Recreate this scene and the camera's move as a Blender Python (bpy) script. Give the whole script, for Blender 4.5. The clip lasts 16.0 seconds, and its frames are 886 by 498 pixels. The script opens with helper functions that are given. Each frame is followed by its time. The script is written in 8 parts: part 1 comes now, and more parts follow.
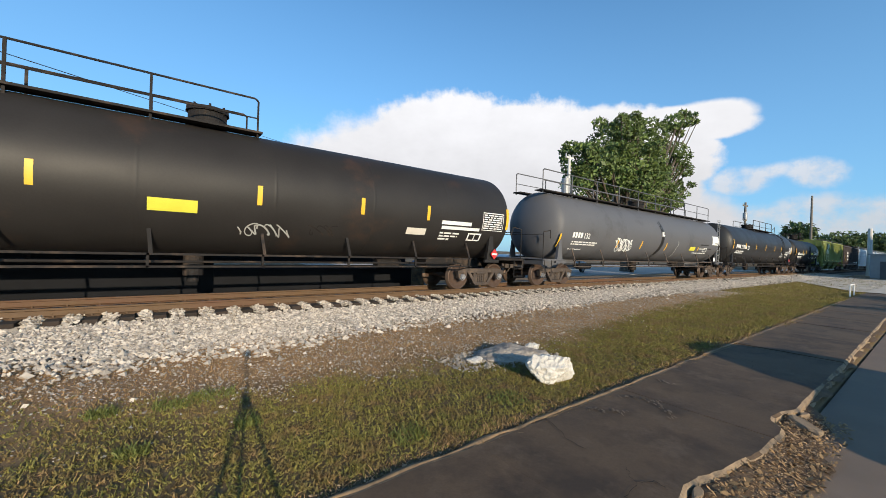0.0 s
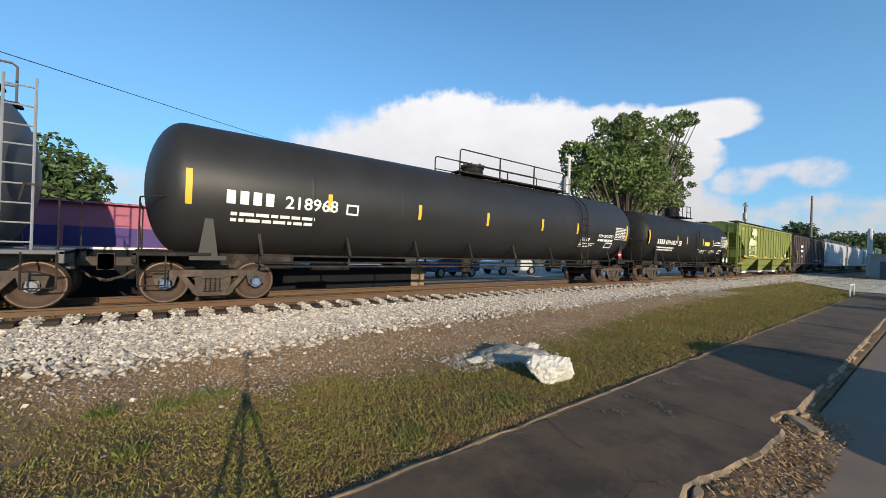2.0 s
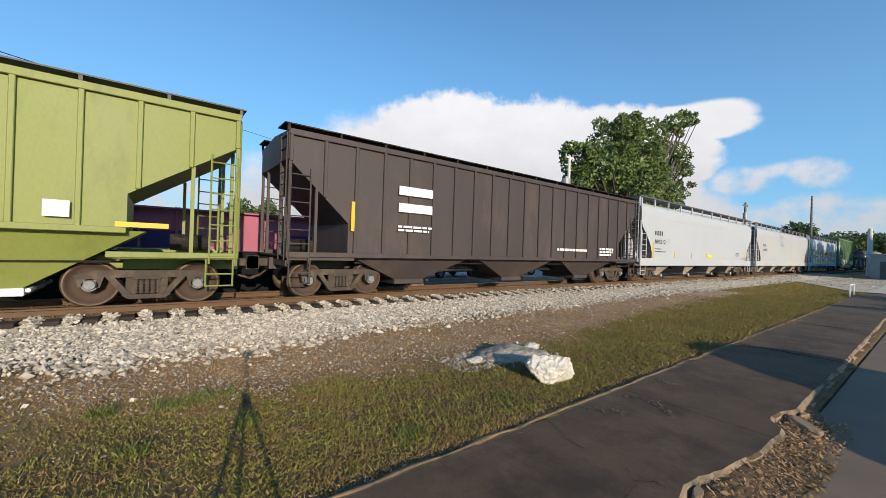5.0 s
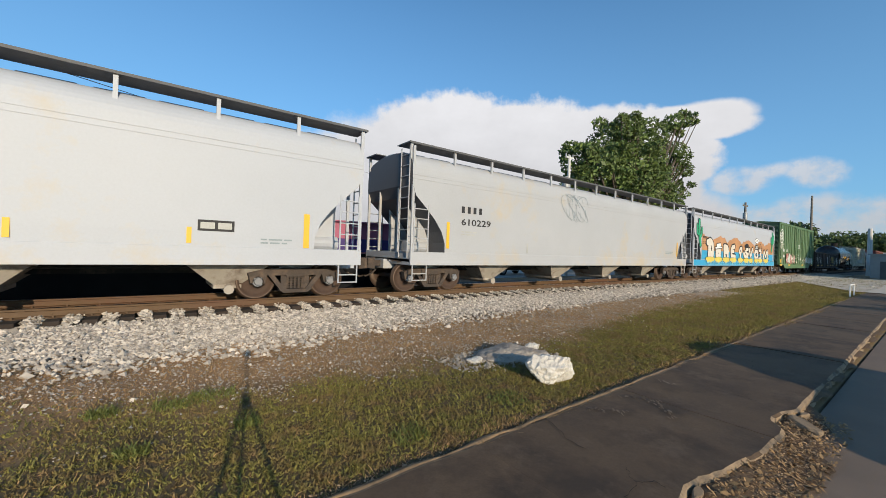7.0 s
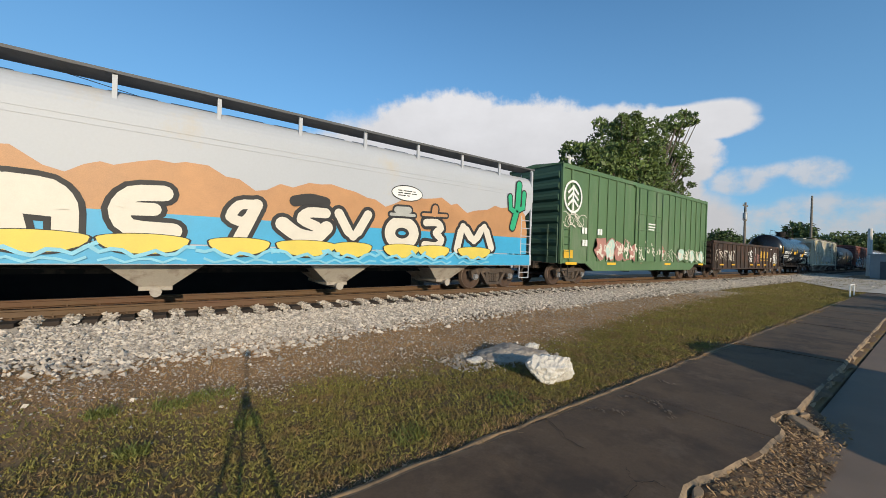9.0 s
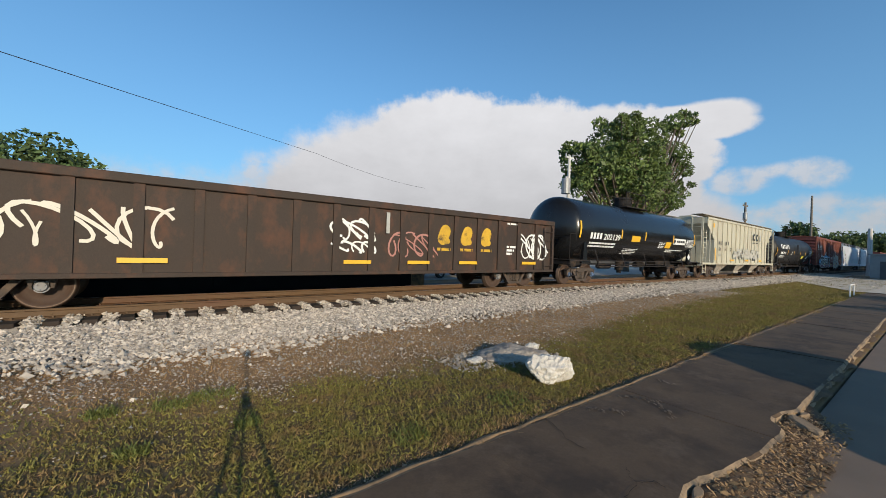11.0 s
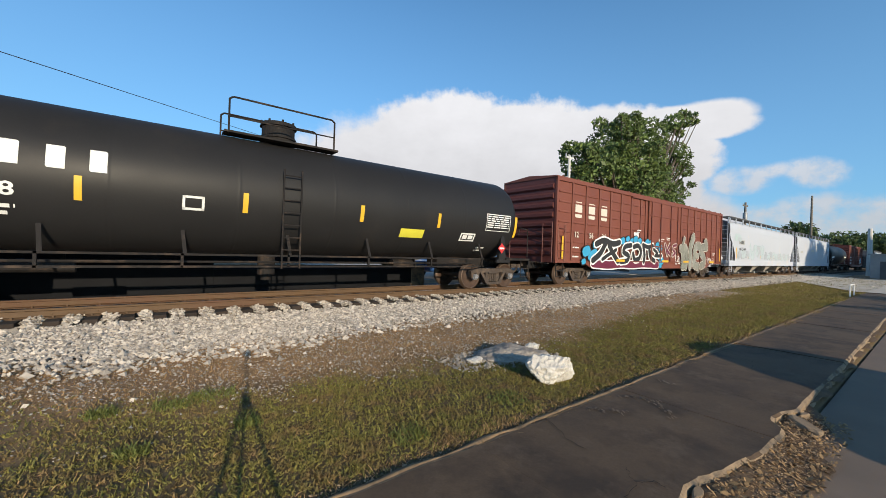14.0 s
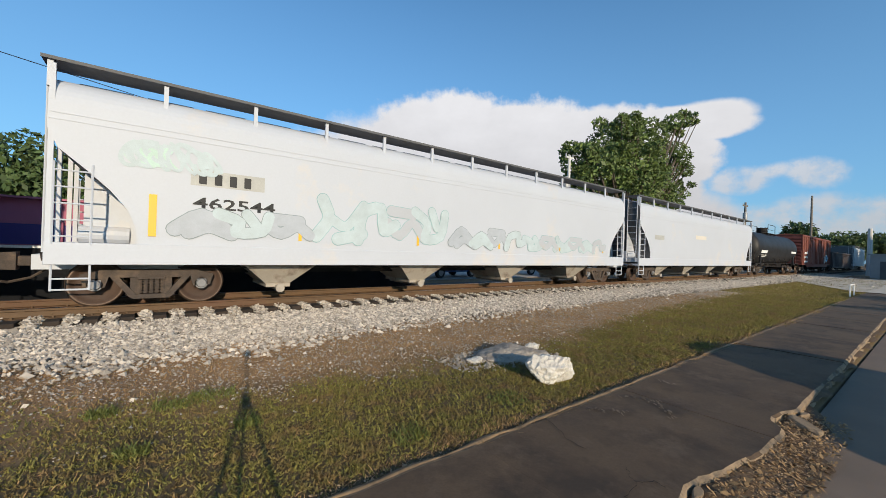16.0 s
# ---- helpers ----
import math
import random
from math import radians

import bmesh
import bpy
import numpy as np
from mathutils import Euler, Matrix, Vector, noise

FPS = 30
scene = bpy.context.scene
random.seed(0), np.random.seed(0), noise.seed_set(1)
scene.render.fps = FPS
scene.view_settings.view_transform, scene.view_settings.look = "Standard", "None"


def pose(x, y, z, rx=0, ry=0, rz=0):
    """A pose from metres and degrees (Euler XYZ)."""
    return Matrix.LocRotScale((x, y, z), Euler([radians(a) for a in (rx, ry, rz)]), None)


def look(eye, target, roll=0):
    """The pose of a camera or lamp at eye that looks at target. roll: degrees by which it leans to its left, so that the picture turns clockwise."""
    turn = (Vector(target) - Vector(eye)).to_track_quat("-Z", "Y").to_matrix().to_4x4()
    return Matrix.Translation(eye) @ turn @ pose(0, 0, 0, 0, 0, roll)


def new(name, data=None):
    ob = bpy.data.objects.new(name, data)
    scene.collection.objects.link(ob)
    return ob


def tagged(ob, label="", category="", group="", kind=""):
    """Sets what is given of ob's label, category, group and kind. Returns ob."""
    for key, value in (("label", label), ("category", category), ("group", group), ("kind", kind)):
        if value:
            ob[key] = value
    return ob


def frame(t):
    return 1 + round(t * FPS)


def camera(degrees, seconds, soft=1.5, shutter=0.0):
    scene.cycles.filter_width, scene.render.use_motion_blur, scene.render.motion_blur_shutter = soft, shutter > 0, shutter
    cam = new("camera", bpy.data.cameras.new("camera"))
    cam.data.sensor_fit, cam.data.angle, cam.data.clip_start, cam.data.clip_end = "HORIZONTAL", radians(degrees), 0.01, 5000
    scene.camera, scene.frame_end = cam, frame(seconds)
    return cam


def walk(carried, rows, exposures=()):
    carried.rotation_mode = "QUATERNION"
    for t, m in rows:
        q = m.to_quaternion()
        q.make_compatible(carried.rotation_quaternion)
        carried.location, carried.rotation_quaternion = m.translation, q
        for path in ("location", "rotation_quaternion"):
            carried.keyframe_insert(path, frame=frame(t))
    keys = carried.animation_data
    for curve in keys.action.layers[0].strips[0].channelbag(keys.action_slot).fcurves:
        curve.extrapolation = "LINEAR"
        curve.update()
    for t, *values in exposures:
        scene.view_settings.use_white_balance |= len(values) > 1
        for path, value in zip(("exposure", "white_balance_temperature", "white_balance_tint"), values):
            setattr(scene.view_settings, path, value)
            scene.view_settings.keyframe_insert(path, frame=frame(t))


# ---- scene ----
# ---------- camera and its stand ----------
cam = camera(98.78, 16.0, soft=0.8)
EYE = Vector((0.0, 0.0, 1.70))
VIEW = look(EYE, EYE + Vector((0.605637, 0.795741, 0.000289)), 1.964)
EXPOSURE = ((0.0, 0.0), (2.0, -0.04), (4.2, -0.05), (6.3, -0.16), (7.0, -0.24), (7.5, -0.30), (8.5, -0.35), (9.0, -0.33), (11.4, -0.32), (12.0, -0.09),
            (12.5, -0.17), (13.0, -0.24), (13.5, -0.26), (14.0, -0.16), (14.5, -0.08), (15.3, -0.12), (16.0, -0.25))
walk(cam, [(0.0, VIEW), (16.0, VIEW)], EXPOSURE)

# ---------- plan ----------
RAIL = 0.30            # rail head over the lawn
TRACK = 11.17          # track centre line
SIDE = 9.67            # near side of the train
SPEED, GAIN = 17.637, 0.0496

# ---------- light ----------
SUN_WAY = Vector((0.17508, 0.95416, -0.24274))
sun = new("sun", bpy.data.lights.new("sun", "SUN"))
sun.data.energy, sun.data.angle, sun.data.color = 4.9, radians(0.55), (1.0, 0.83, 0.60)
sun.matrix_world = look((0, -40, 30), Vector((0, -40, 30)) + SUN_WAY)


def links(tree, *pairs):
    for a, b in pairs:
        tree.links.new(a, b)


def make_sky():
    world = bpy.data.worlds.new("sky")
    scene.world = world
    world.use_nodes = True
    nt = world.node_tree
    nt.nodes.clear()
    N = nt.nodes.new

    def math_node(op, a, b=None, c=None, clamp=False):
        n = N("ShaderNodeMath")
        n.operation, n.use_clamp = op, clamp
        for i, val in enumerate((a, b, c)):
            if val is None:
                continue
            if isinstance(val, (int, float)):
                n.inputs[i].default_value = val
            else:
                nt.links.new(val, n.inputs[i])
        return n.outputs[0]

    sky = N("ShaderNodeTexSky")
    sky.sky_type, sky.sun_disc = "NISHITA", False
    sky.sun_elevation = radians(14.05)
    sky.sun_rotation = math.atan2(-SUN_WAY.x, -SUN_WAY.y)
    sky.air_density, sky.dust_density, sky.ozone_density = 1.0, 0.6, 2.0
    co = N("ShaderNodeTexCoord").outputs["Generated"]
    sep = N("ShaderNodeSeparateXYZ")
    nt.links.new(co, sep.inputs[0])
    az = math_node("ARCTAN2", sep.outputs[0], sep.outputs[1])
    el = math_node("ARCSINE", sep.outputs[2])
    az = math_node("MULTIPLY", az, 180 / math.pi)
    el = math_node("MULTIPLY", el, 180 / math.pi)
    comb = N("ShaderNodeCombineXYZ")
    links(nt, (az, comb.inputs[0]), (el, comb.inputs[1]))

    def noisy(scale, detail, rough, stretch=1.0):
        mp = N("ShaderNodeMapping")
        mp.inputs["Scale"].default_value = (1.0, stretch, 1.0)
        nt.links.new(comb.outputs[0], mp.inputs[0])
        n = N("ShaderNodeTexNoise")
        n.inputs["Scale"].default_value = scale
        n.inputs["Detail"].default_value = detail
        n.inputs["Roughness"].default_value = rough
        nt.links.new(mp.outputs[0], n.inputs["Vector"])
        return n.outputs[0]

    puff = math_node("SUBTRACT", noisy(0.35, 7, 0.62), 0.5)
    wisp = math_node("SUBTRACT", noisy(0.09, 5, 0.6, 2.2), 0.5)

    def blob(a, e, ra, re, tilt=0.0, edge=0.18, rough=0.9):
        """A cloud bank: an uneven ellipse in azimuth and elevation."""
        c, s = math.cos(radians(tilt)), math.sin(radians(tilt))
        da = math_node("SUBTRACT", az, a)
        de = math_node("SUBTRACT", el, e)
        u = math_node("ADD", math_node("MULTIPLY", da, c / ra), math_node("MULTIPLY", de, s / ra))
        w = math_node("ADD", math_node("MULTIPLY", da, -s / re), math_node("MULTIPLY", de, c / re))
        d = math_node("SQRT", math_node("ADD", math_node("MULTIPLY", u, u), math_node("MULTIPLY", w, w)))
        d = math_node("ADD", d, math_node("MULTIPLY", puff, -rough))
        n = N("ShaderNodeMapRange")
        n.interpolation_type = "SMOOTHSTEP"
        n.inputs["From Min"].default_value, n.inputs["From Max"].default_value = 1.0 + edge, 1.0 - edge
        nt.links.new(d, n.inputs["Value"])
        return n.outputs[0]

    def most(*vals):
        out = vals[0]
        for val in vals[1:]:
            out = math_node("MAXIMUM", out, val)
        return out

    anvil = most(
        blob(28, 8.5, 19, 10.2, 16, 0.16, 0.40), blob(22, 9.5, 9, 6.5, 20, 0.3, 0.4), blob(38, 12, 15, 10.4, 0, 0.08, 0.4), blob(50, 12, 14, 9.2, -4, 0.08, 0.4),
        blob(61, 13, 12, 6.8, -6, 0.07, 0.35), blob(69.0, 16.6, 7.6, 2.1, -6, 0.10, 0.30), blob(71.5, 17.0, 4.9, 1.9, 0, 0.16, 0.28),
        blob(60, 6, 11, 7, 0, 0.15, 0.5), blob(68.6, 9, 3.0, 4.5, 0, 0.2, 0.6), blob(70.5, 4.5, 6, 3.6, -15, 0.35, 0.7), blob(20, 5, 14, 6, 0, 0.4, 0.8))
    small = most(
        blob(74.8, 9.2, 2.8, 1.5, 0, 0.35, 0.8), blob(81.5, 9.6, 2.4, 1.4, -14, 0.35, 0.8), blob(77.5, 10.0, 2.2, 0.7, 10, 0.6, 1.0), blob(84, 5.4, 5.5, 1.5, -6, 0.45, 1.0), blob(76, 5.0, 4.5, 1.2, 4, 0.6, 1.0),
        blob(82, 3.8, 8, 1.5, 0, 0.6, 1.3), blob(12, 8.5, 3.5, 3.2, 0, 0.4, 0.8), blob(1, 5, 9, 3.0, 0, 0.7, 1.2), blob(96, 3.0, 9, 1.8, 0, 0.7, 1.3),
        blob(-40, 8, 14, 3, 0, 0.6, 1.2), blob(150, 9, 20, 3.5, 0, 0.6, 1.2), blob(-110, 7, 16, 2.5, 0, 0.6, 1.2))
    small = math_node("MULTIPLY", math_node("MULTIPLY", small, math_node("ADD", math_node("MULTIPLY", puff, 3.2), 0.75, clamp=True)), 0.8)
    haze = N("ShaderNodeMapRange")
    haze.inputs["From Min"].default_value, haze.inputs["From Max"].default_value = 42.0, 2.0
    haze.inputs["To Max"].default_value = 0.62
    nt.links.new(el, haze.inputs["Value"])
    cover = most(anvil, small)
    shade = math_node("ADD", math_node("MULTIPLY", puff, 0.25), math_node("MULTIPLY", wisp, 0.55))
    low = N("ShaderNodeMapRange")
    low.inputs["From Min"].default_value, low.inputs["From Max"].default_value = 3.0, 19.0
    low.inputs["To Min"].default_value, low.inputs["To Max"].default_value = 0.60, 0.86
    nt.links.new(el, low.inputs["Value"])
    bright = math_node("MULTIPLY", math_node("ADD", low.outputs[0], math_node("MULTIPLY", shade, 0.35)), CLOUD)
    tone = N("ShaderNodeCombineColor")
    links(nt, (bright, tone.inputs[0]), (math_node("MULTIPLY", bright, 1.0), tone.inputs[1]), (math_node("MULTIPLY", bright, 1.035), tone.inputs[2]))
    hz = N("ShaderNodeMix")
    hz.data_type = "RGBA"
    hz.inputs[7].default_value = (0.235 * CLOUD, 0.49 * CLOUD, 0.82 * CLOUD, 1)
    tint = N("ShaderNodeMix")
    tint.data_type, tint.blend_type = "RGBA", "MULTIPLY"
    tint.inputs[0].default_value = 1.0
    tint.inputs[7].default_value = SKY_TINT
    links(nt, (sky.outputs[0], tint.inputs[6]), (haze.outputs[0], hz.inputs[0]), (tint.outputs[2], hz.inputs[6]))
    mix = N("ShaderNodeMix")
    mix.data_type = "RGBA"
    links(nt, (cover, mix.inputs[0]), (hz.outputs[2], mix.inputs[6]), (tone.outputs[0], mix.inputs[7]))
    bg = N("ShaderNodeBackground")
    out = N("ShaderNodeOutputWorld")
    deep = N("ShaderNodeMapRange")
    deep.interpolation_type = "SMOOTHSTEP"
    deep.inputs["From Min"].default_value, deep.inputs["From Max"].default_value = 30.0, 75.0
    deep.inputs["To Min"].default_value, deep.inputs["To Max"].default_value = SKY_POWER, SKY_POWER * 0.38
    links(nt, (el, deep.inputs["Value"]), (deep.outputs[0], bg.inputs[1]))
    links(nt, (mix.outputs[2], bg.inputs[0]), (bg.outputs[0], out.inputs[0]))


SKY_POWER = 0.15
CLOUD = 7.35
SKY_TINT = (0.75, 1.23, 1.52, 1)
make_sky()

# ---------- materials ----------
def material(name, color, rough=0.7, metal=0.0, vary=0.15, scale=3.0, fine=60.0, bump=0.15, stain=None, stain_amount=0.0, stain_scale=0.8,
             stretch=(1, 1, 1), spread=0.0, coat=0.0, stain2=None):
    """A surface with two scales of tone, fine relief, and stains of a second colour; spread: tone from piece to piece."""
    m = bpy.data.materials.new(name)
    m.use_nodes = True
    nt = m.node_tree
    bs = nt.nodes["Principled BSDF"]
    N = nt.nodes.new
    tc = N("ShaderNodeTexCoord")
    mp = N("ShaderNodeMapping")
    mp.inputs["Scale"].default_value = stretch
    nt.links.new(tc.outputs["Object"], mp.inputs[0])

    def noisy(s, d=5, r=0.6):
        n = N("ShaderNodeTexNoise")
        n.inputs["Scale"].default_value, n.inputs["Detail"].default_value, n.inputs["Roughness"].default_value = s, d, r
        nt.links.new(mp.outputs[0], n.inputs["Vector"])
        return n.outputs[0]

    a, b = noisy(scale), noisy(fine, 4)
    add = N("ShaderNodeMath")
    add.operation = "MULTIPLY_ADD"
    add.inputs[1].default_value = 0.6
    half = N("ShaderNodeMath")
    half.operation = "MULTIPLY"
    half.inputs[1].default_value = 0.4
    links(nt, (a, add.inputs[0]), (b, half.inputs[0]), (half.outputs[0], add.inputs[2]))
    rng = N("ShaderNodeMapRange")
    rng.inputs["From Min"].default_value, rng.inputs["From Max"].default_value = 0.3, 0.7
    rng.inputs["To Min"].default_value, rng.inputs["To Max"].default_value = 1 - vary, 1 + vary
    nt.links.new(add.outputs[0], rng.inputs["Value"])
    value = rng.outputs[0]
    if spread:
        info = N("ShaderNodeNewGeometry")
        obj = N("ShaderNodeObjectInfo")
        s1 = N("ShaderNodeMath")
        s1.operation = "ADD"
        links(nt, (info.outputs["Random Per Island"], s1.inputs[0]), (obj.outputs["Random"], s1.inputs[1]))
        s2 = N("ShaderNodeMath")
        s2.operation = "FRACT"
        nt.links.new(s1.outputs[0], s2.inputs[0])
        s3 = N("ShaderNodeMapRange")
        s3.inputs["To Min"].default_value, s3.inputs["To Max"].default_value = 1 - spread, 1 + spread
        nt.links.new(s2.outputs[0], s3.inputs["Value"])
        mul = N("ShaderNodeMath")
        mul.operation = "MULTIPLY"
        links(nt, (value, mul.inputs[0]), (s3.outputs[0], mul.inputs[1]))
        value = mul.outputs[0]
    hsv = N("ShaderNodeHueSaturation")
    hsv.inputs["Color"].default_value = (*color, 1)
    nt.links.new(value, hsv.inputs["Value"])
    col = hsv.outputs[0]
    if stain:
        sn = noisy(stain_scale, 8, 0.68)
        sr = N("ShaderNodeMapRange")
        sr.inputs["From Min"].default_value, sr.inputs["From Max"].default_value = 0.62 - stain_amount * 0.25, 0.78 - stain_amount * 0.25
        nt.links.new(sn, sr.inputs["Value"])
        mx = N("ShaderNodeMix")
        mx.data_type = "RGBA"
        mx.inputs[7].default_value = (*stain, 1)
        links(nt, (sr.outputs[0], mx.inputs[0]), (col, mx.inputs[6]))
        col = mx.outputs[2]
    if stain2:
        sn = noisy(2.3, 9, 0.74)
        sr = N("ShaderNodeMapRange")
        sr.inputs["From Min"].default_value, sr.inputs["From Max"].default_value, sr.inputs["To Max"].default_value = 0.53, 0.66, 0.6
        nt.links.new(sn, sr.inputs["Value"])
        mx = N("ShaderNodeMix")
        mx.data_type = "RGBA"
        mx.inputs[7].default_value = (*stain2, 1)
        links(nt, (sr.outputs[0], mx.inputs[0]), (col, mx.inputs[6]))
        col = mx.outputs[2]
    nt.links.new(col, bs.inputs["Base Color"])
    bs.inputs["Metallic"].default_value = metal
    rr = N("ShaderNodeMapRange")
    rr.inputs["To Min"].default_value, rr.inputs["To Max"].default_value = max(0.05, rough - 0.12), min(1, rough + 0.12)
    links(nt, (a, rr.inputs["Value"]), (rr.outputs[0], bs.inputs["Roughness"]))
    bs.inputs["Coat Weight"].default_value = coat
    bs.inputs["Coat Roughness"].default_value = 0.25
    if bump:
        bp = N("ShaderNodeBump")
        bp.inputs["Strength"].default_value, bp.inputs["Distance"].default_value = bump, 0.02
        links(nt, (add.outputs[0], bp.inputs["Height"]), (bp.outputs[0], bs.inputs["Normal"]))
    return m


M = {}
M["stone"] = material("ballast_stone", (0.50, 0.44, 0.375), 0.9, vary=0.12, fine=40, spread=0.48)
M["ballast"] = material("ballast_bed", (0.135, 0.108, 0.085), 0.95, vary=0.5, scale=9, fine=30, bump=0.8)
M["rail"] = material("rusty_rail_steel", (0.112, 0.065, 0.032), 0.75, vary=0.25, scale=6, stretch=(0.4, 1, 1), stain=(0.12, 0.055, 0.03), stain_amount=0.5)
M["railhead"] = material("worn_rail_head", (0.42, 0.36, 0.31), 0.32, metal=0.9, vary=0.1)
M["tie"] = material("creosoted_tie", (0.032, 0.023, 0.018), 0.9, vary=0.4, scale=8, fine=50, stretch=(1, 0.2, 1), spread=0.3, bump=0.5)
M["concrete"] = material("old_dark_concrete", (0.130, 0.084, 0.050), 0.9, spread=0.10, vary=0.22, scale=1.6, fine=45, bump=0.3, stain=(0.062, 0.041, 0.027), stain_amount=0.60, stain_scale=0.9, stain2=(0.165, 0.112, 0.072))
M["kerb"] = material("broken_pale_concrete", (0.30, 0.215, 0.135), 0.95, vary=0.3, scale=7, fine=40, bump=0.7, stain=(0.10, 0.085, 0.07), stain_amount=0.6, stain_scale=3)
M["asphalt"] = material("asphalt", (0.235, 0.170, 0.122), 0.9, vary=0.2, scale=1.2, fine=90, bump=0.35, stain=(0.20, 0.16, 0.13), stain_amount=0.35, stain_scale=0.5)
M["rock"] = material("pale_rock", (0.62, 0.585, 0.53), 0.95, vary=0.28, scale=5, fine=30, bump=0.9, stain=(0.30, 0.28, 0.25), stain_amount=0.35, stain_scale=4)
M["gravelroad"] = material("gravel_road", (0.62, 0.55, 0.46), 0.95, vary=0.2, scale=2, fine=30, bump=0.5)
M["grass"] = material("grass_blades", (0.205, 0.180, 0.043), 0.8, vary=0.3, scale=0.7, fine=9, bump=0, spread=0.45, stain=(0.215, 0.140, 0.058), stain_amount=0.62, stain_scale=2.6)
M["weed"] = material("bright_weed", (0.135, 0.150, 0.032), 0.7, vary=0.2, spread=0.3, bump=0)
M["leaf"] = material("tree_leaves", (0.115, 0.165, 0.042), 0.6, vary=0.3, scale=0.5, fine=4, bump=0, spread=0.45)
M["leafdark"] = material("far_leaves", (0.065, 0.105, 0.032), 0.7, vary=0.3, scale=0.3, fine=3, bump=0, spread=0.4)
M["bark"] = material("bark", (0.12, 0.095, 0.075), 0.95, vary=0.35, scale=5, fine=30, bump=0.8, stretch=(1, 1, 0.25))
M["pole"] = material("weathered_pole_wood", (0.20, 0.175, 0.15), 0.95, vary=0.25, scale=4, stretch=(1, 1, 0.1), bump=0.4)
M["palepole"] = material("pale_pole", (0.62, 0.61, 0.58), 0.8, vary=0.1)
M["wire"] = material("black_cable", (0.03, 0.03, 0.035), 0.7, bump=0)
# dock wall near black: the passing train's shade is put into its colour
M["dock"] = material("train_shaded_dock_wall", (0.015, 0.016, 0.019), 0.95, vary=0.3, scale=1.5)
M["pink"] = material("pink_painted_wall", (0.42, 0.135, 0.21), 0.8, vary=0.1, scale=1.0)
M["purple"] = material("purple_painted_wall", (0.075, 0.05, 0.20), 0.8, vary=0.1, scale=1.0)
M["white"] = material("white_paint", (0.78, 0.78, 0.77), 0.6, vary=0.06)
M["wheel"] = material("rusty_wheel", (0.070, 0.042, 0.030), 0.8, vary=0.3, scale=5)
M["tread"] = material("worn_wheel_rim", (0.13, 0.090, 0.068), 0.5, metal=0.6, vary=0.2)
M["truck"] = material("dusty_cast_steel", (0.066, 0.050, 0.041), 0.85, vary=0.4, scale=5, fine=40, bump=0.4, stain=(0.15, 0.105, 0.074), stain_amount=0.45, stain_scale=2)
M["under"] = material("dark_underframe", (0.020, 0.018, 0.018), 0.8, vary=0.35, scale=3, stain=(0.085, 0.06, 0.045), stain_amount=0.4, stain_scale=2)
M["capblue"] = material("blue_bearing_cap", (0.11, 0.16, 0.26), 0.6, vary=0.3)
M["yellow"] = material("yellow_reflector", (0.80, 0.46, 0.03), 0.5, vary=0.08, bump=0)
M["lettering"] = material("white_stencil_paint", (0.80, 0.80, 0.78), 0.65, vary=0.08, bump=0)
M["inkblack"] = material("black_stencil_paint", (0.025, 0.025, 0.027), 0.65, vary=0.08, bump=0)
M["grey"] = material("galvanised_grey", (0.33, 0.34, 0.35), 0.55, metal=0.4, vary=0.15)
M["tank_a"] = material("sooty_black_tank_paint", (0.026, 0.0235, 0.0225), 0.52, vary=0.22, scale=0.7, fine=25, bump=0.06, stain=(0.060, 0.036, 0.026), stain_amount=0.30, stain_scale=0.5)
M["tank_grey"] = material("faded_grey_paint_and_end_shade", (0.112, 0.112, 0.121), 0.55, vary=0.12, scale=0.6, fine=25, bump=0.05, stain=(0.065, 0.062, 0.062), stain_amount=0.35, stain_scale=0.4)
M["tank_b"] = material("black_tank_paint", (0.024, 0.0235, 0.025), 0.50, vary=0.2, scale=0.8, fine=25, bump=0.05, stain=(0.032, 0.027, 0.025), stain_amount=0.28, stain_scale=0.5)
M["tank_new"] = material("glossy_black_tank_paint", (0.012, 0.0125, 0.014), 0.24, vary=0.1, scale=0.8, fine=20, bump=0.02)
M["tank_d"] = material("dull_black_tank_paint", (0.0165, 0.016, 0.0165), 0.55, vary=0.3, scale=0.8, fine=25, bump=0.05, stain=(0.034, 0.028, 0.025), stain_amount=0.35, stain_scale=0.6)
M["tank_c"] = material("matt_charcoal_tank_paint", (0.0225, 0.022, 0.023), 0.50, vary=0.12, scale=0.7, fine=25, bump=0.05, stain=(0.036, 0.031, 0.028), stain_amount=0.25, stain_scale=0.4)
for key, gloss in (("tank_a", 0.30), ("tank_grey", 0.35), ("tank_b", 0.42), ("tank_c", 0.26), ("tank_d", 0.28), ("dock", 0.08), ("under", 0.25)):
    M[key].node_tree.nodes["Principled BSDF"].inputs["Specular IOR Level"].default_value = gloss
M["gangway"] = material("weathered_gangway_steel", (0.115, 0.118, 0.125), 0.7, metal=0.2, vary=0.25, scale=4)
M["hop_white"] = material("white_hopper_paint", (0.455, 0.478, 0.525), 0.55, vary=0.06, scale=0.5, fine=20, bump=0.03, stain=(0.50, 0.45, 0.38), stain_amount=0.25, stain_scale=0.5)
M["hop_dusty"] = material("yellowed_white_hopper_paint", (0.425, 0.437, 0.462), 0.6, vary=0.08, scale=0.5, fine=20, bump=0.03, stain=(0.50, 0.42, 0.30), stain_amount=0.35, stain_scale=0.35)
M["hop_pink"] = material("bright_white_hopper_paint", (0.515, 0.545, 0.61), 0.58, vary=0.05, scale=0.5, fine=20, bump=0.03, stain=(0.62, 0.57, 0.53), stain_amount=0.25, stain_scale=0.4)
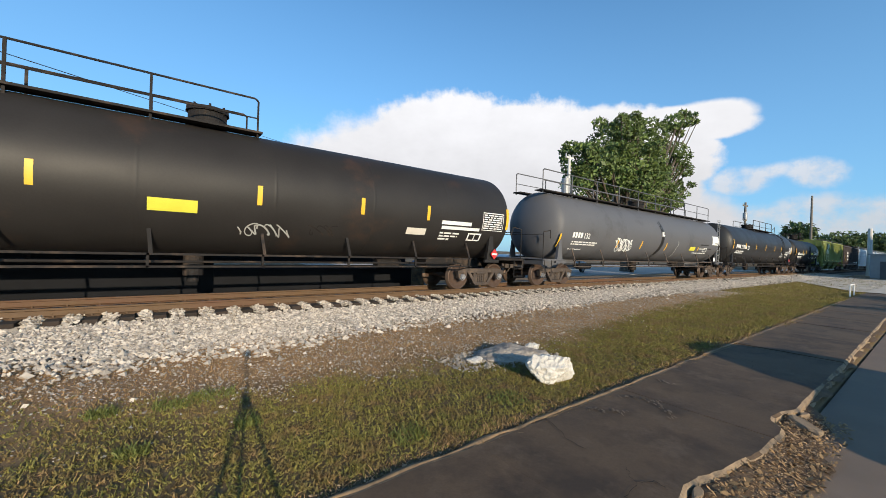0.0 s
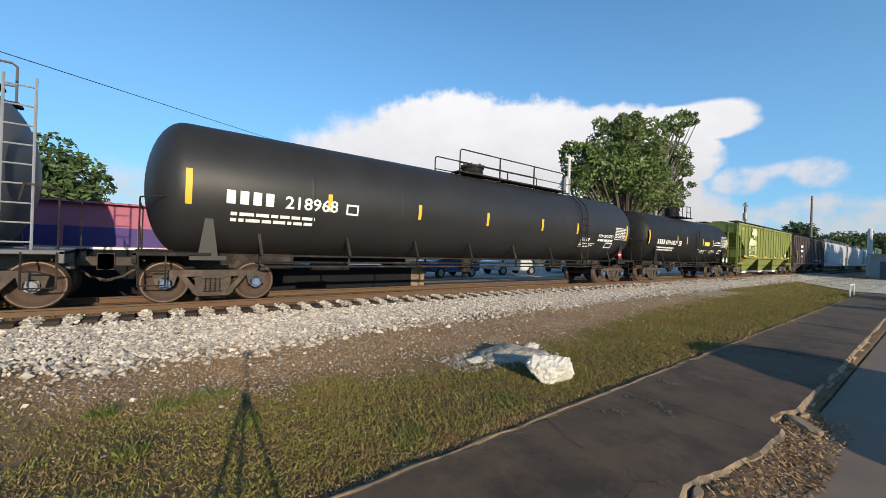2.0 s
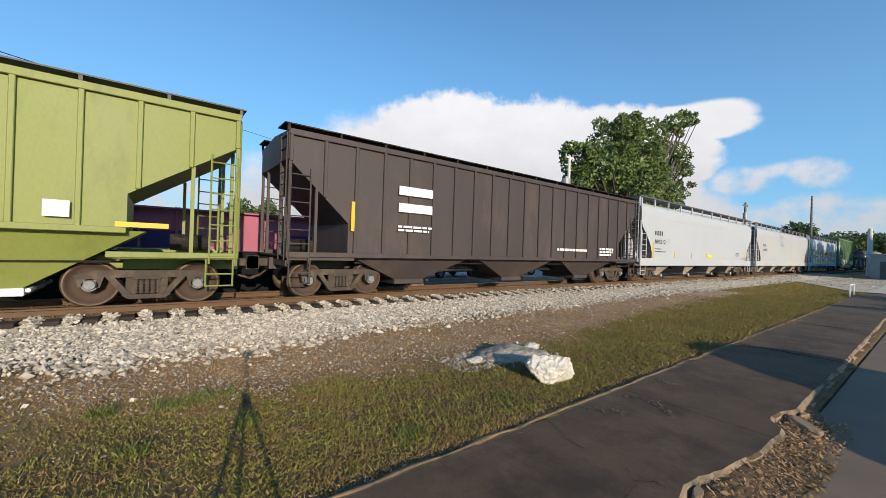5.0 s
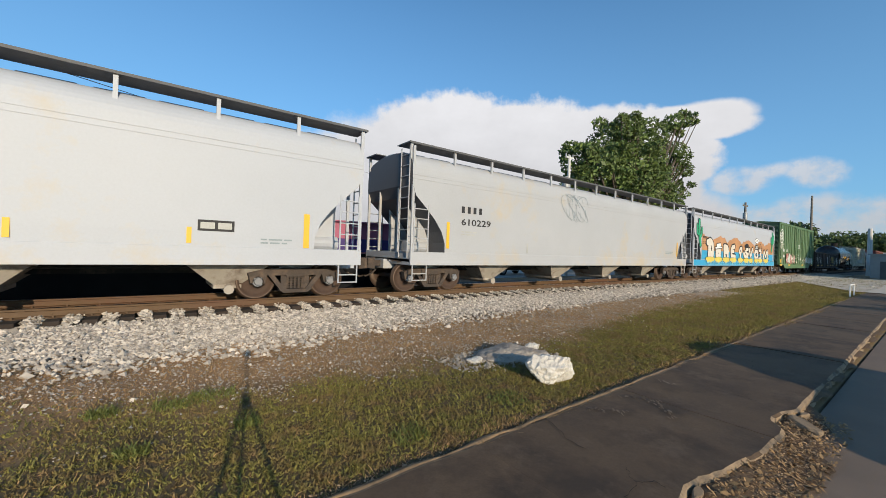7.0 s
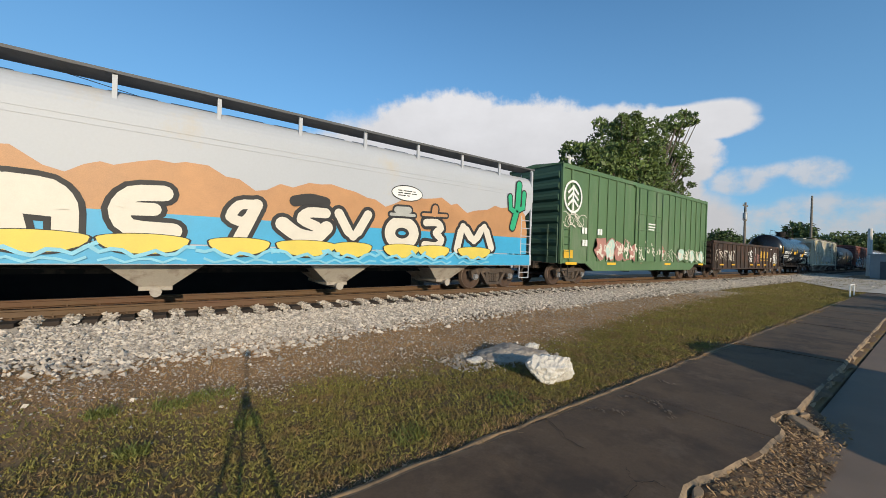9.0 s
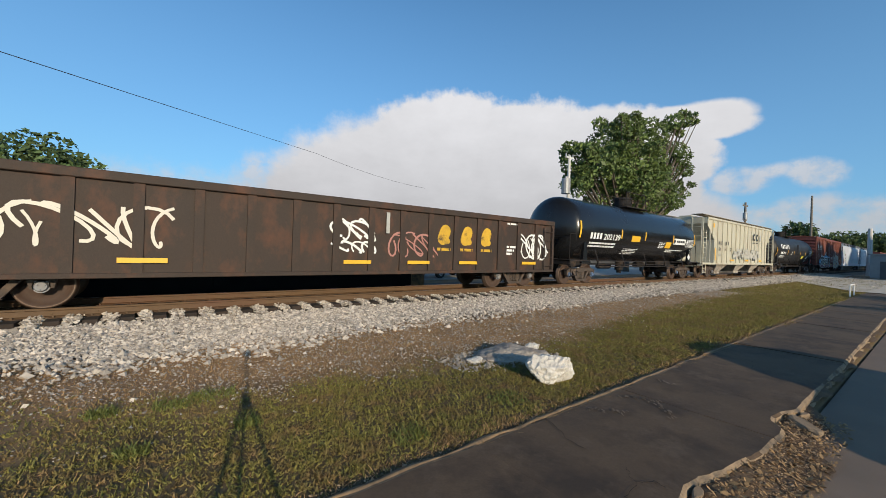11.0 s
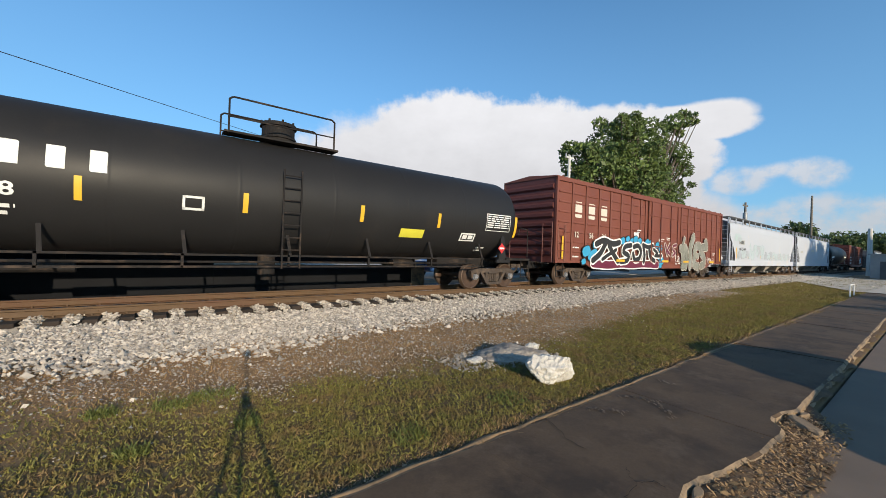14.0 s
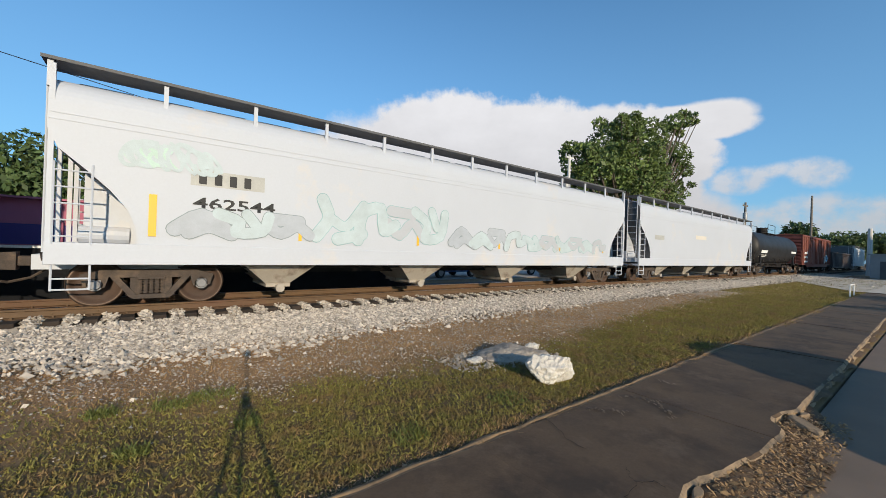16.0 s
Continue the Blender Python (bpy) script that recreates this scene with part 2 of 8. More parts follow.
M["hop_green"] = material("faded_green_hopper_paint", (0.215, 0.245, 0.058), 0.55, vary=0.15, scale=0.6, fine=25, bump=0.05, stain=(0.13, 0.155, 0.04), stain_amount=0.42, stain_scale=0.7, stretch=(1, 1, 0.35))
M["hop_dark"] = material("dusty_brown_black_hopper_paint", (0.060, 0.046, 0.046), 0.6, vary=0.18, scale=0.6, stain=(0.10, 0.07, 0.06), stain_amount=0.35, stain_scale=0.8, stretch=(1, 1, 0.35))
M["hop_cream"] = material("streaked_cream_hopper_paint", (0.53, 0.50, 0.395), 0.55, vary=0.10, scale=0.6, bump=0.04, stain=(0.40, 0.345, 0.27), stain_amount=0.36, stain_scale=0.8, stretch=(1, 1, 0.22))
M["box_red"] = material("oxide_red_boxcar_paint", (0.200, 0.062, 0.040), 0.6, vary=0.14, scale=0.8, bump=0.05, stain=(0.19, 0.055, 0.035), stain_amount=0.4, stain_scale=0.6, stretch=(1, 1, 0.4))
M["box_green"] = material("faded_green_boxcar_paint", (0.098, 0.178, 0.083), 0.6, vary=0.14, scale=0.8, bump=0.05, stain=(0.16, 0.21, 0.13), stain_amount=0.35, stain_scale=0.7, stretch=(1, 1, 0.3))
# boxcar end walls: darker tones than the side colours
M["box_end"] = material("darker_green_boxcar_end", (0.045, 0.095, 0.060), 0.6, vary=0.15)
M["box_endred"] = material("darker_red_boxcar_end", (0.135, 0.040, 0.034), 0.6, vary=0.15)
M["gond"] = material("rusted_brown_gondola_paint", (0.042, 0.028, 0.021), 0.75, vary=0.35, scale=1.4, bump=0.1, stain=(0.095, 0.042, 0.024), stain_amount=0.50, stain_scale=1.5, stretch=(1, 1, 0.6))
M["bay"] = material("dusty_hopper_chute_paint", (0.40, 0.36, 0.31), 0.75, vary=0.2, scale=2, stain=(0.20, 0.16, 0.13), stain_amount=0.5, stain_scale=2)
M["red"] = material("red_placard", (0.55, 0.03, 0.03), 0.5, vary=0.05, bump=0)
M["lemon"] = material("yellow_placard", (0.72, 0.66, 0.06), 0.55, vary=0.1, bump=0)
M["amber"] = material("amber_stencil", (0.62, 0.38, 0.03), 0.6, vary=0.15, bump=0)
M["g_blue"] = material("sprayed_sky_blue", (0.05, 0.36, 0.62), 0.5, vary=0.15, scale=1.2, bump=0)
M["g_brown"] = material("sprayed_sand_brown", (0.50, 0.26, 0.12), 0.55, vary=0.25, scale=1.0, bump=0)
M["g_yellow"] = material("sprayed_yellow", (0.70, 0.55, 0.10), 0.55, vary=0.12, scale=1.2, bump=0)
M["g_cream"] = material("sprayed_off_white", (0.68, 0.63, 0.55), 0.55, vary=0.08, bump=0)
M["g_green"] = material("sprayed_green", (0.03, 0.38, 0.19), 0.5, vary=0.15, bump=0)
M["g_maroon"] = material("sprayed_maroon", (0.15, 0.02, 0.05), 0.55, vary=0.2, bump=0)
M["g_mint"] = material("sprayed_pale_mint", (0.46, 0.62, 0.56), 0.55, vary=0.15, bump=0)
M["g_silver"] = material("sprayed_pale_grey", (0.42, 0.42, 0.40), 0.5, vary=0.2, bump=0)
M["g_pale"] = material("sprayed_washed_mint", (0.47, 0.55, 0.585), 0.6, vary=0.15, bump=0)
M["g_mist"] = material("sprayed_washed_grey", (0.42, 0.455, 0.51), 0.6, vary=0.15, bump=0)
M["g_teal"] = material("sprayed_washed_teal", (0.27, 0.44, 0.47), 0.6, vary=0.25, bump=0)
M["g_fade"] = material("sprayed_faded_white", (0.46, 0.44, 0.385), 0.6, vary=0.2, scale=1.5, bump=0)
M["g_dull"] = material("sprayed_dull_khaki_grey", (0.255, 0.255, 0.215), 0.5, vary=0.4, scale=1.6, fine=8, bump=0, stain=(0.34, 0.34, 0.32), stain_amount=0.5, stain_scale=1.5)
M["sand_edge"] = material("sandy_pavement_edge", (0.27, 0.180, 0.102), 0.95, vary=0.4, scale=9, fine=40, bump=0.6, stain=(0.14, 0.095, 0.055), stain_amount=0.5, stain_scale=5)
M["worn_gold"] = material("flaking_gold_paint", (0.60, 0.36, 0.03), 0.65, vary=0.2, scale=4, bump=0, stain=(0.055, 0.034, 0.024), stain_amount=0.32, stain_scale=4.5)
M["g_foam"] = material("sprayed_pale_blue", (0.20, 0.52, 0.68), 0.5, vary=0.2, bump=0)
M["g_line"] = material("sprayed_slate_line", (0.25, 0.30, 0.32), 0.6, vary=0.2, bump=0)
M["g_pink"] = material("sprayed_dusty_pink", (0.42, 0.20, 0.17), 0.6, vary=0.25, bump=0)
M["glass"] = material("dark_car_glass", (0.02, 0.025, 0.03), 0.1, bump=0, vary=0.05)
M["carblue"] = material("blue_car_paint", (0.03, 0.09, 0.26), 0.3, vary=0.05, bump=0, coat=0.6)
M["carwhite"] = material("white_car_paint", (0.62, 0.63, 0.65), 0.3, vary=0.04, bump=0, coat=0.6)
M["rubber"] = material("tyre_rubber", (0.02, 0.02, 0.02), 0.9, vary=0.2)
M["lot"] = material("pale_lot_paving", (0.42, 0.40, 0.37), 0.9, vary=0.12, scale=0.6)
M["mound"] = material("grey_hardened_gravel", (0.36, 0.32, 0.275), 0.95, vary=0.3, scale=9, fine=60, bump=1.0, stain=(0.26, 0.22, 0.18), stain_amount=0.45, stain_scale=5)
M["grit"] = material("brown_grit", (0.30, 0.21, 0.13), 0.95, vary=0.3, spread=0.5, bump=0)
M["straw"] = material("dead_grass", (0.33, 0.205, 0.095), 0.85, vary=0.3, scale=1.0, fine=6, bump=0, spread=0.5)
M["faded"] = material("weathered_white_paint", (0.66, 0.67, 0.47), 0.65, vary=0.2, scale=3, bump=0, stain=(0.42, 0.46, 0.20), stain_amount=0.5, stain_scale=3, stretch=(1, 1, 0.4))

# ---------- mesh helpers ----------
def mesh_object(name, bm, mats, parent=None, label="", smooth=False):
    me = bpy.data.meshes.new(name)
    bm.normal_update()
    bm.to_mesh(me)
    bm.free()
    for m in mats if isinstance(mats, (list, tuple)) else [mats]:
        me.materials.append(m)
    if smooth:
        for f in me.polygons:
            f.use_smooth = True
    ob = new(name, me)
    ob.parent = parent
    if label:
        tagged(ob, label)
    return ob


def part(name, bm, mats, parent, label="", smooth=False):
    return mesh_object(name, bm, mats, parent, label, smooth)


def same(ob, name, parent, m):
    """Another part on the same mesh."""
    o = new(name, ob.data)
    o.parent = parent
    o.matrix_basis = m
    return o


def raw(name, verts, faces, mats, parent=None, index=None, smooth=False):
    me = bpy.data.meshes.new(name)
    me.from_pydata(verts, [], faces)
    for m in mats if isinstance(mats, (list, tuple)) else [mats]:
        me.materials.append(m)
    if index is not None:
        me.polygons.foreach_set("material_index", np.asarray(index, np.int32))
    if smooth:
        me.polygons.foreach_set("use_smooth", np.ones(len(me.polygons), bool))
    me.update()
    ob = new(name, me)
    ob.parent = parent
    return ob


def box(bm, x0, x1, y0, y1, z0, z1, bevel=0.0, mi=0):
    vs = [bm.verts.new(c) for c in ((x0, y0, z0), (x1, y0, z0), (x1, y1, z0), (x0, y1, z0), (x0, y0, z1), (x1, y0, z1), (x1, y1, z1), (x0, y1, z1))]
    fs = [bm.faces.new([vs[i] for i in q]) for q in ((3, 2, 1, 0), (4, 5, 6, 7), (0, 1, 5, 4), (1, 2, 6, 5), (2, 3, 7, 6), (3, 0, 4, 7))]
    for f in fs:
        f.material_index = mi
    if bevel:
        es = list({e for f in fs for e in f.edges})
        bmesh.ops.bevel(bm, geom=es, offset=bevel, segments=1, affect="EDGES")
    return bm


def bar(bm, p, q, w, h=None, mi=0):
    """A straight bar of section w by h from p to q."""
    p, q = Vector(p), Vector(q)
    h = h or w
    d = (q - p).normalized()
    up = Vector((0, 0, 1)) if abs(d.z) < 0.95 else Vector((0, 1, 0))
    s = d.cross(up).normalized()
    u = s.cross(d)
    ring = [s * w / 2 + u * h / 2, -s * w / 2 + u * h / 2, -s * w / 2 - u * h / 2, s * w / 2 - u * h / 2]
    a = [bm.verts.new(p + r) for r in ring]
    b = [bm.verts.new(q + r) for r in ring]
    fs = [bm.faces.new((a[i], b[i], b[(i + 1) % 4], a[(i + 1) % 4])) for i in range(4)] + [bm.faces.new(a), bm.faces.new(b[::-1])]
    for f in fs:
        f.material_index = mi
    return bm


def tube(bm, points, r, n=6):
    for p, q in zip(points, points[1:]):
        rod(bm, p, q, r, n)
    return bm


def rod(bm, p, q, r, n=8, r2=None, mi=0):
    p, q = Vector(p), Vector(q)
    d = (q - p).normalized()
    up = Vector((0, 0, 1)) if abs(d.z) < 0.95 else Vector((1, 0, 0))
    s = d.cross(up).normalized()
    u = s.cross(d)
    r2 = r if r2 is None else r2
    a, b = [], []
    for i in range(n):
        t = 2 * math.pi * i / n
        k = s * math.cos(t) + u * math.sin(t)
        a.append(bm.verts.new(p + k * r))
        b.append(bm.verts.new(q + k * r2))
    fs = [bm.faces.new((a[i], b[i], b[(i + 1) % n], a[(i + 1) % n])) for i in range(n)] + [bm.faces.new(a), bm.faces.new(b[::-1])]
    for f in fs:
        f.material_index = mi
    return bm


def prism(bm, outline, y0, y1, mi=0):
    """An outline of (x, z) points drawn from y0 to y1."""
    a = [bm.verts.new((x, y0, z)) for x, z in outline]
    b = [bm.verts.new((x, y1, z)) for x, z in outline]
    n = len(a)
    fs = [bm.faces.new((a[i], a[(i + 1) % n], b[(i + 1) % n], b[i])) for i in range(n)] + [bm.faces.new(a[::-1]), bm.faces.new(b)]
    for f in fs:
        f.material_index = mi
    return bm


def lathe_x(bm, profile, n=40, cy=0.0, cz=0.0, mi=0):
    """Turn (x, r) points about the x axis."""
    rings = []
    for x, r in profile:
        if r < 1e-4:
            rings.append([bm.verts.new((x, cy, cz))])
        else:
            rings.append([bm.verts.new((x, cy + r * math.cos(2 * math.pi * i / n), cz + r * math.sin(2 * math.pi * i / n))) for i in range(n)])
    for a, b in zip(rings, rings[1:]):
        for i in range(n):
            j = (i + 1) % n
            if len(a) == 1:
                f = bm.faces.new((a[0], b[j], b[i]))
            elif len(b) == 1:
                f = bm.faces.new((a[i], a[j], b[0]))
            else:
                f = bm.faces.new((a[i], a[j], b[j], b[i]))
            f.material_index = mi
    return bm


def stones(name, xy, z, size, mats, parent=None, flat=0.65, seed=3):
    """Loose stones as one mesh: squashed, knocked-about octahedra with cut corners."""
    rng = np.random.default_rng(seed)
    base = np.array([(1, 0, 0), (-1, 0, 0), (0, 1, 0), (0, -1, 0), (0, 0, 1), (0, 0, -1), (.7, .7, .3), (-.7, .6, -.2), (.6, -.7, -.3), (-.65, -.65, .4)], float)
    from_hull = bmesh.new()
    for c in base:
        from_hull.verts.new(c)
    bmesh.ops.convex_hull(from_hull, input=from_hull.verts)
    from_hull.verts.index_update()
    tri = np.array([[v.index for v in f.verts] for f in from_hull.faces])
    co = np.array([v.co[:] for v in from_hull.verts])
    from_hull.free()
    n, k = len(xy), len(co)
    v = co[None] * (1 + 0.28 * rng.standard_normal((n, k, 1)).clip(-1.5, 1.5))
    s = size * rng.lognormal(0, 0.32, (n, 1, 1))
    v = v * s * np.stack([np.ones(n), rng.uniform(0.6, 1, n), rng.uniform(0.45, 0.9, n) * flat / 0.65], -1)[:, None]
    a, b = rng.uniform(0, 6.28, n), rng.normal(0, 0.35, n)
    ca, sa, cb, sb = np.cos(a)[:, None], np.sin(a)[:, None], np.cos(b)[:, None], np.sin(b)[:, None]
    x, y, zz = v[..., 0], v[..., 1] * cb - v[..., 2] * sb, v[..., 1] * sb + v[..., 2] * cb
    v = np.stack([x * ca - y * sa + xy[:, :1], x * sa + y * ca + xy[:, 1:], zz + np.asarray(z)[:, None]], -1).reshape(-1, 3)
    f = (tri[None] + (np.arange(n) * k)[:, None, None]).reshape(-1, 3)
    return raw(name, v.tolist(), f.tolist(), mats, parent)


# ---------- ground ----------
def bank(y):
    """Height of the track bed across its line."""
    y = np.abs(np.asarray(y, float) - TRACK)
    return np.interp(y, [0, 1.22, 1.42, 4.2, 6.0], [0.055, 0.055, 0.030, 0.0, 0.0])


def lumps(x, y):
    return 0.018 * np.sin(x * 1.7 + 0.6 * np.sin(y * 2.3)) * np.sin(y * 1.9 + 0.8 * np.cos(x * 1.1))


def ground_material():
    m = material("bare_soil", (0.38, 0.225, 0.110), 0.95, vary=0.55, scale=2.2, fine=38, bump=1.0, stain=(0.27, 0.165, 0.095), stain_amount=0.5, stain_scale=1.1, stain2=(0.36, 0.28, 0.20))
    # darker humus under the turf, thinning out unevenly towards the track
    nt = m.node_tree
    bs = nt.nodes["Principled BSDF"]
    src = bs.inputs["Base Color"].links[0].from_socket
    N = nt.nodes.new
    tc = N("ShaderNodeTexCoord")
    sp = N("ShaderNodeSeparateXYZ")
    nz = N("ShaderNodeTexNoise")
    nz.inputs["Scale"].default_value, nz.inputs["Detail"].default_value = 1.3, 6
    ad = N("ShaderNodeMath")
    ad.operation = "MULTIPLY_ADD"
    ad.inputs[1].default_value = 2.6
    rg = N("ShaderNodeMapRange")
    rg.inputs["From Min"].default_value, rg.inputs["From Max"].default_value = 6.7, 5.2
    rg.inputs["To Max"].default_value = 0.85
    mx = N("ShaderNodeMix")
    mx.data_type = "RGBA"
    mx.inputs[7].default_value = (0.105, 0.074, 0.032, 1)
    links(nt, (tc.outputs["Object"], sp.inputs[0]), (tc.outputs["Object"], nz.inputs["Vector"]), (nz.outputs[0], ad.inputs[0]), (sp.outputs[1], ad.inputs[2]),
          (ad.outputs[0], rg.inputs["Value"]), (rg.outputs[0], mx.inputs[0]), (src, mx.inputs[6]), (mx.outputs[2], bs.inputs["Base Color"]))
    return m


def turf_material():
    return material("turf_soil", (0.150, 0.105, 0.050), 0.95, vary=0.5, scale=2.0, fine=40, bump=1.0, stain=(0.16, 0.110, 0.060), stain_amount=0.5, stain_scale=1.2)


def make_ground():
    xs = np.concatenate([np.array([-3000, -600, -150, -60, -30, -15]), np.arange(-8, 34, 0.35), np.array([36, 40, 50, 70, 110, 200, 500, 1200, 3000])])
    ys = np.concatenate([np.array([-2500, -400, -100, -40, -16, -8, -5.0, 0.86, 0.88]), np.array([1.0, 1.5, 2.2]), np.arange(2.4, 7.0, 0.3), np.arange(7.0, 15.5, 0.35), np.array([18, 24, 40, 80, 200, 600, 2500])])
    X, Y = np.meshgrid(xs, ys, indexing="ij")
    Z = bank(Y) - 0.02
    near = (X > -8) & (X < 34) & (Y > 2.6) & (Y < 8)
    Z = Z + np.where(near, lumps(X, Y), 0.0)
    Z = np.where(Y < 0.87, -0.16, Z)
    Z = np.where((Y > 0.87) & (Y < 2.35), -0.10, Z)
    n, k = X.shape
    idx = np.arange(n * k).reshape(n, k)
    f = np.stack([idx[:-1, :-1], idx[1:, :-1], idx[1:, 1:], idx[:-1, 1:]], -1).reshape(-1, 4)
    v = np.stack([X, Y, Z], -1).reshape(-1, 3)
    yc = Y[:-1, :-1].ravel() + 1e-3
    mi = np.where((yc > 7.2) & (yc < 15.2), 1, np.where((yc < 0.88) | (yc > 18), 2, 0))
    ob = raw("ground", v.tolist(), f.tolist(), [ground_material(), M["ballast"], turf_material()], index=mi, smooth=True)
    tagged(ob, "trampled brown soil under lawn and track bed", "ground", kind="structure")
    bm = bmesh.new()
    box(bm, -60, 400, -5.2, 0.84, -0.4, -0.10)
    road = mesh_object("road", bm, M["asphalt"])
    tagged(road, "worn dusty grey-brown asphalt street", "road", kind="structure")


make_ground()


def make_track():
    bm = bmesh.new()
    track = new("railway_track")
    tagged(track, "rusty railway track on dark wooden ties", "railway track", kind="structure")
    prof = [(-0.075, 0.0), (0.075, 0.0), (0.075, 0.012), (0.012, 0.03), (0.010, 0.125), (0.036, 0.138), (0.036, 0.168), (0.028, 0.175), (-0.028, 0.175), (-0.036, 0.168), (-0.036, 0.138), (-0.010, 0.125), (-0.012, 0.03), (-0.075, 0.012)]
    for s in (-1, 1):
        bm = bmesh.new()
        a = [bm.verts.new((-70, TRACK + s * 0.7525 + y, RAIL - 0.175 + z)) for y, z in prof]
        b = [bm.verts.new((420, TRACK + s * 0.7525 + y, RAIL - 0.175 + z)) for y, z in prof]
        n = len(a)
        for i in range(n):
            f = bm.faces.new((a[i], a[(i + 1) % n], b[(i + 1) % n], b[i]))
            f.material_index = 1 if i in (7,) else 0
        bm.faces.new(a), bm.faces.new(b)
        bmesh.ops.recalc_face_normals(bm, faces=bm.faces)
        part("rail", bm, [M["rail"], M["railhead"]], track, "rusty rail with polished head")
    return track


TRACK_OB = make_track()

# ---------- pavement ----------
def make_pavement():
    rng = random.Random(5)
    pavement = new("pavement")
    tagged(pavement, "old dark stained concrete pavement with a crumbling edge", "pavement", kind="structure")
    joints = [-9.0, -6.6, -4.2, -2.4, -0.1, 2.28, 4.75, 7.1, 9.4, 11.8, 14.2, 16.6, 19, 21.4, 23.8, 26.2, 28.6, 31, 34, 37, 40]
    # the kerb has broken away unevenly near the corner
    worn_x = [-9.0, 2.9, 3.17, 3.32, 3.65, 3.92, 4.24, 4.52, 4.91, 5.09, 5.22, 5.35, 5.59, 5.85, 6.5, 9.5, 18.0, 40.0]
    worn_y = [1.04, 1.05, 1.11, 1.08, 1.02, 0.98, 0.92, 0.91, 0.90, 0.93, 1.03, 1.06, 1.03, 0.95, 0.95, 0.95, 1.02, 1.06]
    for x0, x1 in zip(joints, joints[1:]):
        n = max(3, int((x1 - x0) / 0.055))
        far, near = [], []
        for i in range(n + 1):
            x = x0 + 0.006 + (x1 - x0 - 0.012) * i / n
            yf = 2.42 + 0.009 * x + 0.020 * noise.noise((x * 2.1, 0, 0)) + 0.010 * noise.noise((x * 9.0, 4, 0))
            yn = float(np.interp(x, worn_x, worn_y)) + 0.016 * noise.noise((x * 3.1, 9, 0)) + 0.012 * noise.noise((x * 11, 3, 0))
            far.append((x, yf)), near.append((x, yn))
        bm = bmesh.new()
        top = [[], []]
        tilt = rng.uniform(-0.006, 0.006)
        for (xf, yf), (xn, yn) in zip(far, near):
            row = []
            for k, t in enumerate((0, 0.018, 0.25, 0.5, 0.75, 0.965, 1.0)):
                y = yn + (yf - yn) * t
                z = 0.012 + tilt * (xf - x0) + (0.0 if k else -0.014 - 0.012 * rng.random()) - (0.008 if k == 6 else 0) + 0.004 * noise.noise((xf * 3, y * 3, 2))
                row.append(bm.verts.new((xf, y, z)))
            low = [bm.verts.new((xn, yn - 0.025 + 0.03 * noise.noise((xn * 8, 1, 5)), -0.13))]
            back = bm.verts.new((xf, yf, -0.1))
            top[0].append(row), top[1].append((low[0], back))
        for i in range(n):
            for k in range(6):
                f = bm.faces.new((top[0][i][k], top[0][i + 1][k], top[0][i + 1][k + 1], top[0][i][k + 1]))
                f.material_index = 2 if k == 5 and noise.noise((far[i][0] * 2.1, 7, 1)) > -0.4 else 1 if k == 0 and noise.noise((far[i][0] * 2.3, 3, 1)) > -0.25 else 0
            f = bm.faces.new((top[1][i][0], top[1][i + 1][0], top[0][i + 1][0], top[0][i][0]))
            f.material_index = 1
            bm.faces.new((top[0][i][6], top[0][i + 1][6], top[1][i + 1][1], top[1][i][1]))
        for i in (0, n):
            ring = top[0][i] + [top[1][i][1], top[1][i][0]]
            bm.faces.new(ring if i == 0 else ring[::-1])
        bmesh.ops.recalc_face_normals(bm, faces=bm.faces)
        part("slab", bm, [M["concrete"], M["kerb"], M["sand_edge"]], pavement)


make_pavement()


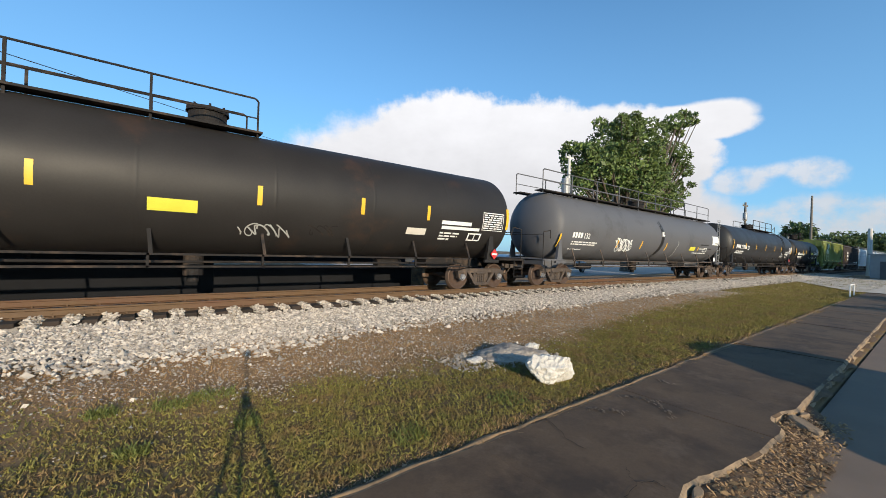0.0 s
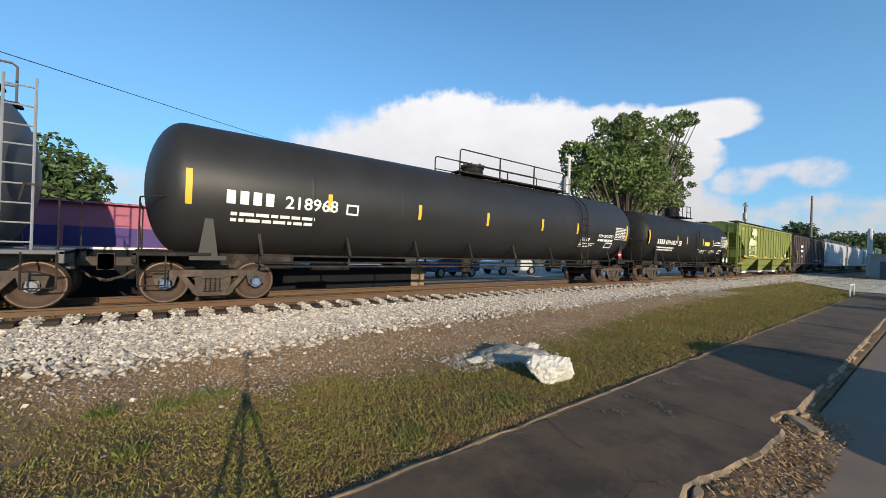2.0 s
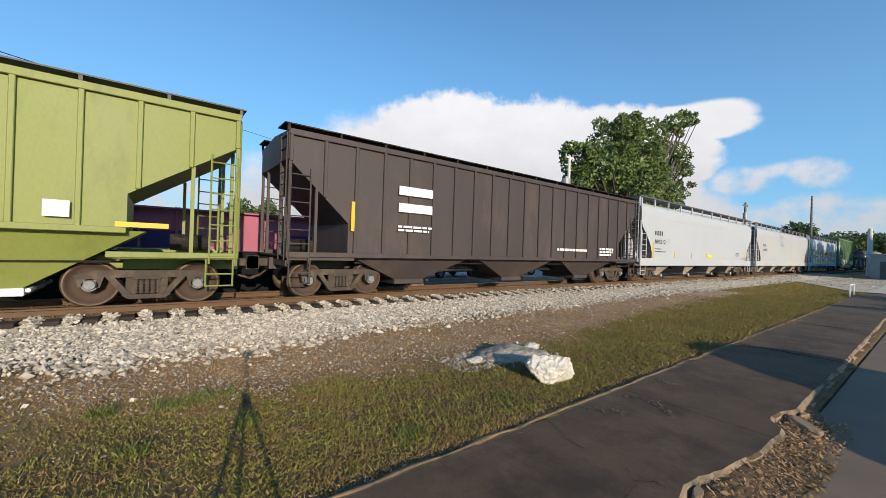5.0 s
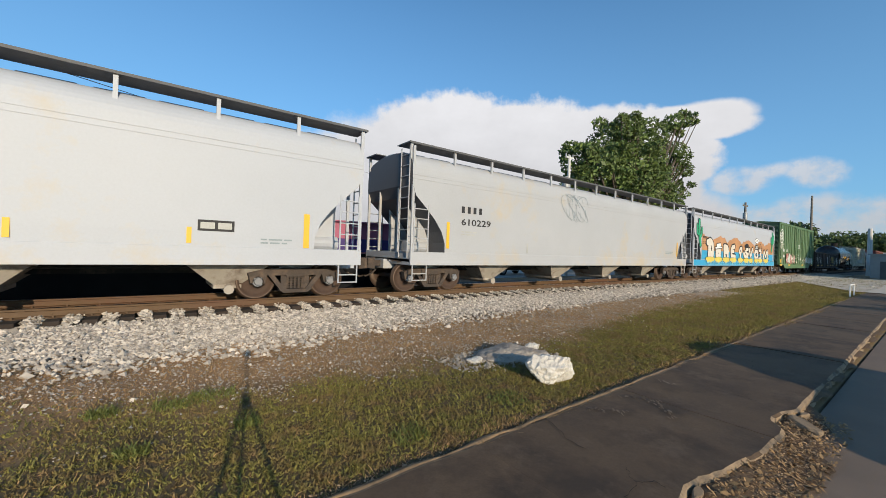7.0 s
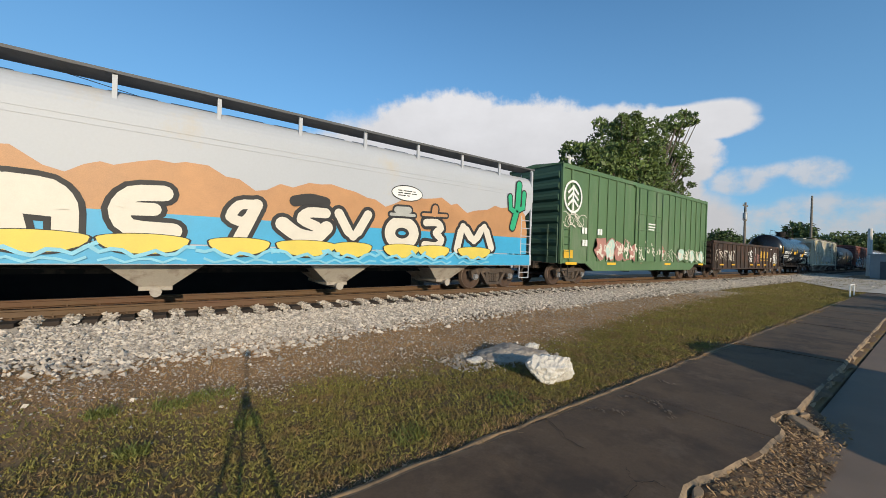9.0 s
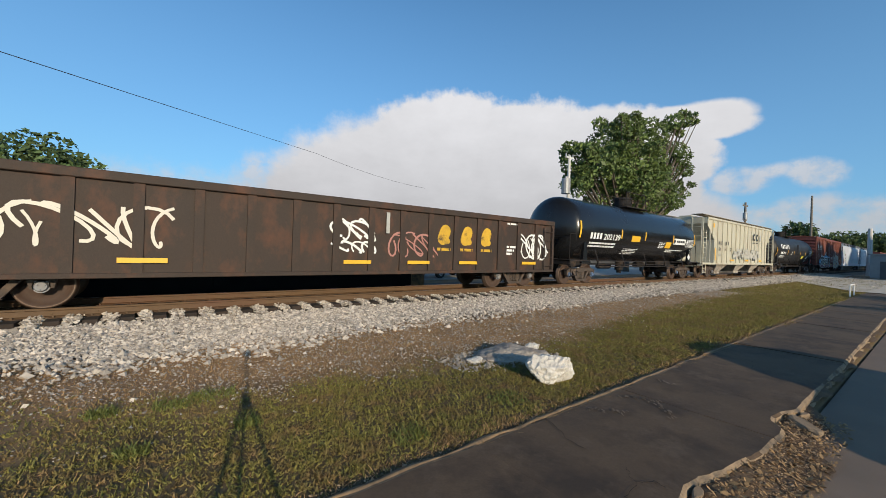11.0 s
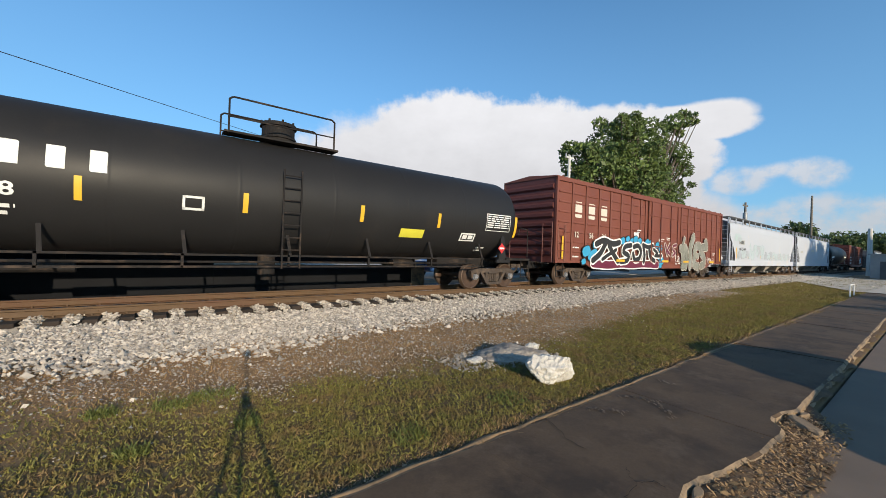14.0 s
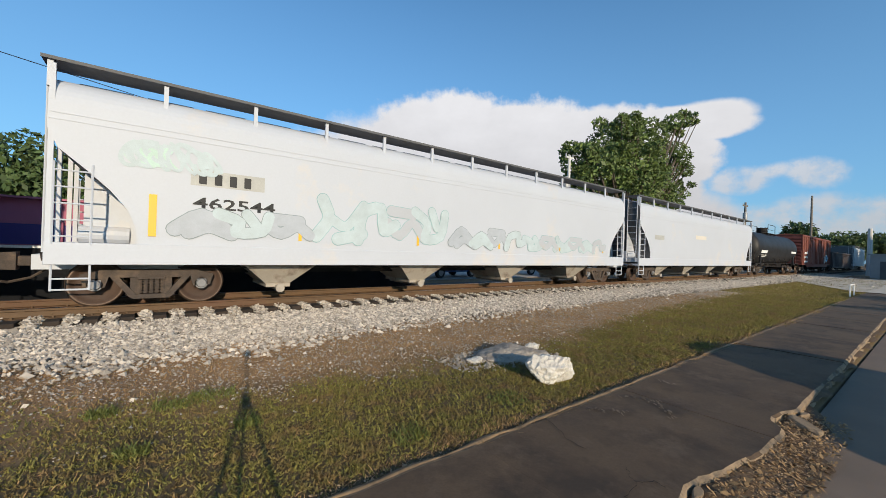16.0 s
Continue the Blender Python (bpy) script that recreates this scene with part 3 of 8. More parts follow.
def make_cracks():
    """Hairline cracks filled with dirt, and dried mud left on the slabs."""
    rng = random.Random(91)
    crack = material("crack_dirt", (0.018, 0.013, 0.010), 0.95, vary=0.3)
    for run in (((3.20, 2.42), (3.14, 2.22), (3.02, 2.02), (3.00, 1.80)), ((3.02, 1.47), (2.93, 1.41), (2.90, 1.33), (2.66, 1.30), (2.60, 1.22)), ((2.90, 1.33), (3.02, 1.27), (3.00, 1.16)),
                ((4.86, 2.44), (4.80, 2.24)), ((5.50, 1.10), (5.75, 1.30), (5.82, 1.62)), ((7.2, 1.7), (7.9, 1.85), (8.3, 2.3))):
        bm = bmesh.new()
        pts = []
        for (ax, ay), (bx, by) in zip(run, run[1:]):
            for k in range(6):
                t = k / 6
                pts.append((ax + (bx - ax) * t + rng.uniform(-0.012, 0.012), ay + (by - ay) * t + rng.uniform(-0.012, 0.012)))
        rows = [[bm.verts.new((x + d * rng.uniform(0.5, 1.4), y + d * 0.6, 0.0215)) for d in (-0.0035, 0.0035)] for x, y in pts]
        for p, q in zip(rows, rows[1:]):
            bm.faces.new((p[0], q[0], q[1], p[1]))
        bmesh.ops.recalc_face_normals(bm, faces=bm.faces)
        tagged(mesh_object("pavement_crack", bm, crack), "dark dirt-filled crack across the slab", "crack", kind="structure")
    mud = material("dried_mud", (0.19, 0.138, 0.095), 0.95, vary=0.3, spread=0.3)
    bm = bmesh.new()
    for (ax, ay), (bx, by), n, w in (((3.70, 2.40), (4.12, 1.96), 17, 0.10), ((4.50, 2.28), (4.72, 1.94), 12, 0.09), ((4.66, 1.98), (4.36, 1.62), 16, 0.09), ((5.50, 2.32), (5.54, 2.06), 7, 0.10)):
        for k in range(n):
            t = (k + rng.uniform(-0.25, 0.25)) / n
            cx, cy, ang = ax + (bx - ax) * t + rng.gauss(0, 0.03), ay + (by - ay) * t + rng.gauss(0, 0.03), rng.gauss(0.75, 0.3)
            length, wide = w * rng.uniform(0.5, 1.1), rng.uniform(0.006, 0.015)
            ring = []
            for j in range(7):
                a = j / 7 * 6.283
                u, v = length * 0.5 * math.cos(a) * rng.uniform(0.8, 1.1), wide * math.sin(a) * rng.uniform(0.6, 1.1)
                ring.append(bm.verts.new((cx + u * math.cos(ang) - v * math.sin(ang), cy + u * math.sin(ang) + v * math.cos(ang), 0.0225)))
            bm.faces.new(ring)
    bmesh.ops.recalc_face_normals(bm, faces=bm.faces)
    tagged(mesh_object("dried_mud", bm, mud), "pale dried mud tread marks on dark pavement", "mud", kind="stuff")


make_cracks()


def make_edge_sand():
    """Sandy soil washed along the lawn side of the pavement."""
    rows = []
    for i in range(520):
        x = -2.0 + i * 0.05
        yf = 2.42 + 0.009 * x + 0.020 * noise.noise((x * 2.1, 0, 0))
        inner, outer = -0.012 + 0.03 * noise.noise((x * 3.7, 2, 6)), 0.045 + 0.06 * noise.noise((x * 2.3, 8, 1)) + 0.02 * noise.noise((x * 9, 1, 4))
        rows.append([(x, yf - 0.035 - inner, 0.010), (x, yf - 0.01, 0.022), (x, yf + 0.6 * outer, 0.014), (x, yf + outer, -0.03)])
    v = [p for r in rows for p in r]
    f = [(i * 4 + j, (i + 1) * 4 + j, (i + 1) * 4 + j + 1, i * 4 + j + 1) for i in range(len(rows) - 1) for j in range(3)]
    tagged(raw("edge_sand", v, f, M["sand_edge"], smooth=True), "pale sandy soil along the pavement edge", "soil", kind="structure")


make_edge_sand()


def make_rock(name, at, size, label, seed, squash=(1, 1, 1), cut=0.5, mat=None):
    bm = bmesh.new()
    bmesh.ops.create_icosphere(bm, subdivisions=5, radius=1.0)
    pick = random.Random(int(seed * 10))
    cuts = [(Vector((pick.gauss(0, 1), pick.gauss(0, 1), pick.gauss(0, 0.8))).normalized(), pick.uniform(0.55, 0.85)) for _ in range(16)]
    for v in bm.verts:
        p = v.co.copy()
        for nrm, off in cuts:
            over = p.dot(nrm) - off
            if over > 0:
                p -= nrm * over * 0.92
        k = 1.12 + 0.12 * noise.noise(p * 1.3 + Vector((seed, 0, 0))) - 0.16 * abs(noise.noise(p * 3.1 + Vector((0, seed, 0)))) + 0.10 * noise.noise(p * 7 + Vector((0, 0, seed))) + 0.05 * noise.noise(p * 15 + Vector((seed, 0, seed)))
        p = p * k
        v.co = Vector((p.x * squash[0], p.y * squash[1], max(p.z, -cut) * squash[2])) * size
    ob = mesh_object(name, bm, mat or M["rock"])
    ob.location = at
    tagged(ob, label, "rock")
    return ob


make_rock("rock", (4.33, 3.19, 0.10), 0.335, "white chunky limestone rock on the lawn", 3.1, (1.0, 0.78, 0.86), 0.45)
make_rock("gravel_mound", (4.70, 4.20, 0.0), 0.50, "flat pale heap of hardened gravel on the lawn", 8.4, (1.2, 0.9, 0.37), 0.2, M["mound"])
make_rock("stone_chunk", (3.98, 4.28, 0.01), 0.12, "small pale stone beside the gravel heap", 5.5, (1.5, 0.9, 0.45), 0.4)
make_rock("stone_chunk", (5.28, 4.30, 0.04), 0.13, "small pale stone beside the gravel heap", 6.5, (1.3, 0.9, 0.6), 0.4)

# ---------- train ----------
WHEEL = 0.457


def make_truck(parent, x, cap):
    """A three-piece truck: bolster, two side frames, springs, caps and two wheelsets."""
    bm = bmesh.new()
    box(bm, -0.19, 0.19, -1.02, 1.02, 0.42, 0.70, 0.03)
    bolster = part("truck", bm, M["under"], parent, "dusty cast-steel truck")
    bolster.location = (x, 0, 0)
    first = None
    for s in (-1, 1):
        if first is None:
            bm = bmesh.new()
            for k in (-1, 1):
                prism(bm, [(0, 0.60), (0.55 * k, 0.60), (0.72 * k, 0.62), (1.10 * k, 0.58), (1.12 * k, 0.66), (0.80 * k, 0.75), (0, 0.745)][::k], -0.09, 0.07)
                bar(bm, (0.62 * k, 0, 0.64), (0.30 * k, 0, 0.22), 0.17, 0.11)
                bar(bm, (0.27 * k, 0, 0.66), (0.27 * k, 0, 0.24), 0.16, 0.07)
                prism(bm, [(0.68 * k, 0.62), (0.74 * k, 0.40), (0.80 * k, 0.40), (0.80 * k, 0.55), (0.98 * k, 0.55), (1.00 * k, 0.42), (1.06 * k, 0.42), (1.10 * k, 0.62)][::k], -0.08, 0.08)
            prism(bm, [(-0.42, 0.25), (-0.30, 0.16), (0.30, 0.16), (0.42, 0.25)], -0.10, 0.09)
            bmesh.ops.recalc_face_normals(bm, faces=bm.faces)
            first = part("side_frame", bm, M["truck"], bolster)
            first.location = (0, s * 1.02, 0)
        else:
            same(first, "side_frame", bolster, pose(0, s * 1.02, 0))
    bm = bmesh.new()
    for k in range(-2, 3):
        for j in range(5):
            z = 0.27 + j * 0.062
            rod(bm, (k * 0.095, 0, z), (k * 0.095, 0, z + 0.042), 0.046, 8)
        rod(bm, (k * 0.095, 0, 0.26), (k * 0.095, 0, 0.6), 0.03, 6)
    box(bm, -0.24, 0.24, -0.09, 0.07, 0.555, 0.61, 0.01)
    springs = part("spring_nest", bm, M["truck"], bolster)
    springs.location = (0, -1.03, 0)
    same(springs, "spring_nest", bolster, pose(0, 1.03, 0))
    for k in (-1, 1):
        for s in (-1, 1):
            bm = bmesh.new()
            rod(bm, (0, 0.10 * -s, 0), (0, 0, 0), 0.125, 16)
            rod(bm, (0, 0, 0), (0, 0.06 * s, 0), 0.105, 16, 0.085)
            for j in range(3):
                a = 2.1 * j + 0.4
                rod(bm, (0.055 * math.cos(a), 0.05 * s, 0.055 * math.sin(a)), (0.055 * math.cos(a), 0.085 * s, 0.055 * math.sin(a)), 0.016, 6)
            ob = part("bearing_cap", bm, cap, bolster)
            ob.location = (0.889 * k, s * 1.10, WHEEL)
    for k in (-1, 1):
        if k == -1 and WHEELS:
            ob = same(WHEELS[0], "wheelset", bolster, pose(0.889 * k, 0, WHEEL))
        elif WHEELS:
            ob = same(WHEELS[0], "wheelset", bolster, pose(0.889 * k, 0, WHEEL))
        else:
            bm = bmesh.new()
            rod(bm, (0, -1.05, 0), (0, 1.05, 0), 0.075, 10)
            for s in (-1, 1):
                prof = [(0.715, 0.30, 0), (0.70, WHEEL + 0.025, 1), (0.735, WHEEL + 0.022, 1), (0.745, WHEEL, 1), (0.835, WHEEL - 0.006, 1), (0.845, WHEEL - 0.02, 1), (0.843, 0.418, 1), (0.838, 0.385, 0), (0.785, 0.37, 0), (0.765, 0.25, 0), (0.80, 0.14, 0), (0.85, 0.12, 0), (0.85, 0.07, 0)]
                rings = []
                for y, r, mi in prof:
                    rings.append([bm.verts.new((r * math.cos(2 * math.pi * i / 40), s * y, r * math.sin(2 * math.pi * i / 40))) for i in range(40)])
                for j in range(len(prof) - 1):
                    for i in range(40):
                        f = bm.faces.new((rings[j][i], rings[j][(i + 1) % 40], rings[j + 1][(i + 1) % 40], rings[j + 1][i]))
                        f.material_index = prof[j + 1][2]
                        f.smooth = True
            bmesh.ops.recalc_face_normals(bm, faces=bm.faces)
            ob = part("wheelset", bm, [M["wheel"], M["tread"]], bolster)
            ob.location = (0.889 * k, 0, WHEEL)
        WHEELS.append(ob)


WHEELS = []
CARS = []


def car(name, x, label, category, group=""):
    """A railway car at its place at eight seconds; its origin is on the rail head."""
    ob = new(name)
    tagged(ob, label, category, group or "cars of the freight train")
    CARS.append((ob, x))
    return ob


def coupler(parent, half):
    for k in (-1, 1):
        bm = bmesh.new()
        box(bm, min(k * (half - 1.3), k * (half - 0.18)), max(k * (half - 1.3), k * (half - 0.18)), -0.10, 0.10, 0.78, 0.98, 0.02)
        prism(bm, [(k * (half - 0.22), 0.70), (k * (half + 0.06), 0.72), (k * (half + 0.06), 1.04), (k * (half - 0.22), 1.06)][::k], -0.17, 0.12)
        tube(bm, [(k * (half - 0.7), 0.35, 0.8), (k * (half - 0.35), 0.3, 0.52), (k * (half - 0.05), 0.15, 0.44), (k * (half + 0.02), 0.05, 0.47)], 0.028)
        bar(bm, (k * (half - 0.75), -1.2, 0.95), (k * (half - 0.55), -0.1, 1.02), 0.03)
        bmesh.ops.recalc_face_normals(bm, faces=bm.faces)
        part("coupler", bm, M["truck"], parent)


TANK_R, TANK_Z = 1.50, 2.57


def skin(z, tank):
    """Depth of the near side at a height."""
    if not tank:
        return -1.5
    d = z - TANK_Z
    return -math.sqrt(max(0.02, TANK_R * TANK_R - d * d))


def decal(parent, name, outline, mat, tank=False, lift=0.006, label=""):
    """Paint or a plate on a side: an outline of (x, z) points, cut into strips so that it follows the skin."""
    bm = bmesh.new()
    f = bm.faces.new([bm.verts.new((x, 0, z)) for x, z in outline])
    if tank:
        z0, z1 = min(p[1] for p in outline), max(p[1] for p in outline)
        z = math.floor(z0 / 0.07) * 0.07 + 0.07
        while z < z1:
            bmesh.ops.bisect_plane(bm, geom=bm.verts[:] + bm.edges[:] + bm.faces[:], plane_co=(0, 0, z), plane_no=(0, 0, 1))
            z += 0.07
    else:
        bmesh.ops.triangulate(bm, faces=[f])
    for v in bm.verts:
        v.co.y = skin(v.co.z, tank) - lift
    for g in bm.faces:
        g.normal_update()
        if g.normal.y > 0:
            g.normal_flip()
    return part(name, bm, mat, parent, label)


def rect(x0, x1, z0, z1, lean=0.0):
    return [(x0, z0), (x1, z0), (x1 + lean, z1), (x0 + lean, z1)]


def bars(parent, x, z, rows, mat, tank=False, height=0.06, gap=0.045, name="stencil_text", seed=1):
    """Lettering too small to read: short bars in rows; each row is a length."""
    rng = random.Random(seed)
    bm = bmesh.new()
    for i, length in enumerate(rows):
        zz = z - i * (height + gap)
        u = 0.0
        while u < length:
            w = min(rng.uniform(0.10, 0.34), length - u)
            zs = (zz - height, zz)
            vs = [bm.verts.new((x + u + a, skin(h, tank) - 0.007, h)) for a, h in ((0, zs[0]), (w, zs[0]), (w, zs[1]), (0, zs[1]))]
            bm.faces.new(vs)
            u += w + 0.045
    return tagged(part(name, bm, mat, parent), kind="stuff")


def word(parent, text, x, z, size, mat, tank=False, width=None, y=None):
    """Readable lettering with the built-in font, its lower left corner at (x, z)."""
    cu = bpy.data.curves.new("lettering", "FONT")
    cu.body, cu.size = text, size * 1.38
    cu.resolution_u = 2
    cu.offset = size * 0.025
    tmp = bpy.data.objects.new("lettering", cu)
    scene.collection.objects.link(tmp)
    bpy.context.view_layer.update()
    me = bpy.data.meshes.new_from_object(tmp.evaluated_get(bpy.context.evaluated_depsgraph_get()))
    bpy.data.objects.remove(tmp)
    bm = bmesh.new()
    bm.from_mesh(me)
    bpy.data.meshes.remove(me)
    xs = [v.co.x for v in bm.verts]
    k = width / (max(xs) - min(xs)) if width else 1.0
    for v in bm.verts:
        v.co = Vector((x + (v.co.x - min(xs)) * k, 0, z + v.co.y))
    if tank:
        for i in range(1, int(size / 0.07) + 2):
            bmesh.ops.bisect_plane(bm, geom=bm.verts[:] + bm.edges[:] + bm.faces[:], plane_co=(0, 0, z + i * 0.07), plane_no=(0, 0, 1))
    for v in bm.verts:
        v.co.y = skin(v.co.z, tank) - 0.007
    bm.normal_update()
    for g in bm.faces:
        if g.normal.y > 0:
            g.normal_flip()
    return part("lettering", bm, mat, parent)


def mark(parent, count, x, z, size, mat, tank=False, step=None, name="company_mark"):
    """A company's initials as plain upright blocks."""
    step = step or size * 0.86
    for i in range(count):
        a = x + i * step
        w = size * 0.60
        decal(parent, name, [(a, z + 0.06 * size), (a + 0.06 * size, z), (a + w, z), (a + w, z + size * 0.94), (a + w * 0.9, z + size), (a, z + size)], mat, tank, 0.007)


def reflector(parent, x, z, h=0.45, w=0.10, tank=False):
    decal(parent, "reflector", rect(x - w / 2, x + w / 2, z - h / 2, z + h / 2), M["yellow"], tank, 0.005 if tank else 0.014, "yellow reflective strip")


def data_table(parent, x0, x1, z0, z1, tank, seed=1):
    """A stencilled table: a pale frame with rows of small bars."""
    for a, b in (((x0, x1), (z1 - 0.03, z1)), ((x0, x1), (z0, z0 + 0.02)), ((x0, x0 + 0.02), (z0, z1)), ((x1 - 0.02, x1), (z0, z1))):
        decal(parent, "table_line", rect(*a, *b), M["lettering"], tank, 0.006)
    n = int((z1 - z0 - 0.08) / 0.075)
    bars(parent, x0 + 0.05, z1 - 0.07, [x1 - x0 - 0.12] * n, M["lettering"], tank, 0.040, 0.035, "table_text", seed)


def diamond(parent, x, z, r, mat, tank=False, y=None):
    bm = bmesh.new()
    yy = y if y is not None else skin(z, tank) - 0.03
    vs = [bm.verts.new((x + a * r, yy, z + b * r)) for a, b in ((0, -1), (1, 0), (0, 1), (-1, 0))]
    ws = [bm.verts.new(v.co + Vector((0, 0.012, 0))) for v in vs]
    bm.faces.new(vs), bm.faces.new(ws[::-1])
    for i in range(4):
        bm.faces.new((vs[i], ws[i], ws[(i + 1) % 4], vs[(i + 1) % 4]))
    bmesh.ops.recalc_face_normals(bm, faces=bm.faces)
    ob = part("placard", bm, mat, parent)
    decal_y = yy - 0.004
    bm = bmesh.new()
    bm.faces.new([bm.verts.new((x + a * r, decal_y, z + b * r)) for a, b in ((-0.62, -0.16), (0.62, -0.16), (0.62, 0.16), (-0.62, 0.16))])
    part("placard_strip", bm, M["lettering"], parent)
    return ob


def ladder(parent, x0, x1, y, z0, z1, mat, rungs, r=0.016, name="ladder"):
    bm = bmesh.new()
    for x in (x0, x1):
        rod(bm, (x, y, z0), (x, y, z1), r * 1.4, 6)
    for i in range(rungs):
        z = z0 + (z1 - z0) * (i + 0.5) / rungs
        rod(bm, (x0, y, z), (x1, y, z), r, 6)
    return part(name, bm, mat, parent)


def running_gear(c, half, truck_at, cap, sill=True):
    for k in (-1, 1):
        make_truck(c, k * truck_at, cap)
    coupler(c, half)


# ----- tank cars -----
def tank_car(x, shell, half, truck_at, mat, label, cap, rail=None, rail_top=4.98, seed=1):
    c = car("tank_car", x, label, "tank car")
    running_gear(c, half, truck_at, cap)
    bm = bmesh.new()
    prof = [(-shell, 0.0)]
    for i in range(1, 11):
        a = math.pi / 2 * i / 10
        prof.append((-shell + 0.74 * (1 - math.cos(a)), TANK_R * math.sin(a)))
    rings = [-shell + 0.74 + (2 * shell - 1.48) * i / 7 for i in range(1, 7)]
    for r in rings:
        prof += [(r - 0.30, TANK_R), (r - 0.06, TANK_R), (r - 0.02, TANK_R), (r, TANK_R + 0.004), (r + 0.02, TANK_R), (r + 0.06, TANK_R), (r + 0.30, TANK_R)]
    prof += [(-a, b) for a, b in prof[10::-1] if True]
    lathe_x(bm, prof, 64, 0, TANK_Z)
    bmesh.ops.recalc_face_normals(bm, faces=bm.faces)
    part("tank", bm, mat, c, smooth=True)
    # end sills, platforms and saddles
    for k in (-1, 1):
        bm = bmesh.new()
        e = half - 0.55
        box(bm, min(k * (shell - 3.3), k * e), max(k * (shell - 3.3), k * e), -0.32, 0.32, 0.72, 1.16, 0.02)
        box(bm, min(k * (e - 1.35), k * e), max(k * (e - 1.35), k * e), -1.45, 1.45, 1.06, 1.14, 0.01)
        box(bm, min(k * (e - 0.08), k * e), max(k * (e - 0.08), k * e), -1.45, 1.45, 0.90, 1.12, 0.01)
        part("end_sill", bm, M["under"] if mat != M["tank_grey"] else M["tank_grey"], c)
        for s in (-1, 1):
            bm = bmesh.new()
            prism(bm, [(k * (truck_at - 0.05), 1.0), (k * (truck_at + 0.35), 1.0), (k * (truck_at + 0.22), 1.95), (k * (truck_at + 0.08), 1.95)][::k], s * 1.36 - 0.02, s * 1.36 + 0.10 * -s)
            box(bm, min(k * (truck_at - 0.2), k * (truck_at + 0.5)), max(k * (truck_at - 0.2), k * (truck_at + 0.5)), s * 1.40 - 0.05, s * 1.40 + 0.05, 0.98, 1.08)
            bmesh.ops.recalc_face_normals(bm, faces=bm.faces)
            part("saddle_bracket", bm, mat, c)
        # end rails and ladder round the platform
        bm = bmesh.new()
        tube(bm, [(k * (e - 0.1), -1.35, 1.12), (k * (e - 0.1), -1.35, 2.25), (k * (e - 0.55), -1.35, 2.32), (k * (e - 0.62), -1.30, 2.0)], 0.018)
        tube(bm, [(k * (e - 0.1), -1.35, 2.15), (k * (e - 0.1), 1.35, 2.15)], 0.016)
        tube(bm, [(k * (e - 0.1), 1.35, 1.12), (k * (e - 0.1), 1.35, 2.25)], 0.018)
        part("end_rail", bm, M["under"], c)
        bm = bmesh.new()
        for z in (0.45, 0.75):
            rod(bm, (k * (e - 0.55), -1.44, z), (k * (e - 0.1), -1.44, z), 0.016, 6)
        for u in (0.55, 0.1):
            rod(bm, (k * (e - u), -1.44, 0.43), (k * (e - u), -1.44, 1.1), 0.018, 6)
        part("sill_step", bm, M["under"], c)
    # walkway rail beside the lower shell
    for s in (-1, 1):
        bm = bmesh.new()
        for z in (1.10, 0.84):
            bar(bm, (-truck_at + 0.8, s * 1.40, z), (truck_at - 0.8, s * 1.40, z), 0.05, 0.045)
        n = int(truck_at * 2 / 2.4)
        for i in range(n + 1):
            u = -truck_at + 0.9 + (2 * truck_at - 1.8) * i / n
            bar(bm, (u, s * 1.40, 0.82), (u, s * 1.40, 1.12), 0.05)
            bar(bm, (u + 0.05, s * 1.38, 1.1), (u, s * 1.22, 1.62), 0.07, 0.02)
        part("side_rail", bm, M["truck"] if mat == M["tank_grey"] else M["under"], c)
    # belly fittings and brake gear
    bm = bmesh.new()
    rod(bm, (-0.2, 0, 0.55), (-0.2, 0, 1.1), 0.22, 14)
    rod(bm, (-0.2, 0, 0.40), (-0.2, 0, 0.56), 0.13, 12)
    part("bottom_valve", bm, M["under"], c)
    bm = bmesh.new()
    rod(bm, (truck_at - 3.6, 0.2, 0.85), (truck_at - 2.7, 0.2, 0.85), 0.17, 12)
    rod(bm, (-truck_at + 2.4, -0.5, 0.80), (-truck_at + 3.5, -0.5, 0.80), 0.13, 12)
    tube(bm, [(-truck_at + 0.9, -0.9, 0.92), (truck_at - 0.9, -0.9, 0.92)], 0.03)
    part("brake_gear", bm, M["under"], c)
    # manway, platform and rails
    bm = bmesh.new()
    rod(bm, (0, 0, 4.0), (0, 0, 4.58), 0.42, 24)
    rod(bm, (0, 0, 4.24), (0, 0, 4.29), 0.455, 24)
    rod(bm, (0, 0, 4.56), (0, 0, 4.66), 0.47, 24, 0.45)
    for i in range(8):
        a = i * math.pi / 4
        rod(bm, (0.43 * math.cos(a), 0.43 * math.sin(a), 4.54), (0.43 * math.cos(a), 0.43 * math.sin(a), 4.71), 0.028, 6)
    part("manway", bm, M["under"], c)
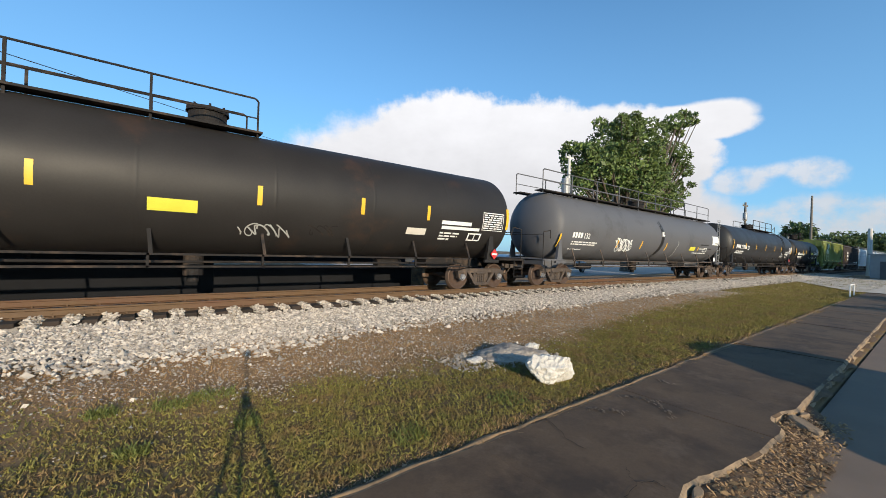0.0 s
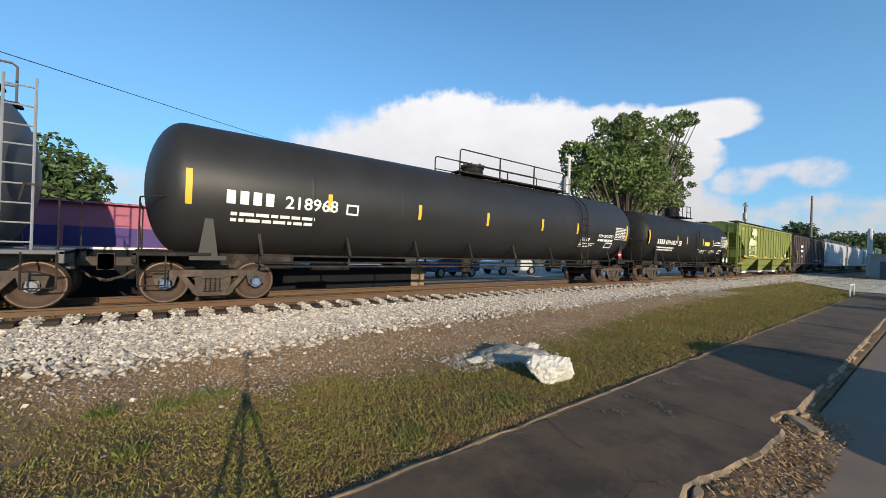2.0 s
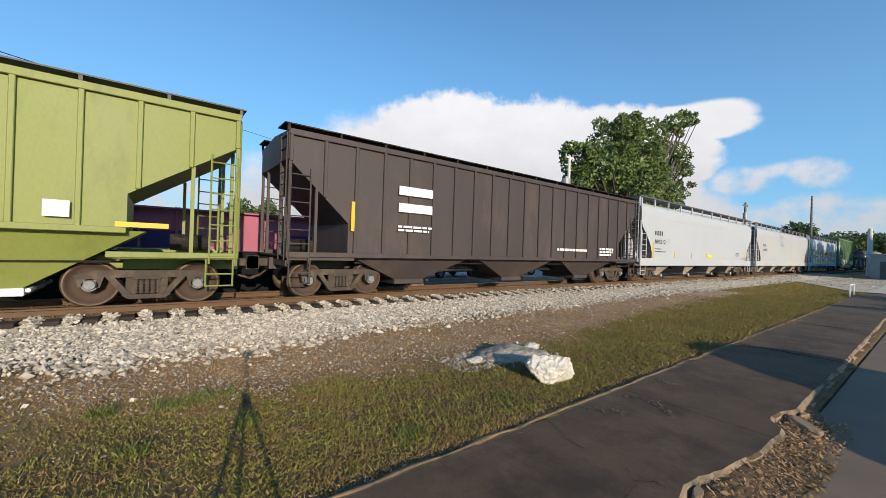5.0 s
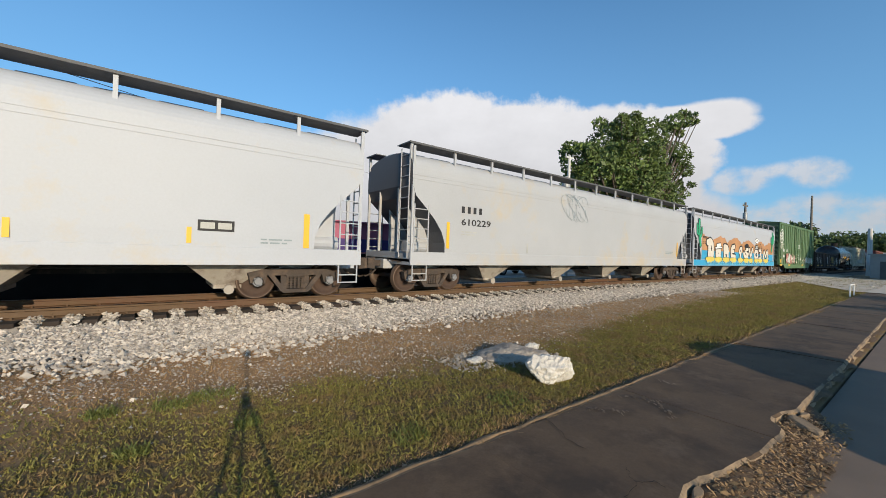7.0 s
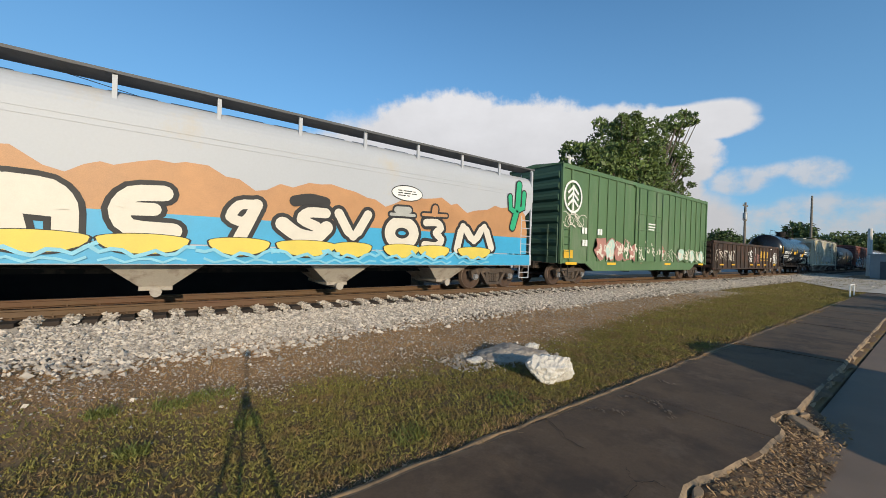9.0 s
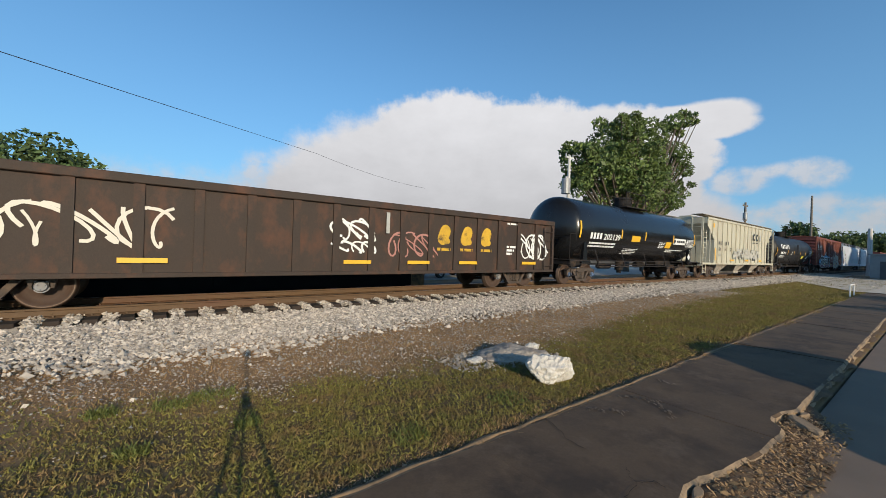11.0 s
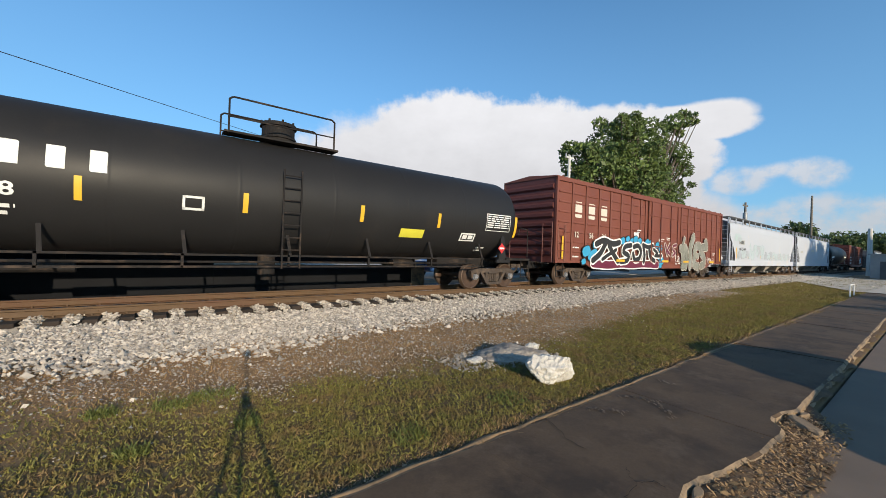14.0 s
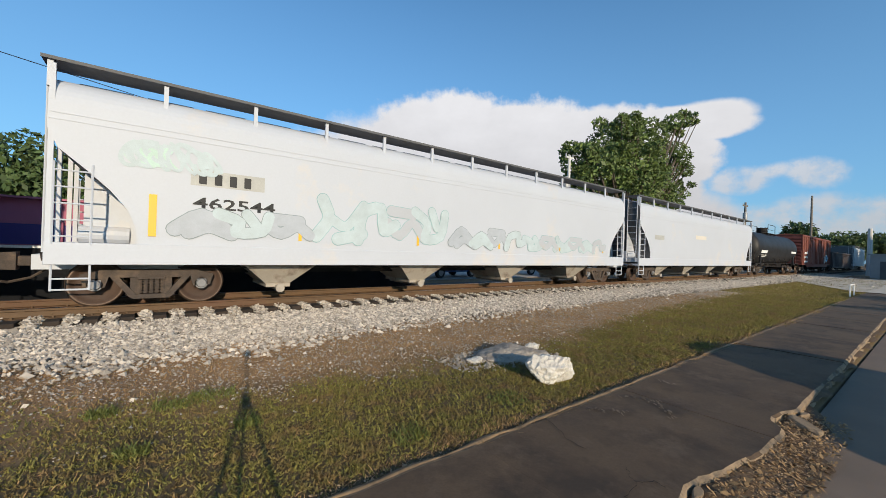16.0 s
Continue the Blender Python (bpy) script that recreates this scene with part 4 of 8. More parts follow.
    if rail:
        a, b = rail
        for s in (-1, 1):
            bm = bmesh.new()
            n = max(1, round((b - a) / 2.2))
            tube(bm, [(a, s * 0.75, 4.0), (a, s * 0.75, rail_top - 0.06), (a + 0.08, s * 0.75, rail_top), (b - 0.08, s * 0.75, rail_top), (b, s * 0.75, rail_top - 0.06), (b, s * 0.75, 4.0)], 0.024)
            tube(bm, [(a, s * 0.75, rail_top - 0.48), (b, s * 0.75, rail_top - 0.48)], 0.018)
            for i in range(1, n):
                u = a + (b - a) * i / n
                bar(bm, (u, s * 0.75, 3.84), (u, s * 0.75, rail_top), 0.05, 0.035)
            part("handrail", bm, mat if mat == M["tank_grey"] else M["under"], c)
            bm = bmesh.new()
            box(bm, a - 0.1, b + 0.1, s * 0.62 - 0.22, s * 0.62 + 0.22, TANK_Z + TANK_R - 0.05, TANK_Z + TANK_R)
            part("walkway", bm, M["under"], c)
    return c


GREY_CAP = material("grey_bearing_cap", (0.22, 0.22, 0.23), 0.6, vary=0.15)

TANK_R, TANK_Z = 1.55, 2.62
t1 = tank_car(-138.3, 9.85, 10.9, 8.47, M["tank_a"], "sooty black tank car with rust-brown upper flank", GREY_CAP, (-7.5, 1.0))
for u in (-2.75, 0.95, 3.55, 5.75):
    reflector(t1, u, 2.50, 0.45, 0.11, True)
reflector(t1, 9.25, 2.55, 0.75, 0.12, True)
decal(t1, "warning_plate", rect(-1.12, -0.26, 1.99, 2.25), M["lemon"], True, 0.008, "yellow warning plate")
bars(t1, -1.05, 2.20, [0.7, 0.6], M["inkblack"], True, 0.05, 0.04)
decal(t1, "paint_patch", rect(6.30, 7.55, 2.20, 2.32), M["lettering"], True)
decal(t1, "paint_patch", rect(6.32, 7.95, 2.05, 2.15), M["lettering"], True)
bars(t1, 6.3, 1.95, [0.8, 0.75, 0.5], M["lettering"], True, 0.05)
decal(t1, "paint_patch", rect(5.05, 5.75, 1.82, 2.02), M["g_cream"], True)
data_table(t1, 8.05, 9.05, 2.10, 2.72, True, 3)
for a in ((7.50, 7.56, 1.72, 1.98), (8.04, 8.10, 1.72, 1.98), (7.50, 8.10, 1.93, 1.98), (7.50, 8.10, 1.72, 1.76), (7.78, 7.82, 1.72, 1.98)):
    decal(t1, "test_box", rect(*a), M["lettering"], True)
diamond(t1, 8.72, 1.28, 0.19, M["red"], y=-1.47)


def scrawl(parent, x0, z0, w, h, mat, tank, n, seed, thick=0.035, name="graffiti"):
    """A loose tag in spray paint: looping strokes."""
    rng = random.Random(seed)
    bm = bmesh.new()
    for i in range(n):
        x = x0 + w * (i + rng.uniform(-0.2, 0.4)) / n
        pts = []
        a, b, ph = rng.uniform(0.2, 0.5) * h, rng.uniform(0.3, 0.5) * h, rng.uniform(0, 6)
        turns = rng.uniform(0.5, 1.1) * 6.28
        for k in range(15):
            t = k / 14
            pts.append((x + a * math.sin(ph + turns * t) + (t - 0.5) * w / n * 1.4, z0 + h / 2 + b * math.cos(ph * 1.3 + turns * t * 0.9)))
        stroke(bm, pts, thick * rng.uniform(0.7, 1.2), tank, 0.009 + 0.0008 * i)
    return tagged(part(name, bm, mat, parent), kind="stuff")


def stroke(bm, pts, w, tank, lift=0.009):
    left, right = [], []
    for i, (x, z) in enumerate(pts):
        a, b = pts[max(0, i - 1)], pts[min(len(pts) - 1, i + 1)]
        dx, dz = b[0] - a[0], b[1] - a[1]
        d = math.hypot(dx, dz) or 1
        nx, nz = -dz / d * w / 2, dx / d * w / 2
        up = lift + 0.00003 * i
        left.append(bm.verts.new((x + nx, skin(z + nz, tank) - up, z + nz)))
        right.append(bm.verts.new((x - nx, skin(z - nz, tank) - up, z - nz)))
    for i in range(len(pts) - 1):
        bm.faces.new((left[i], left[i + 1], right[i + 1], right[i]))


scrawl(t1, 0.6, 1.55, 1.1, 0.32, M["g_silver"], True, 7, 4, 0.03)
scrawl(t1, 2.2, 1.62, 0.8, 0.30, M["under"], True, 5, 6, 0.03)

TANK_R, TANK_Z = 1.525, 2.595
t2 = tank_car(-116.4, 9.8, 10.95, 9.05, M["tank_grey"], "faded grey tank car with full-length roof walkway", GREY_CAP, (-9.7, 9.3), 5.0)
reflector(t2, -9.3, 1.95, 0.55, 0.10, True)
mark(t2, 4, -8.47, 2.10, 0.24, M["lettering"], True, 0.2)
for u in (-4.54, -2.09, 0.90):
    reflector(t2, u, 1.97, 0.42, 0.11, True)
word(t2, "132", -7.57, 2.10, 0.24, M["lettering"], True)
bars(t2, -8.4, 1.95, [2.0, 1.9], M["lettering"], True, 0.055)
bars(t2, -8.4, 1.62, [1.0], M["lettering"], True, 0.04)
scrawl(t2, -4.6, 1.55, 1.4, 0.75, M["lettering"], True, 16, 9, 0.045)
for i in range(2):
    bm = bmesh.new()
    stroke(bm, [(-0.15 + 0.10 * i + 0.4 * math.sin(k / 10 * 3) * (1 if i else 0.9), 1.15 + k * 0.22) for k in range(11)], 0.32 - 0.2 * i, True, 0.006 + 0.003 * i)
    part("stain", bm, M["tank_a"] if i == 0 else M["tank_b"], t2, "dark vertical spill stain")
decal(t2, "label_plate", rect(0.10, 0.42, 2.55, 2.78), M["lettering"], True)
decal(t2, "warning_plate", rect(4.35, 5.2, 1.85, 2.08), M["lemon"], True, 0.008, "yellow warning plate")
bars(t2, 4.42, 2.02, [0.7, 0.6], M["inkblack"], True, 0.05, 0.04)
reflector(t2, 5.70, 1.98, 0.30, 0.10, True)
decal(t2, "paint_patch", rect(5.95, 7.3, 2.22, 2.30), M["inkblack"], True)
decal(t2, "paint_patch", rect(7.2, 8.0, 1.98, 2.05), M["inkblack"], True)
bars(t2, 5.85, 2.02, [1.0], M["lettering"], True, 0.05)
bars(t2, 5.1, 1.74, [2.3], M["lettering"], True, 0.06)
for a in ((6.6, 6.66, 1.80, 2.06), (7.18, 7.24, 1.80, 2.06), (6.6, 7.24, 2.01, 2.06), (6.6, 7.24, 1.80, 1.84)):
    decal(t2, "test_box", rect(*a), M["lettering"], True)
decal(t2, "label_plate", rect(7.9, 9.05, 2.32, 2.92), M["lettering"], True, 0.006, "white painted panel")
bars(t2, 8.45, 2.46, [0.55], M["inkblack"], True, 0.07)
diamond(t2, 8.45, 1.30, 0.19, M["lettering"], y=-1.47)
bm = bmesh.new()
stroke(bm, [(2.40 + 0.05 * math.sin(k), 1.36 + k * 0.1) for k in range(11)], 0.05, True)
part("drip", bm, M["g_silver"], t2)
ladder(t2, 9.55, 9.95, -1.30, 1.1, 4.2, M["grey"], 9)

TANK_R, TANK_Z = 1.565, 2.635
t3 = tank_car(-94.9, 10.02, 10.7, 8.7, M["tank_b"], "long black pressure tank car with yellow reflectors", M["capblue"], (-1.25, 4.8))
reflector(t3, -9.25, 2.55, 0.75, 0.12, True)
mark(t3, 4, -8.55, 2.26, 0.30, M["lettering"], True, 0.27)
word(t3, "218968", -7.30, 2.26, 0.30, M["lettering"], True, 1.32)
bars(t3, -8.45, 2.08, [1.9, 1.85], M["lettering"], True, 0.075, 0.06)
decal(t3, "test_box", rect(-5.75, -5.40, 2.22, 2.50), M["lettering"], True)
decal(t3, "test_box", rect(-5.70, -5.45, 2.27, 2.45), M["tank_b"], True, 0.009)
for u in (-6.2, -3.40, -0.55, 2.45, 4.85):
    reflector(t3, u, 2.49, 0.45, 0.11, True)
reflector(t3, 9.1, 2.5, 0.75, 0.12, True)
word(t3, "FRA AIP", 5.25, 1.98, 0.15, M["lettering"], True)
bars(t3, 5.25, 1.90, [1.2, 1.1, 0.9], M["lettering"], True, 0.035, 0.035)
word(t3, "NON-ODORIZED", 6.6, 2.20, 0.14, M["lettering"], True, 1.25)
bars(t3, 6.6, 2.12, [1.3], M["lettering"], True, 0.10)
data_table(t3, 8.0, 9.0, 2.15, 2.72, True, 5)
for a in ((7.35, 7.40, 1.72, 1.98), (7.9, 7.95, 1.72, 1.98), (7.35, 7.95, 1.93, 1.98), (7.35, 7.95, 1.72, 1.76)):
    decal(t3, "test_box", rect(*a), M["lettering"], True)
diamond(t3, 8.62, 1.42, 0.20, M["red"], y=-1.47)
ladder(t3, 5.05, 5.5, -1.63, 0.8, 3.1, M["under"], 8)
bm = bmesh.new()
for u in (5.05, 5.5):
    tube(bm, [(u, -1.63, 3.1), (u, -1.47, 3.55), (u, -1.05, 3.95), (u, -0.7, 4.15)], 0.022)
tube(bm, [(5.7, -0.8, 4.1), (5.7, -0.8, 4.75), (5.3, -0.8, 4.55), (5.0, -0.8, 4.5)], 0.022)
part("ladder", bm, M["under"], t3)

TANK_R, TANK_Z = 1.465, 2.535
t4 = tank_car(-76.75, 6.85, 7.7, 5.25, M["tank_d"], "short black tank car with caged manway platform", M["capblue"])
for u, z in ((-2.72, 2.46), (-1.28, 2.46), (1.36, 2.46), (3.19, 2.43)):
    reflector(t4, u, z, 0.45, 0.11, True)
for u in (-6.35, 6.02):
    reflector(t4, u, 2.47, 0.75, 0.12, True)
mark(t4, 4, -5.35, 2.13, 0.26, M["lettering"], True, 0.25)
word(t4, "601003", -4.3, 2.13, 0.26, M["lettering"], True, 1.45)
bars(t4, -5.3, 1.97, [2.3, 2.25], M["lettering"], True, 0.075, 0.06)
for a in ((-2.48, -2.44, 2.10, 2.38), (-2.16, -2.12, 2.10, 2.38), (-2.48, -2.12, 2.34, 2.38), (-2.48, -2.12, 2.10, 2.14), (-2.40, -2.2, 2.18, 2.30)):
    decal(t4, "test_box", rect(*a), M["lettering"], True)
decal(t4, "label_plate", rect(1.65, 2.5, 2.22, 2.48), M["lemon"], True, 0.006, "sun-bleached yellow plate")
bars(t4, 0.45, 1.95, [0.6], M["lettering"], True, 0.05)
bars(t4, 1.15, 1.92, [1.2, 0.8, 0.9], M["lettering"], True, 0.04, 0.04)
word(t4, "DOT-SP", 3.40, 2.44, 0.12, M["lettering"], True)
bars(t4, 4.05, 2.55, [0.5], M["lettering"], True, 0.10)
bars(t4, 3.35, 2.36, [1.3], M["lettering"], True, 0.07)
bars(t4, 2.9, 1.95, [0.7, 0.9, 0.7], M["lettering"], True, 0.04, 0.04)
data_table(t4, 4.75, 5.95, 2.20, 2.78, True, 7)
word(t4, "SULFUR DIOXIDE", 4.8, 2.86, 0.13, M["lettering"], True, 1.15)
for a in ((4.45, 4.50, 1.75, 2.0), (5.0, 5.05, 1.75, 2.0), (4.45, 5.05, 1.95, 2.0), (4.45, 5.05, 1.75, 1.79)):
    decal(t4, "test_box", rect(*a), M["lettering"], True)
for u in (5.25, 5.95):
    diamond(t4, u, 1.28, 0.20, M["lettering"], y=-1.47)
for a, b in ((-1.02, -0.30), (0.40, 1.02)):
    bm = bmesh.new()
    for s in (-0.75, 0.75):
        tube(bm, [(a, s, 4.0), (a, s, 4.80), (b, s, 4.80), (b, s, 4.0)], 0.024)
        tube(bm, [(a, s, 4.42), (b, s, 4.42)], 0.02)
    tube(bm, [(a, -0.75, 4.80), (a, 0.75, 4.80)], 0.02)
    part("handrail", bm, M["under"], t4)
    bm = bmesh.new()
    box(bm, a - 0.1, b + 0.1, -0.85, 0.85, 4.02, 4.08)
    part("walkway", bm, M["under"], t4)
ladder(t4, -0.1, 0.32, -1.57, 0.6, 3.2, M["under"], 9)
bm = bmesh.new()
rod(bm, (-2.45, 0, 4.0), (-2.45, 0, 4.25), 0.07, 8)
rod(bm, (-2.45, 0, 4.22), (-2.45, 0, 4.30), 0.13, 8)
part("relief_valve", bm, M["grey"], t4)

TANK_R, TANK_Z = 1.5, 2.57
t12 = tank_car(74.72, 6.95, 7.6, 5.66, M["tank_new"], "glossy new black tank car with blue bearing caps", M["capblue"], (-1.05, 1.15), 4.85)
for u in (-6.36, 6.37):
    reflector(t12, u, 2.50, 0.75, 0.12, True)
for u in (-2.79, -0.29, 3.2):
    reflector(t12, u, 2.45, 0.45, 0.11, True)
mark(t12, 4, -5.55, 2.12, 0.28, M["lettering"], True, 0.26)
word(t12, "202139", -4.42, 2.12, 0.28, M["lettering"], True, 1.5)
bars(t12, -5.5, 1.97, [2.3, 2.3], M["lettering"], True, 0.08, 0.065)
decal(t12, "blank_panel", rect(-1.75, -0.85, 2.12, 2.42), M["yellow"], True, 0.006, "blank yellow panel")
decal(t12, "blank_panel", rect(2.3, 3.0, 1.90, 2.25), M["yellow"], True, 0.006, "blank yellow panel")
bars(t12, -2.2, 1.75, [1.5, 1.4, 1.45, 1.2], M["lettering"], True, 0.04, 0.04)
bars(t12, 1.45, 2.20, [0.75, 0.75, 0.7, 0.65], M["lettering"], True, 0.045, 0.045)
decal(t12, "white_panel", rect(3.30, 4.98, 2.15, 2.50), M["lettering"], True, 0.005, "white painted name panel")
bars(t12, 3.72, 2.40, [1.15], M["inkblack"], True, 0.13)
decal(t12, "emblem", [(3.4 + 0.13 * math.cos(a / 8 * 6.28), 2.33 + 0.13 * math.sin(a / 8 * 6.28)) for a in range(8)], M["inkblack"], True, 0.009)
bars(t12, 2.6, 1.82, [2.4, 1.0], M["lettering"], True, 0.05)
data_table(t12, 5.1, 6.22, 2.04, 2.50, True, 11)
diamond(t12, 5.56, 1.42, 0.20, M["lettering"], y=-1.47)
bars(t12, 5.75, 1.88, [0.35, 0.3, 0.3], M["lettering"], True, 0.05)

t14 = tank_car(109.6, 8.65, 9.6, 7.4, M["tank_c"], "charcoal tank car with large white name blocks", GREY_CAP, (-1.3, 1.3), 4.9)
for u in (-8.1, 8.1):
    reflector(t14, u, 2.3, 0.75, 0.12, True)
for u in (-3.8, -1.0, 1.9, 4.55):
    reflector(t14, u, 2.3, 0.45, 0.11, True)
mark(t14, 6, -6.55, 2.62, 0.42, M["lettering"], True, 0.58)
mark(t14, 4, -6.5, 2.08, 0.24, M["lettering"], True, 0.2)
word(t14, "77318", -5.6, 2.08, 0.24, M["lettering"], True, 1.0)
bars(t14, -6.5, 1.93, [1.9, 1.8], M["lettering"], True, 0.065, 0.055)
decal(t14, "warning_plate", rect(3.2, 4.05, 1.72, 1.98), M["lemon"], True, 0.008, "yellow warning plate")
for a in ((-2.2, -2.15, 2.05, 2.35), (-1.85, -1.8, 2.05, 2.35), (-2.2, -1.8, 2.3, 2.35), (-2.2, -1.8, 2.05, 2.1), (5.55, 5.6, 1.70, 1.97), (6.15, 6.2, 1.70, 1.97), (5.55, 6.2, 1.92, 1.97), (5.55, 6.2, 1.70, 1.74), (5.65, 5.85, 1.77, 1.9), (5.9, 6.1, 1.77, 1.9)):
    decal(t14, "test_box", rect(*a), M["lettering"], True)
data_table(t14, 6.6, 7.8, 2.10, 2.70, True, 13)
diamond(t14, 7.42, 1.50, 0.19, M["red"], y=-1.47)
bars(t14, 6.5, 1.52, [0.4, 0.35], M["lettering"], True, 0.05)
ladder(t14, -0.2, 0.22, -1.57, 0.8, 3.2, M["under"], 8)

t18 = tank_car(192.2, 7.7, 8.6, 6.0, M["tank_c"], "dull grey tank car with white stencilled band", GREY_CAP, (-1.3, 1.3), 4.9)
decal(t18, "paint_patch", rect(-6.3, -4.4, 2.05, 2.3), M["lettering"], True)
decal(t18, "paint_patch", rect(4.6, 6.6, 2.2, 2.4), M["lettering"], True)
bars(t18, -6.3, 1.9, [2.2, 2.0], M["lettering"], True, 0.08)


# ----- covered hoppers with smooth sides -----
def smooth_hopper(x, half_body, half, truck_at, mat, label, bays, top=4.33, seed=1):
    c = car("covered_hopper", x, label, "hopper car")
    running_gear(c, half, truck_at, GREY_CAP)
    L = half_body
    section = [(1.27, 1.49), (1.60, 1.50), (3.70, 1.50), (3.84, 1.492), (3.95, 1.475), (4.04, 1.445), (4.12, 1.40), (4.19, 1.34), (4.25, 1.26), (top - 0.03, 1.15), (top, 1.02), (top + 0.06, 0.75), (top + 0.10, 0.45), (top + 0.13, 0.0)]

    def end(z):
        return float(np.interp(z, [1.27, 1.6, 2.0, 2.4, 2.75, 3.0, 3.2, 5], [1.30, 1.28, 1.12, 0.80, 0.42, 0.14, 0.0, 0.0]))

    levels = []
    for (z0, y0), (z1, y1) in zip(section, section[1:]):
        n = 6 if z1 - z0 > 1 else 1
        levels += [(z0 + (z1 - z0) * i / n, y0 + (y1 - y0) * i / n) for i in range(n)]
    levels.append(section[-1])
    bm = bmesh.new()
    rows = {s: [[bm.verts.new((k * (L - end(z)), s * y, z)) for k in (-1, 1)] for z, y in levels[:-1]] for s in (-1, 1)}
    ridge = [bm.verts.new((k * L, 0, levels[-1][0])) for k in (-1, 1)]
    for s in (-1, 1):
        for a, b in zip(rows[s], rows[s][1:]):
            bm.faces.new((a[0], a[1], b[1], b[0]))
        bm.faces.new((rows[s][-1][0], rows[s][-1][1], ridge[1], ridge[0]))
    # sloped end sheets in dark grey: shade under the overhang put into colour
    for i in range(2):
        for j in range(len(levels) - 2):
            bm.faces.new((rows[-1][j][i], rows[1][j][i], rows[1][j + 1][i], rows[-1][j + 1][i])).material_index = 1
        bm.faces.new((rows[-1][-1][i], rows[1][-1][i], ridge[i]))
    bm.faces.new([rows[-1][0][0], rows[-1][0][1], rows[1][0][1], rows[1][0][0]])
    bmesh.ops.recalc_face_normals(bm, faces=bm.faces)
    part("body", bm, [mat, M["tank_grey"]], c)
    for s in (-1, 1):
        bm = bmesh.new()
        box(bm, -L, L, s * 1.475 - 0.035, s * 1.475 + 0.035, 0.88, 1.29, 0.008)
        part("side_sill", bm, mat, c)
        # seam strips on the side sheets
        bm = bmesh.new()
        for z in (3.50, 3.62):
            box(bm, -L + 0.02, L - 0.02, s * 1.503 - 0.006, s * 1.503 + 0.006, z, z + 0.025)
        part("seam", bm, mat, c)
    # roof walkway on posts
    for s in (-1, 1):
        n = round(2 * L / 1.72)
        bm = bmesh.new()
        box(bm, -0.04, 0.04, -0.03, 0.03, 4.10, 4.60)
        stand = part("walkway_post", bm, mat, c)
        stand.location = (-L, s * 1.38, 0)
        for i in range(1, n + 1):
            same(stand, "walkway_post", c, pose(-L + 2 * L * i / n, s * 1.38, 0))
        bm = bmesh.new()
        box(bm, -L - 0.12, L + 0.12, min(s * 1.44, s * 0.72), max(s * 1.44, s * 0.72), 4.585, 4.615)
        box(bm, -L - 0.12, L + 0.12, s * 1.45 - 0.012, s * 1.45 + 0.012, 4.57, 4.63)
        part("walkway", bm, M["gangway"], c)
    bm = bmesh.new()
    for i in range(int(2 * L / 1.1)):
        u = -L + 0.7 + 1.1 * i
        box(bm, u - 0.45, u + 0.45, -0.45, 0.45, top + 0.10, top + 0.20, 0.03)
    part("roof_hatch_row", bm, M["grey"], c)
    for k in (-1, 1):
        # end: platform, posts, ladders, inner partition
        bm = bmesh.new()
        a, b = sorted((k * (L - 1.5), k * L))
        box(bm, a, b, -1.44, 1.44, 0.98, 1.06)
        box(bm, min(k * (L - 0.06), k * L), max(k * (L - 0.06), k * L), -1.44, 1.44, 0.88, 1.27)
        a, b = sorted((k * (L - 2.6), k * (half - 0.45)))
        box(bm, a, b, -0.3, 0.3, 0.72, 1.02)
        part("end_sill", bm, mat, c)
        for y in (-1.46, -0.62, 0.62, 1.46):
            bm = bmesh.new()
            box(bm, min(k * (L - 0.09), k * (L - 0.01)), max(k * (L - 0.09), k * (L - 0.01)), y - 0.03, y + 0.03, 1.1, 3.3 if abs(y) < 1 else 4.5)
            part("end_post", bm, mat, c)
        for s in (-1, 1):
            ladder(c, k * (L - 0.62), k * (L - 0.10), s * 1.50, 1.25, 2.75, mat, 5)
        bm = bmesh.new()
        for j in range(10):
            rod(bm, (k * (L + 0.03), -1.35, 1.3 + j * 0.33), (k * (L + 0.03), -0.85, 1.3 + j * 0.33), 0.016, 6)
        for y in (-1.35, -0.85):
            rod(bm, (k * (L + 0.03), y, 1.1), (k * (L + 0.03), y, 4.5), 0.02, 6)
        part("end_ladder", bm, mat, c)
        bm = bmesh.new()
        for j in (0.42, 0.62):
            rod(bm, (k * (L - 0.62), -1.47, j), (k * (L - 0.10), -1.47, j), 0.018, 6)
        for u in (0.62, 0.10):
            rod(bm, (k * (L - u), -1.47, 0.40), (k * (L - u), -1.47, 0.9), 0.02, 6)
        part("sill_step", bm, mat, c)
        bm = bmesh.new()
        rod(bm, (k * (L - 1.15), -0.55, 1.45), (k * (L - 0.35), -0.55, 1.45), 0.2, 14)
        part("air_tank", bm, mat, c)
        for y in (-0.62, 0.62):
            bm = bmesh.new()
            prism(bm, [(k * (L - p), z) for p, z in ((1.28, 1.07), (0.42, 1.07), (0.42, 2.72), (0.80, 2.38), (1.10, 2.0), (1.26, 1.6))][::-k], y - 0.012, y + 0.012)
            bmesh.ops.recalc_face_normals(bm, faces=bm.faces)
            part("end_partition", bm, mat, c)
    for u in bays:
        bm = bmesh.new()
        t = [bm.verts.new(p) for p in ((u - 1.0, -1.2, 0.98), (u + 1.0, -1.2, 0.98), (u + 1.0, 1.2, 0.98), (u - 1.0, 1.2, 0.98))]
        w = [bm.verts.new(p) for p in ((u - 0.28, -0.75, 0.36), (u + 0.28, -0.75, 0.36), (u + 0.28, 0.75, 0.36), (u - 0.28, 0.75, 0.36))]
